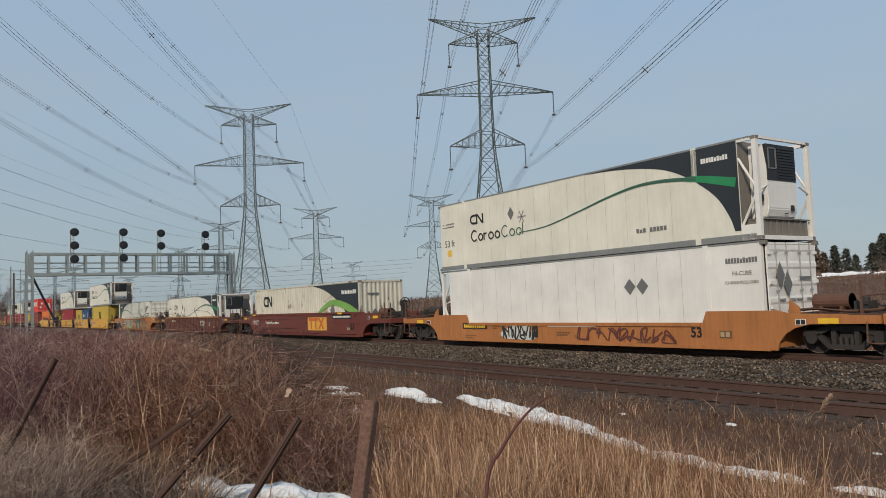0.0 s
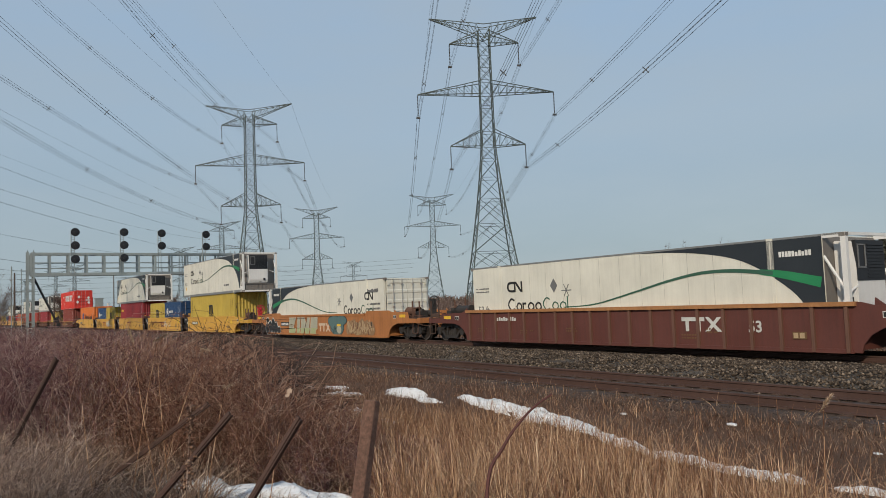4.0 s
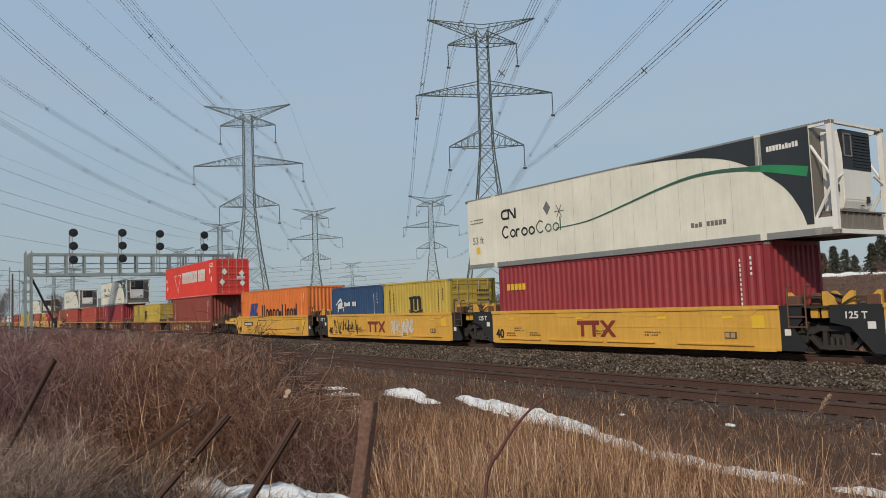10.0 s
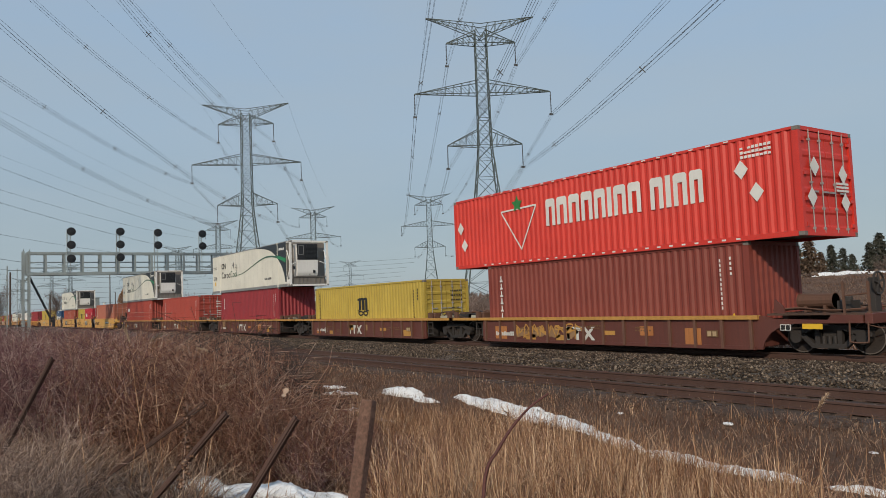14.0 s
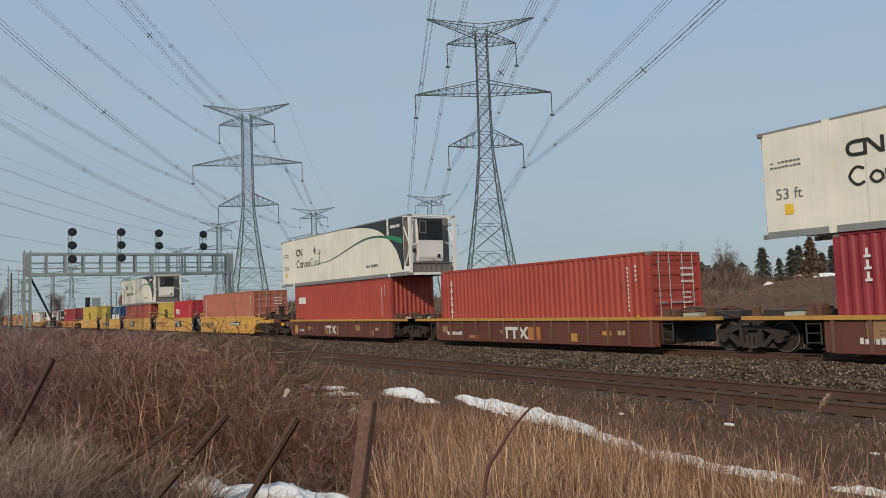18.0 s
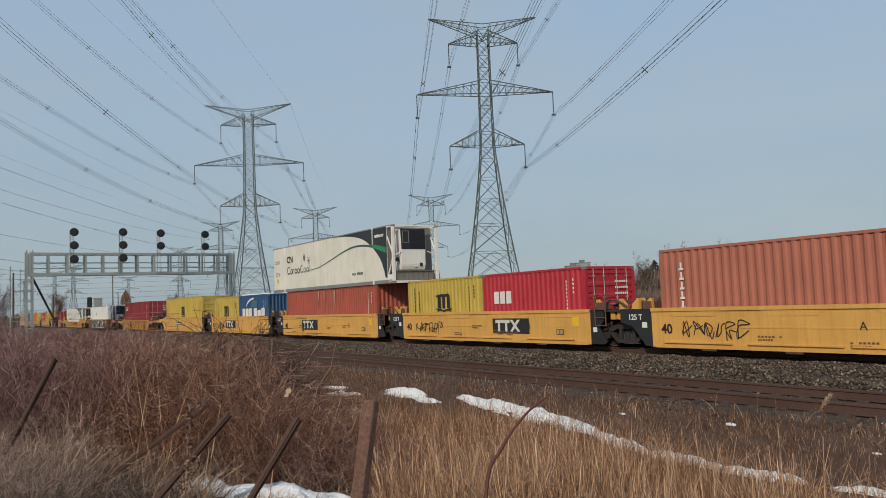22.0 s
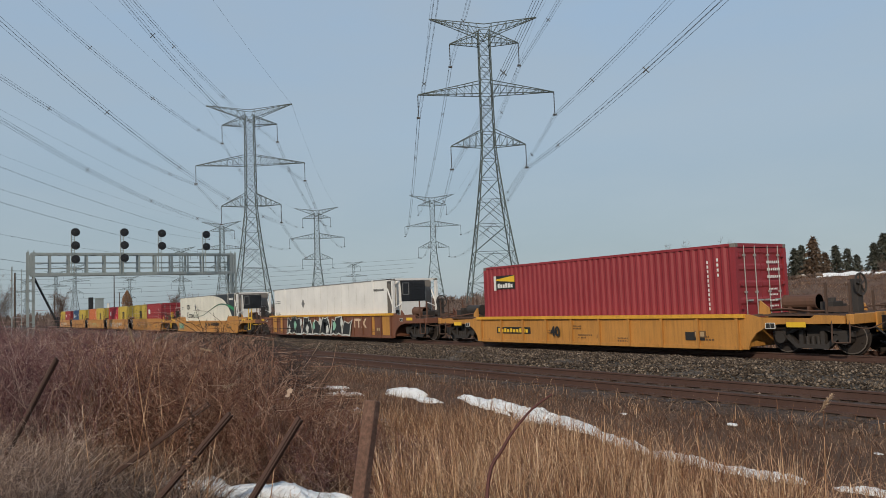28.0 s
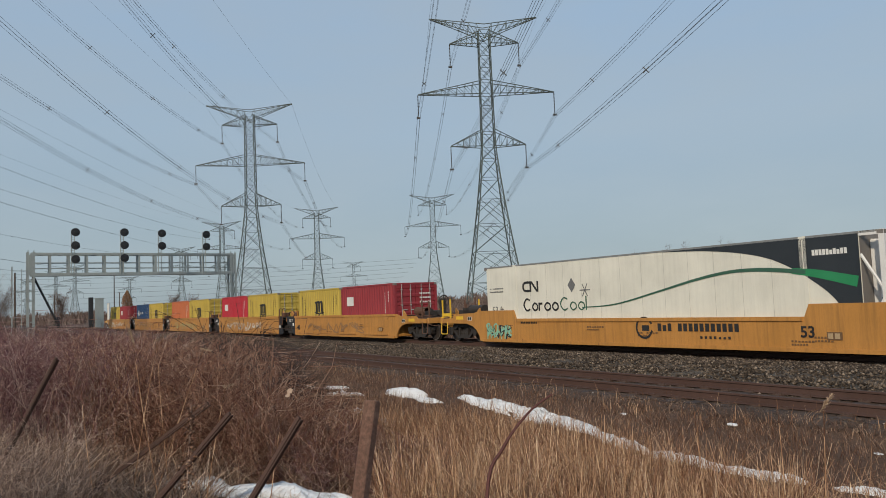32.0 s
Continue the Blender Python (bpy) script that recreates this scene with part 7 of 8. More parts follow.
def thicket(name, label, n_shrubs, twigs, material, x_rng, s_rng, base_r, seed, spread_r=0.55, cut=1.0, near=9.6, crook=0.045, start=9.7):
    rng = np.random.default_rng(seed)
    x = -(x_rng[0] + (x_rng[1] - x_rng[0]) * rng.random(n_shrubs) ** 1.15)
    s = s_rng[0] + (s_rng[1] - s_rng[0]) * rng.random(n_shrubs)
    y = -x * s
    keep = (y < 8.6) & (ahead(x, y) > np.interp(s, [0.16, 0.26], [max(near, start), near]))
    x, y = x[keep], y[keep]
    z = ground_many(x, y)
    top = np.clip((bush_top(x, y) - z) * cut, 0.35, 2.6) * (0.7 + 0.42 * rng.random(len(x)))
    out = []
    m = len(x)
    X, Y, Z, T = (np.repeat(q, twigs) for q in (x, y, z, top))
    n = len(X)
    X = X + rng.normal(size=n) * spread_r * 0.5
    Y = Y + rng.normal(size=n) * spread_r * 0.5
    h = T * (0.6 + 0.4 * rng.random(n))
    stem = stalks(X, Y, Z, h, rng.random(n) * 0.45, rng.random(n) ** 2 * 0.5, 6)
    stem[:, 1:] += np.cumsum(rng.normal(size=(n, 5, 3)) * crook, axis=1)
    rad = base_r * (0.7 + 0.7 * rng.random(n))[:, None] * np.linspace(1, 0.4, 6)[None]
    out.append(tubes(stem, rad))

    def off(p, d, L, wide, r):
        """Crooked twigs that leave the points p."""
        m = len(p)
        w = d / (np.linalg.norm(d, axis=1, keepdims=True) + 1e-9) * 0.5 + rng.normal(size=(m, 3)) * wide
        w[:, 2] = np.abs(w[:, 2]) * 0.7 + 0.1
        w /= np.linalg.norm(w, axis=1, keepdims=True)
        q = np.stack([p, p + w * L[:, None] * 0.45 + rng.normal(size=(m, 3)) * 0.025, p + w * L[:, None] + rng.normal(size=(m, 3)) * 0.04], 1)
        lim = bush_top(q[..., 0], q[..., 1]) + (0.05 if cut <= 1 else 0.5)
        q[..., 2] = np.minimum(q[..., 2], np.maximum(lim, p[:, None, 2]))
        out.append(tubes(q, r * np.array([1.0, 0.8, 0.5])[None].repeat(m, 0)))
        return q, w

    for k in (1, 2, 2, 3, 3, 4, 4, 5):
        k2 = min(k, 5)
        q, w = off(stem[:, k2], stem[:, k2] - stem[:, k2 - 1], h * (0.14 + 0.24 * rng.random(n)), 0.75, base_r * 0.55)
        if k in (2, 4):
            off(q[:, 1], w, h * (0.08 + 0.12 * rng.random(n)), 0.8, base_r * 0.4)
    v, f = join(out)
    tagged(new(name, from_arrays(name, v, f, material)), label, "shrubs", kind="stuff")


thicket("red_shrub_thicket", "thicket of leafless dark red stems beside the fence line", 560, 9, TWIG_R, (7, 30), (-0.02, 0.21), 0.0052, 11, crook=0.06)
thicket("brown_shrub_thicket", "tangle of leafless brown twigs before the tracks", 600, 9, TWIG_B, (6.5, 27), (0.14, 0.52), 0.0058, 12, crook=0.065)
thicket("grey_shrub_thicket", "scattered grey dead twigs among the shrubs", 190, 6, TWIG_G, (6.5, 24), (0.03, 0.52), 0.0045, 13, crook=0.07)

thicket("low_brown_stems", "low tangle of brown stems round the leaning posts", 420, 8, TWIG_B, (8.0, 11.2), (0.17, 0.56), 0.0052, 14, 0.3, 0.62, 9.25, 0.07)
thicket("low_grey_stems", "low dead grey stems before the red thicket", 70, 7, TWIG_G, (6.2, 8.6), (-0.03, 0.13), 0.0034, 17, 0.3, 0.5, 5.0, 0.06, 5.0)
thicket("dark_branch_clump", "gnarled dark leafless branches rising from the brush", 16, 8, paint("dark_branch", (0.045, 0.028, 0.024), 0.8, 0.3), (11.5, 14.5), (0.33, 0.44), 0.009, 16, 0.45, 1.15, 9.6, 0.10)
thicket("dark_red_stems", "dark red leafless canes between the fence remains", 150, 8, TWIG_R, (7.9, 10.6), (0.36, 0.62), 0.0048, 15, 0.3, 0.6, 9.2, 0.06)


def straw_field(name, label, n, region, hmin, hmax, material, width, seed, lean=0.25, droop=0.35, clump=0.25, limit=None, k=5):
    rng = np.random.default_rng(seed)
    x0, x1, y0, y1 = region
    c = max(1, int(n * clump / 12))
    cx, cy = x0 + (x1 - x0) * rng.random(c), y0 + (y1 - y0) * rng.random(c)
    pick = rng.integers(0, c, n)
    loose = rng.random(n) < (0.45 if clump > 0.2 else 0.22)
    x = np.where(loose, x0 + (x1 - x0) * rng.random(n), cx[pick] + rng.normal(size=n) * 0.12)
    y = np.where(loose, y0 + (y1 - y0) * rng.random(n), cy[pick] + rng.normal(size=n) * 0.12)
    keep = (x * x + y * y > (6.0 if hmax > 0.3 else 0.3)) & (y < y1)
    if y1 > 2.5 and y1 < 9:
        keep &= x < -0.8
    if limit:
        keep &= limit(x, y)
    x, y = x[keep], y[keep]
    m = len(x)
    h = hmin + (hmax - hmin) * rng.random(m) ** 1.4
    z = ground_many(x, y)
    p = stalks(x, y, z - 0.02, h, rng.random(m) * lean, rng.random(m) ** 2 * droop * 2, k)
    w = width * (0.6 + 0.8 * rng.random(m))[:, None] * np.linspace(1, 0.25, k)[None]
    v, f = blades(p, w)
    tagged(new(name, from_arrays(name, v, f, material)), label, "dry grass", kind="stuff")


PALE = island("pale_straw", [(0.0, (0.17, 0.095, 0.055)), (0.4, (0.33, 0.215, 0.13)), (0.8, (0.54, 0.385, 0.25)), (1.0, (0.72, 0.57, 0.40))], 0.7)
RUSSET = island("russet_straw", [(0.0, (0.05, 0.02, 0.014)), (0.4, (0.13, 0.058, 0.036)), (0.8, (0.24, 0.125, 0.078)), (1.0, (0.36, 0.22, 0.14))], 0.75)


def in_straw(x, y):
    return (y / -x > 0.60 + 0.06 * np.sin(x * 2.7)) & (ahead(x, y) < 9.2)


straw_field("tall_dry_grass", "tall straw-coloured dead grass in the foreground", 24000, (-11.5, -0.8, 2.6, 6.9), 0.4, 1.0, STRAW, 0.0044, 21, 0.28, 0.4, 0.10, in_straw)
straw_field("pale_grass_tufts", "pale sunlit tufts of tall dead grass", 11000, (-11.5, -0.8, 2.6, 6.9), 0.5, 1.08, PALE, 0.0062, 32, 0.22, 0.35, 0.05, in_straw)
straw_field("russet_undergrowth", "low russet dead stalks between the tufts", 22000, (-11.5, -0.8, 2.6, 6.9), 0.2, 0.7, RUSSET, 0.0042, 33, 0.6, 0.5, 0.08, in_straw)
straw_field("mid_dry_grass", "knee-high dead grass beyond the snow patch", 16000, (-17, -6, 4.5, 8.6), 0.35, 0.85, STRAW, 0.0046, 27, 0.35, 0.5, 0.3,
            lambda x, y: (y / -x > 0.40) & (ahead(x, y) > 9.9) & (ahead(x, y) < 14.5))
straw_field("short_grass_round_camera", "sparse short dead grass on bare soil", 9000, (-9, 7, -7, 2.4), 0.05, 0.22, MAT, 0.005, 28, 0.8, 0.8, 0.4, lambda x, y: x > -30, 4)
straw_field("short_dry_grass", "short brown dead grass between snow strip and ballast", 60000, (-32, 2, 8.0, 11.1), 0.05, 0.2, MAT, 0.005, 22, 0.6, 0.5, 0.4, None, 4)
straw_field("matted_dry_grass", "matted dead grass under the shrubs", 34000, (-24, -4.0, 0.0, 9.2), 0.12, 0.5, MAT, 0.006, 23, 0.9, 0.8, 0.35, lambda x, y: (y / -x < 0.75) & ((ahead(x, y) > 9.8) | (y / -x < 0.22)), 4)
straw_field("weedy_ballast_grass", "sparse dead weeds at the foot of the ballast", 1800, (-34, 3, 10.4, 11.3), 0.1, 0.4, STRAW, 0.004, 24, 0.3, 0.3, 0.5, None, 4)
straw_field("bleached_thatch", "bleached flattened grass round the snow by the fence", 14000, (-10.5, -3.6, 0.4, 6.2), 0.06, 0.24, BLEACH, 0.0046, 29, 1.1, 1.0, 0.4, lambda x, y: (y / -x > 0.24) & (y / -x < 0.62) & (ahead(x, y) < 8.3), 4)
straw_field("fallen_stems", "tangle of fallen sunlit stems before the shrubs", 15000, (-12, -6.2, 0.8, 6.6), 0.25, 0.75, BLEACH, 0.0048, 30, 1.2, 1.0, 0.35,
            lambda x, y: (y / -x > 0.12) & (y / -x < 0.66) & (ahead(x, y) > 9.05) & (ahead(x, y) < 10.6))
straw_field("red_brown_stalks", "thin red-brown weed stalks among the straw", 9000, (-12, -3.0, 3.0, 7.2), 0.4, 0.95, TWIG_B, 0.0032, 31, 0.5, 0.4, 0.4,
            lambda x, y: (y / -x > 0.56) & (ahead(x, y) < 10.5))
straw_field("far_bank_grass", "dead grass behind the far track", 20000, (-90, 0, 24.2, 40), 0.3, 0.9, MAT, 0.02, 25, 0.4, 0.4, 0.4, None, 4)
straw_field("foreground_mat", "bleached matted grass by the fence", 21000, (-12.5, -5.5, -0.4, 3.9), 0.15, 0.6, BLEACH, 0.0066, 26, 1.2, 1.1, 0.06, lambda x, y: (y / -x < 0.30) & (ahead(x, y) > 6.5) & (ahead(x, y) < 10.4))

def snow_patch(cx, cy, rx, ry, turn, height, seed):
    """A lumpy low drift with a ragged outline."""
    bm = bmesh.new()
    rings, n = 8, 72
    rows = []
    ct, st = math.cos(radians(turn)), math.sin(radians(turn))
    for r in range(rings + 1):
        k = r / rings
        row = []
        for i in range(n):
            a = 2 * math.pi * i / n
            edge = 1 + 0.45 * noise.noise((math.cos(a) * 1.5 + seed, math.sin(a) * 1.5, seed)) + 0.4 * noise.noise((math.cos(a) * 7 + seed, math.sin(a) * 7, 3))
            u, v = rx * k * edge * math.cos(a), ry * k * edge * math.sin(a)
            x, y = cx + u * ct - v * st, cy + u * st + v * ct
            z = ground_z(x, y) + height * (1 - k ** 3) * (1 + 0.6 * noise.noise((x * 3, y * 3, seed)) + 0.5 * noise.noise((x * 11, y * 11, seed))) - (0.05 if r == rings else 0)
            row.append(bm.verts.new((x, y, z)))
        rows.append(row)
    for a, b in zip(rows, rows[1:]):
        for i in range(n):
            j = (i + 1) % n
            if a is rows[0]:
                continue
            bm.faces.new((a[i], a[j], b[j], b[i]))
    bm.faces.new(rows[1])
    for v in rows[0]:
        bm.verts.remove(v)
    for f in bm.faces:
        f.smooth = True
    solid("snow_patch", bm, SNOW, "melting patch of old white snow on dead grass", "snow", "snow patches")


for i, (cx, cy, rx, ry, turn, hh) in enumerate(((-22.2, 9.4, 1.3, 0.13, 8, 0.07), (-20.2, 9.6, 0.7, 0.12, 8, 0.06), (-18.6, 9.15, 0.75, 0.17, 12, 0.1), (-16.4, 9.85, 1.1, 0.17, 2, 0.1), (-15.3, 9.75, 0.6, 0.1, 2, 0.06), (-13.2, 10.05, 1.3, 0.21, -5, 0.11),
                                                (-11.6, 9.85, 0.9, 0.22, -8, 0.12), (-10.2, 9.6, 0.9, 0.2, -12, 0.11), (-8.7, 9.25, 0.8, 0.15, -10, 0.1), (-7.4, 9.1, 0.85, 0.13, -6, 0.09), (-6.0, 9.02, 0.7, 0.11, -4, 0.08), (-4.7, 8.95, 0.5, 0.08, 0, 0.06),
                                                (-8.0, 3.38, 1.15, 0.27, 42, 0.12), (-9.2, 2.6, 0.5, 0.2, 42, 0.1), (-7.35, 4.3, 0.6, 0.25, 42, 0.1), (-16.2, 8.2, 0.5, 0.1, 0, 0.08), (-14.0, 8.0, 0.6, 0.12, 0, 0.08), (-13.0, 5.6, 0.5, 0.15, 30, 0.1))):
    snow_patch(cx, cy, rx, ry, turn, hh, i + 1)

for i in range(15):
    snow_patch(-58 + i * 4.1, 27.6 + 0.6 * math.sin(i * 1.9), 2.6, 0.75 + 0.25 * math.sin(i * 2.7), 4 * math.sin(i * 1.3), 0.16, 60 + i)

# ---- fence remains and single plants ----
WOOD = earth("weathered_wood", [(0.3, (0.095, 0.05, 0.037)), (0.6, (0.17, 0.105, 0.078)), (0.85, (0.33, 0.25, 0.2))], 6, 45, 0.01, 0.9)
RUSTROD = paint("rusted_post", (0.075, 0.038, 0.027), 0.85, 0.5, 0.3)


def beam(bm, p, q, a, b, twist=0.0):
    """Square-cut length of timber from p to q."""
    p, q = Vector(p), Vector(q)
    d = (q - p).normalized()
    u = Matrix.Rotation(twist, 3, d) @ d.cross(Vector((0, 1, 0.1))).normalized()
    w = d.cross(u)
    ends = []
    for k in range(6):
        c = p.lerp(q, k / 5)
        ends.append([bm.verts.new(c + u * sx * a * (1 + 0.06 * noise.noise((k, sx, sy))) + w * sy * b * (1 + 0.06 * noise.noise((k, sy, 5)))) for sx, sy in ((-1, -1), (1, -1), (1, 1), (-1, 1))])
    for e, g in zip(ends, ends[1:]):
        for i in range(4):
            j = (i + 1) % 4
            bm.faces.new((e[i], e[j], g[j], g[i]))
    bm.faces.new(ends[0][::-1])
    bm.faces.new(ends[-1])


bm = bmesh.new()
beam(bm, (-3.62, 1.65, -0.35), (-3.76, 2.03, 1.27), 0.038, 0.03, 0.5)
bmesh.ops.bevel(bm, geom=bm.edges[:], offset=0.006, segments=1, affect="EDGES")
solid("fence_post", bm, WOOD, "weathered grey-brown wooden fence post, leaning", "fence post")
for p, q in (((-5.15, 1.55, 0.15), (-4.75, 2.01, 1.08)), ((-6.25, 0.9, -0.2), (-5.5, 1.79, 1.06)), ((-8.3, 0.45, 0.3), (-7.87, 0.94, 1.43)), ((-7.9, 1.3, 0.2), (-6.9, 2.05, 0.98))):
    bm = bmesh.new()
    d = (Vector(q) - Vector(p))
    low = Vector(p) - d * max(0.0, (p[2] + 0.45) / d.z)
    beam(bm, low, q, 0.013, 0.009, 0.3)
    beam(bm, low + Vector((0.012, 0.012, 0)), Vector(q) + Vector((0.012, 0.012, -0.02)), 0.005, 0.015, 0.3)
    solid("steel_fence_stake", bm, RUSTROD, "rusty steel fence stake leaning over", "fence stake", "fence stakes")


def stem_curve(bm, pts, r0, r1, n=6):
    pts = smooth(pts, 6)
    for i in range(len(pts) - 1):
        k = i / (len(pts) - 1)
        tube(bm, pts[i], pts[i + 1], r0 + (r1 - r0) * k, r0 + (r1 - r0) * (k + 1 / len(pts)), n=n, caps=False)


bm = bmesh.new()
stem_curve(bm, [(-3.6, 2.68, -0.3), (-3.68, 2.74, 0.65), (-3.62, 2.83, 0.92), (-3.52, 2.95, 1.12), (-3.42, 3.06, 1.23)], 0.014, 0.005)
solid("arching_bramble", bm, paint("bramble_bark", (0.115, 0.038, 0.032), 0.7, 0.4), "arching dark red bramble cane", "plant")


def reed(base, top, bend, plume=True, r=0.0045):
    root = thing("reed", "dry pale reed stalk with a feathery seed head" if plume else "bare pale dry reed stalk", "reed", "reeds")
    b, t = Vector(base), Vector(top)
    mid = b.lerp(t, 0.55) + Vector((0.02, -0.02, 0))
    bm = bmesh.new()
    stem_curve(bm, [tuple(b), tuple(mid), tuple(t)], r, r * 0.5, 5)
    part("stalk", bm, STRAW, root)
    if plume:
        n = 170
        k = RNG.random(n)
        d = Vector(bend)
        p0 = np.array(t)[None] + np.array(d)[None] * (k[:, None] - 0.35) * 1.1
        w = RNG.normal(size=(n, 3)) * 0.009 + np.array(d)[None] * 0.3
        w[:, 2] -= 0.008
        pts = np.stack([p0, p0 + w * 0.6, p0 + w], 1)
        v, f = blades(pts, np.array([0.0025, 0.002, 0.0008])[None].repeat(n, 0))
        ob = put("seed_head", from_arrays("seed_head", v, f, PLUME), root)
        ob["label"] = "feathery tan seed head"
        ob["kind"] = "stuff"


for b, t, d, pl in (((-2.5, 4.2, -0.3), (-2.28, 3.98, 1.16), (0.03, 0.05, 0.07), True), ((-7.6, 1.5, -0.2), (-7.36, 1.73, 1.56), (0.07, 0.09, 0.06), True), ((-7.25, 1.75, -0.2), (-7.42, 1.52, 1.58), (-0.02, -0.03, 0.12), True),
                    ((-2.1, 4.3, -0.3), (-2.0, 4.05, 1.1), (0, 0, 0), False), ((-2.0, 4.4, -0.3), (-1.9, 4.25, 1.05), (0, 0, 0), False), ((-3.3, 4.3, -0.3), (-3.3, 4.2, 1.02), (0, 0, 0), False),
                    ((-6.7, 1.9, -0.2), (-6.55, 2.1, 1.15), (0.05, 0.06, 0.02), True), ((-7.1, 1.2, -0.2), (-7.2, 1.05, 1.2), (0, 0, 0), False), ((-6.0, 2.2, -0.3), (-5.9, 2.35, 0.95), (0, 0, 0), False),
                    ((-7.9, 1.75, -0.2), (-7.35, 2.15, 1.45), (0.05, 0.07, -0.02), True), ((-7.8, 1.95, -0.2), (-7.9, 1.85, 1.5), (0.0, 0.0, 0.1), False), ((-3.0, 4.7, -0.3), (-2.95, 4.6, 1.08), (0, 0, 0), False)):
    reed(b, t, d, pl)

root = thing("mullein_stalk", "dead grey mullein stalk with dry seed pods", "plant")
bm = bmesh.new()
stem_curve(bm, [(-5.2, 1.38, -0.3), (-5.2, 1.39, 0.5), (-5.15, 1.42, 1.19)], 0.008, 0.004)
part("stalk", bm, TWIG_G, root)
n = 130
k = RNG.random(n)
px = -5.2 + 0.05 * k + RNG.normal(size=n) * 0.022
v, f = stones(px, 1.39 + 0.03 * k + RNG.normal(size=n) * 0.022, 0.62 + 0.56 * k, 0.008 + 0.01 * RNG.random(n))
ob = put("seed_pods", from_arrays("seed_pods", v, f, MAT), root)
ob["kind"] = "stuff"
bm = bmesh.new()
bmesh.ops.create_grid(bm, x_segments=6, y_segments=6, size=0.035)
for q in bm.verts:
    q.co.z = 0.03 * noise.noise(q.co * 30)
    q.co = Matrix.Rotation(1.0, 3, "X") @ q.co + Vector((-5.75, 2.35, 1.13))
bmesh.ops.solidify(bm, geom=bm.faces[:], thickness=0.002)
solid("caught_leaf", bm, paint("bleached_leaf", (0.42, 0.30, 0.22), 0.8, 0.3), "bleached dead leaf caught on twigs", "leaf")
for x, y, z in ((-7.6, 10.6, -0.33), (-5.2, 10.3, -0.42), (-9.8, 10.5, -0.38)):
    bm = bmesh.new()
    bmesh.ops.create_icosphere(bm, subdivisions=2, radius=0.06)
    for q in bm.verts:
        q.co = Vector((q.co.x * 1.5, q.co.y, q.co.z * 0.45)) * (1 + 0.4 * noise.noise(q.co * 14 + Vector((x, 0, 0)))) + Vector((x, y, z))
    solid("snow_clod", bm, SNOW, "small clod of leftover snow on gravel", "snow", "snow clods")

# ---- background ----
# needle greens are greyed and lightened to carry the haze of distance
NEEDLE = island("hazed_spruce_needles", [(0.0, (0.04, 0.048, 0.04)), (0.5, (0.07, 0.08, 0.064)), (1.0, (0.115, 0.12, 0.1))], 0.85)
NEEDLE_W = island("winter_spruce", [(0.0, (0.075, 0.05, 0.036)), (0.5, (0.12, 0.085, 0.06)), (1.0, (0.17, 0.13, 0.09))], 0.85)
BARK = paint("tree_bark", (0.09, 0.07, 0.055), 0.9, 0.4)
BRUSH = island("far_brush", [(0.0, (0.085, 0.062, 0.055)), (0.5, (0.155, 0.118, 0.102)), (1.0, (0.24, 0.195, 0.17))], 0.9)


def spruce(x, y, z, h, material=None, seed=0, wide=0.31, full=False):
    rng = np.random.default_rng(seed)
    root = thing("spruce_tree", "dark evergreen spruce with a ragged conical crown", "tree", "spruce trees")
    bm = bmesh.new()
    tube(bm, (x, y, z - 0.5), (x, y, z + h), h * 0.022, 0.02, n=6)
    part("trunk", bm, BARK, root)
    # whorls of drooping boughs, each with hanging sprays
    tiers = int(h * 2.4)
    P = []
    for i in range(tiers):
        k = (i + rng.random() * 0.6) / tiers
        for b in range(8):
            a = rng.random() * 6.28
            reach = (math.sin(math.pi * min(1, 0.22 + 0.8 * k)) ** 0.7 if full else (1 - k) ** 0.8) * h * wide * (0.5 + 0.65 * rng.random()) + 0.12
            z0 = z + h * (0.07 + 0.92 * k)
            for q in range(5):
                t = (q + 0.7) / 5
                c = np.array([x + math.cos(a) * reach * t, y + math.sin(a) * reach * t, z0 - reach * 0.32 * t ** 1.6])
                for _ in range(3):
                    d = np.array([math.cos(a) * 0.6, math.sin(a) * 0.6, -0.45]) + rng.normal(size=3) * 0.55
                    P.append([c, c + d * h * 0.02, c + d * h * 0.042])
    P = np.array(P)
    v, f = blades(P, np.array([0.011, 0.016, 0.003])[None].repeat(len(P), 0) * h * (0.6 + 0.8 * rng.random((len(P), 1))))
    ob = put("crown", from_arrays("crown", v, f, material or NEEDLE), root)
    ob["kind"] = "stuff"


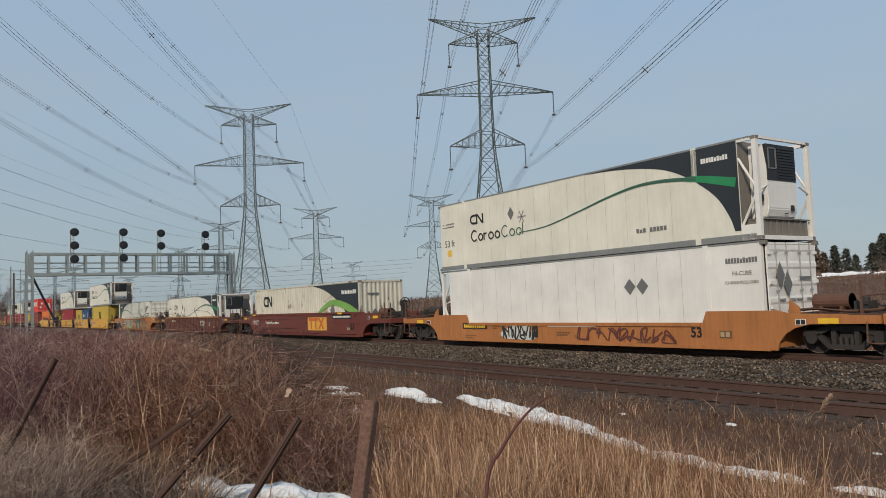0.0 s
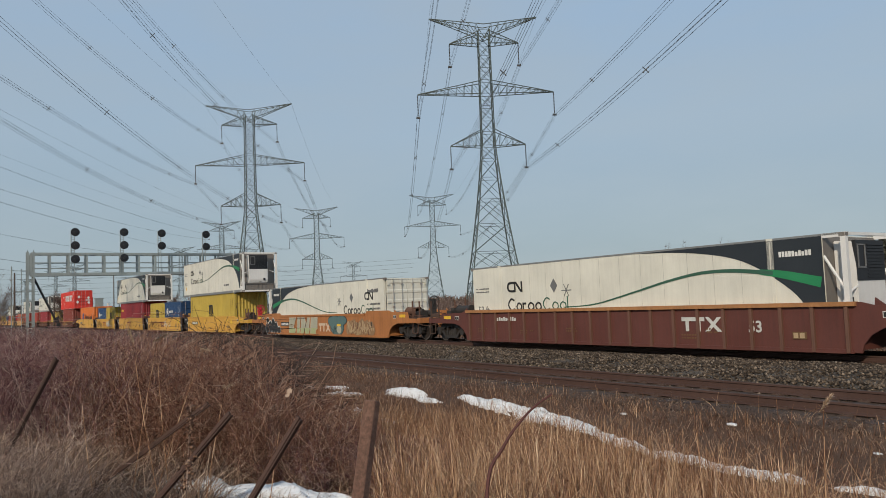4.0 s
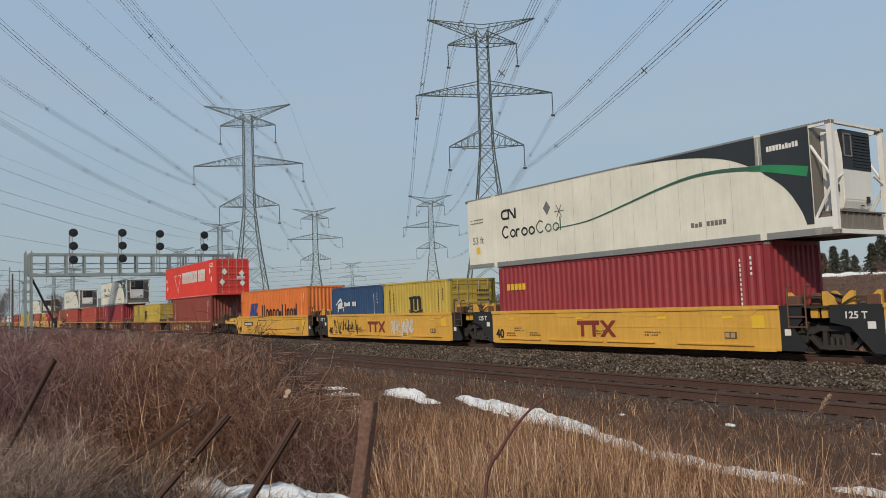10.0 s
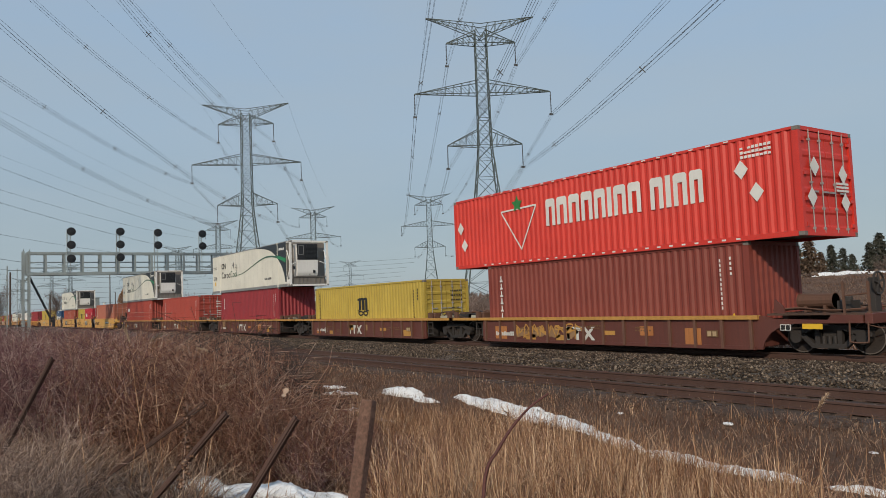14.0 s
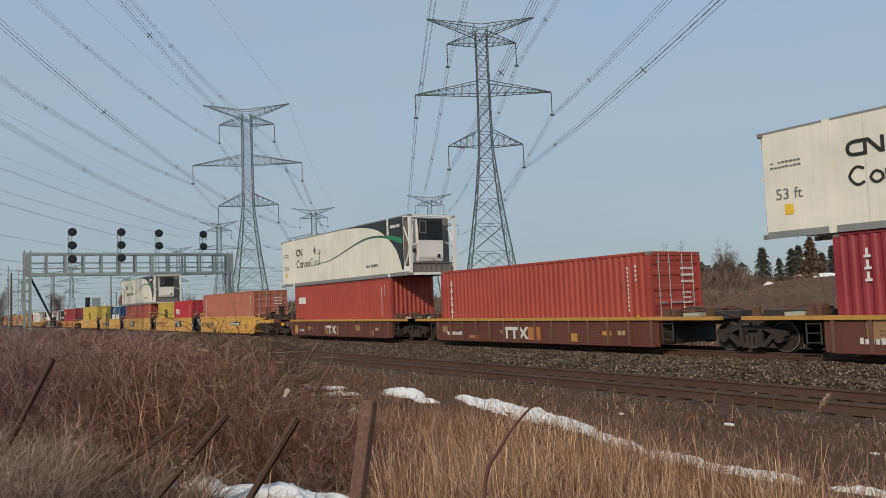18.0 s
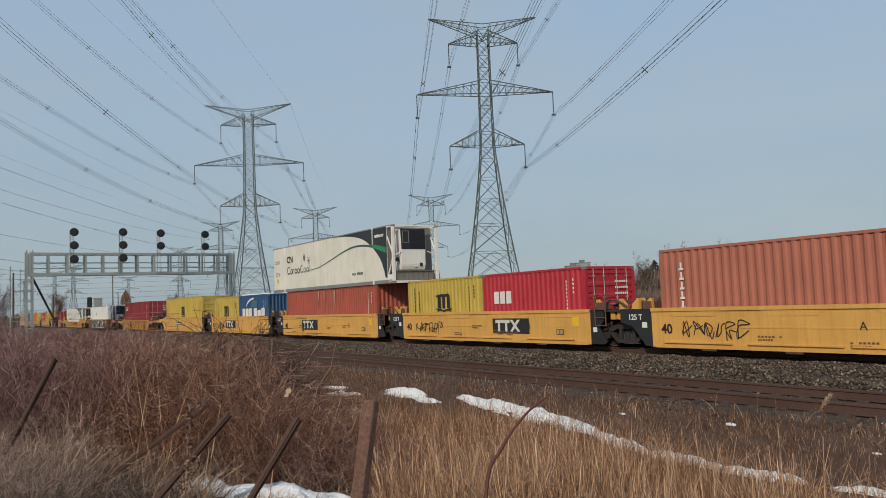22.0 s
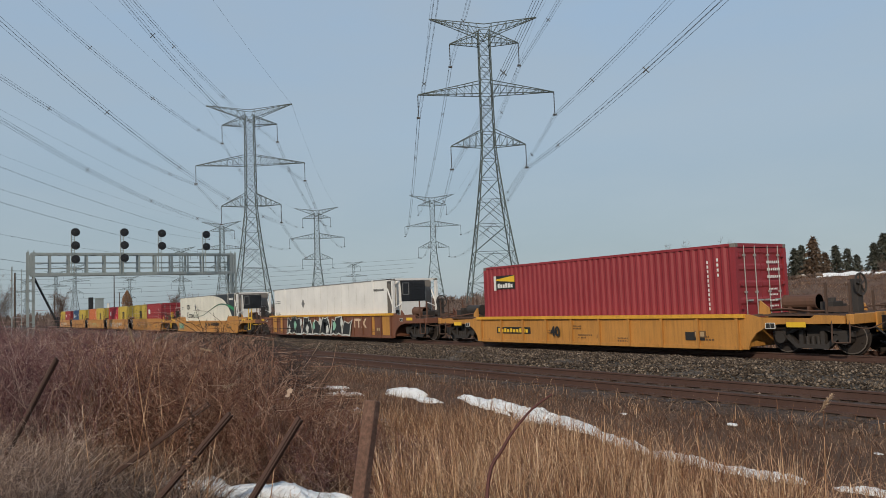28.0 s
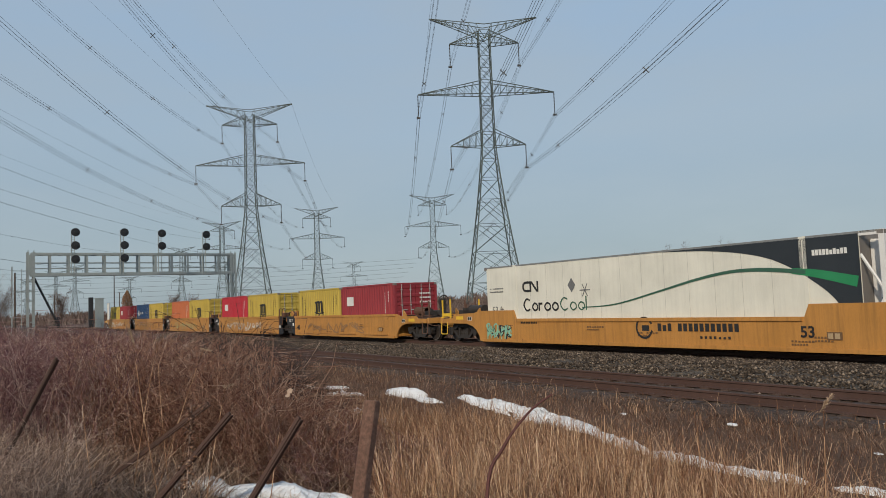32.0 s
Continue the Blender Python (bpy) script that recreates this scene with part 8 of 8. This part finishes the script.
def bare_tree(x, y, z, h, seed, spread_k=0.35, material=None, thin=1.0):
    rng = np.random.default_rng(seed)
    root = thing("bare_tree", "leafless grey deciduous tree with fine twigs", "tree", "bare trees")
    bm = bmesh.new()
    tube(bm, (x, y, z - 0.5), (x + 0.03 * h, y, z + h * 0.55), h * 0.018, h * 0.008, n=6)
    part("trunk", bm, BARK, root)
    n = 80
    k = 0.2 + 0.5 * rng.random(n)
    p = np.stack([x + 0.03 * h * k, np.full(n, y), z + h * k], -1)
    a = rng.random(n) * 6.28
    L = h * (0.2 + 0.3 * rng.random(n))
    w = np.stack([np.cos(a) * spread_k * 1.6, np.sin(a) * spread_k * 1.6, 0.75 + 0.4 * rng.random(n)], -1)
    pts = np.stack([p, p + w * L[:, None] * 0.5, p + w * L[:, None] + rng.normal(size=(n, 3)) * 0.03 * h], 1)
    parts = [tubes(pts, np.array([0.008, 0.005, 0.002])[None].repeat(n, 0) * h * thin)]
    for j in (1, 2):
        b = np.repeat(pts[:, j], 7, 0)
        m = len(b)
        d = rng.normal(size=(m, 3)) * 0.6
        d[:, 2] = np.abs(d[:, 2]) + 0.4
        q = np.stack([b, b + d * h * 0.05, b + d * h * 0.1 + rng.normal(size=(m, 3)) * 0.01 * h], 1)
        parts.append(tubes(q, np.array([0.0025, 0.002, 0.001])[None].repeat(m, 0) * h * thin))
    v, f = join(parts)
    ob = put("crown", from_arrays("crown", v, f, material or BRUSH), root)
    ob["kind"] = "stuff"


def far_at(px_slope, depth):
    """A place by its bearing (y over -x) and its distance ahead."""
    x = -depth / (0.8275 + 0.5616 * px_slope)
    return x, -x * px_slope


def plant_background():
    rows = [(1.555, 0.058, 0), (1.67, 0.0545, 0), (1.70, 0.058, 0), (1.75, 0.0685, 1), (1.85, 0.0565, 0), (1.905, 0.052, 0), (2.04, 0.058, 0), (2.095, 0.07, 0), (2.16, 0.062, 0),
            (1.475, 0.0385, 0), (1.44, 0.0375, 0), (1.185, 0.045, 0), (1.215, 0.047, 0), (1.165, 0.036, 0), (1.26, 0.04, 0), (1.30, 0.037, 0), (1.335, 0.041, 0), (1.385, 0.039, 0), (1.36, 0.036, 1), (1.24, 0.035, 1), (1.62, 0.042, 0), (1.80, 0.048, 1), (1.95, 0.043, 0)]
    for i, (s, tan, kind) in enumerate(rows):
        depth = 165 + 14 * ((i * 7) % 5)
        x, y = far_at(s, depth)
        z = ground_z(x, y)
        spruce(x, y, z, 1.8 + tan * depth - z, NEEDLE_W if kind else NEEDLE, 100 + i, 0.36 if s < 1.5 else 0.29 + 0.02 * (i % 4), s < 1.5)
    for i, (s, tan, depth, k) in enumerate(((1.41, 0.050, 160, 0.3), (1.24, 0.053, 190, 0.35), (1.15, 0.042, 155, 0.3), (1.43, 0.045, 170, 0.3), (0.062, 0.040, 75, 0.45), (0.045, 0.045, 70, 0.45),
                                             (0.255, 0.022, 300, 0.4), (0.28, 0.020, 320, 0.4), (0.125, 0.028, 140, 0.35), (1.02, 0.034, 150, 0.35), (0.93, 0.030, 150, 0.35), (2.1, 0.03, 120, 0.35), (2.2, 0.035, 120, 0.35))):
        x, y = far_at(s, depth)
        z = ground_z(x, y)
        bare_tree(x, y, z, 1.8 + tan * depth - z, 200 + i, k, thin=0.45 if s < 0.1 else 0.7)
    # tree that keeps its brown leaves
    x, y = far_at(0.199, 210)
    z = ground_z(x, y)
    root = thing("brown_leaved_tree", "slender tree that keeps dead tan leaves", "tree")
    bm = bmesh.new()
    tube(bm, (x, y, z - 0.5), (x, y, z + 8.5), 0.18, 0.04, n=6)
    part("trunk", bm, BARK, root)
    n = 1500
    k = RNG.random(n)
    r = 1.5 * np.sin(np.pi * np.clip(k * 0.9 + 0.1, 0, 1)) * RNG.random(n) ** 0.5
    a = RNG.random(n) * 6.28
    p = np.stack([x + r * np.cos(a), y + r * np.sin(a), z + 3.2 + 6.2 * k], -1)
    v, f = stones(p[:, 0], p[:, 1], p[:, 2], 0.10 + 0.1 * RNG.random(n))
    ob = put("crown", from_arrays("crown", v, f, island("tan_leaf", [(0.0, (0.16, 0.09, 0.05)), (1.0, (0.34, 0.22, 0.13))])), root)
    ob["kind"] = "stuff"
    # belts of far brush
    for name, label, n, s0, s1, d0, d1, tops in (("brush_behind_tracks", "belt of brown leafless brush behind the tracks", 11000, 0.5, 1.55, 85, 130, ([0.5, 0.7, 0.82, 0.9, 1.0, 1.15, 1.3, 1.55], [0.007, 0.007, 0.008, 0.011, 0.012, 0.012, 0.010, 0.006])),
                                                ("grey_tree_belt", "hazy belt of leafless grey trees behind the mound", 6500, 0.95, 1.62, 150, 200, ([0.95, 1.1, 1.2, 1.3, 1.4, 1.5, 1.62], [0.018, 0.030, 0.036, 0.033, 0.036, 0.030, 0.02])),
                                                ("far_brush_belt", "low grey-brown brush along the far horizon", 4500, 0.02, 0.75, 260, 420, ([0.02, 0.1, 0.3, 0.75], [0.008, 0.009, 0.012, 0.008])),
                                                ("far_woods", "distant grey woods on the horizon", 5000, 0.02, 2.6, 500, 620, ([0.02, 1.0, 2.6], [0.010, 0.013, 0.02]))):
        s = s0 + (s1 - s0) * RNG.random(n)
        d = d0 + (d1 - d0) * RNG.random(n)
        x = -d / (0.8275 + 0.5616 * s)
        y = -x * s
        z = ground_many(x, y)
        lump = np.array([noise.noise((q * 25, 3, 1)) for q in s])
        h = np.clip(1.8 + d * np.interp(s, *tops) * (1 + 0.5 * lump) - z, 0.5, 30) * (0.3 + 0.7 * RNG.random(n) ** 1.3)
        p = stalks(x, y, z - 0.3, h, RNG.random(n) * 0.7, RNG.random(n) * 0.6, 4)
        w = d[:, None] * (0.00032 if d1 <= 200 else 0.0006) * np.array([1.0, 1.0, 0.8, 0.4])[None] * (0.6 + RNG.random(n))[:, None]
        v1, f1 = blades(p, w)
        b = np.repeat(p[:, 2], 4, 0)
        hh = np.repeat(h, 4)
        e = RNG.normal(size=b.shape) * 0.5
        e[:, 2] = np.abs(e[:, 2]) + 0.25
        q = np.stack([b, b + e * hh[:, None] * 0.16, b + e * hh[:, None] * 0.3], 1)
        v2, f2 = blades(q, np.repeat(d, 4)[:, None] * (0.00022 if d1 <= 200 else 0.0004) * np.array([1.0, 0.8, 0.4])[None])
        v, f = join([(v1, f1), (v2, f2)])
        tagged(new(name, from_arrays(name, v, f, BRUSH)), label, "brush", kind="stuff")
    # grass and rubble on the mound
    n = 46000
    s = 1.15 + 1.25 * RNG.random(n)
    d = 52 + 42 * RNG.random(n)
    x = -d / (0.8275 + 0.5616 * s)
    y = -x * s
    z = ground_many(x, y)
    p = stalks(x, y, z - 0.05, 0.1 + 0.2 * RNG.random(n), RNG.random(n) * 0.8, RNG.random(n) * 0.5, 4)
    v, f = blades(p, np.array([0.011, 0.01, 0.008, 0.004])[None].repeat(n, 0))
    tagged(new("mound_grass", from_arrays("mound_grass", v, f, MAT)), "dead tan grass on the earth mound", "dry grass", kind="stuff")
    n = 500
    s = 1.6 + 0.6 * RNG.random(n)
    d = 80 + 6 * RNG.random(n)
    x = -d / (0.8275 + 0.5616 * s)
    y = -x * s
    v, f = stones(x, y, ground_many(x, y) + 0.05, 0.12 + 0.35 * RNG.random(n) ** 3)
    tagged(new("mound_rubble", from_arrays("mound_rubble", v, f, STONE_R)), "rubble and clods on the crest of the mound", "rubble", kind="stuff")
    for i, (s, d, rx, ry) in enumerate(((1.87, 80, 2.2, 0.8), (1.99, 81, 2.6, 0.9), (1.57, 80, 0.6, 0.4), (2.12, 80, 2.0, 0.8))):
        x, y = far_at(s, d)
        snow_patch(x, y, rx, ry, 50, 0.22, 30 + i)


plant_background()


def apartment(px, depth, w, top, seed):
    x, y = far_at(px, depth)
    root = thing("apartment_building", "distant grey high-rise block with rows of windows", "building", "high-rises")
    turn = Matrix.Translation((x, y, 0)) @ Matrix.Rotation(radians(-35), 4, "Z")
    root.matrix_basis = turn
    bm = bmesh.new()
    box(bm, -w / 2, w / 2, -6, 6, -2, top)
    part("wall", bm, paint("concrete", (0.30, 0.31, 0.33), 0.8, 0.3), root)
    bm = bmesh.new()
    box(bm, -w / 2 - 0.2, w / 2 + 0.2, -6.2, 6.2, top, top + 0.6)
    box(bm, -2, 2, -2, 2, top + 0.6, top + 3)
    part("roof", bm, GREY, root)
    me = None
    for i in range(6):
        for j in range(int(top / 3)):
            me = me or cached(("far_window",), lambda bm: box(bm, -0.8, 0.8, -0.08, 0.08, 0, 1.5), paint("far_glass", (0.05, 0.06, 0.07), 0.2, 0.0, streak=False))
            put("window", me, root, (-w / 2 + (i + 0.5) * w / 6, -6.03, 1 + 3 * j))


apartment(0.962, 620, 9, 27, 1)
apartment(0.986, 640, 13, 30, 2)


def cabinet():
    root = thing("signal_cabinet", "tall dark and grey trackside signal cabinets", "signal cabinet")
    bm = bmesh.new()
    box(bm, -165.4, -164.6, 25.6, 26.4, -0.9, 5.6)
    part("dark_mast_box", bm, BLACK, root)
    bm = bmesh.new()
    box(bm, -164.0, -162.8, 26.6, 28.0, -0.9, 5.2)
    box(bm, -164.1, -162.7, 26.5, 28.1, 5.2, 5.4)
    part("grey_case", bm, GALV, root)
    bm = bmesh.new()
    tube(bm, (-163.4, 29.0, -0.9), (-163.4, 29.0, 4.3), 0.25, n=8)
    part("white_marker", bm, MARKW, root)


cabinet()


def pole(s, depth, tan):
    x, y = far_at(s, depth)
    bm = bmesh.new()
    tube(bm, (x, y, -1), (x + 0.1, y, 1.8 + tan * depth), 0.16, 0.11, n=8)
    solid("wooden_pole", bm, BARK, "weathered wooden utility pole", "utility pole", "utility poles")


for q in ((0.077, 112, 0.0616), (0.184, 190, 0.056), (0.19, 230, 0.03), (0.118, 125, 0.03)):
    pole(*q)


for k in range(8):
    bm = bmesh.new()
    z = 12 + 4.2 * k
    wire(bm, (-720 - 3 * k, -60, z), (-590, 340 + 5 * k, z + 2), 5.0, 0.10)
    solid("distant_power_line", bm, CABLE, "faint distant power line across the horizon", "power line", "distant power lines")


def motions():
    """The train rolls past; its wheels turn."""
    steps = [0.5 * i for i in range(65)]
    for ob, s, z in MOVERS:
        walk(ob, [(t, pose(s + travel(t), TRAIN_Y, z)) for t in steps])
    turns = [(i / FPS, math.degrees(travel(i / FPS) / 0.46)) for i in range(0, 961)]
    for ob, dx in SPINNERS:
        walk(ob, [(t, pose(dx, 0, 0.46, 0, a % 360.0, 0)) for t, a in turns])


motions()
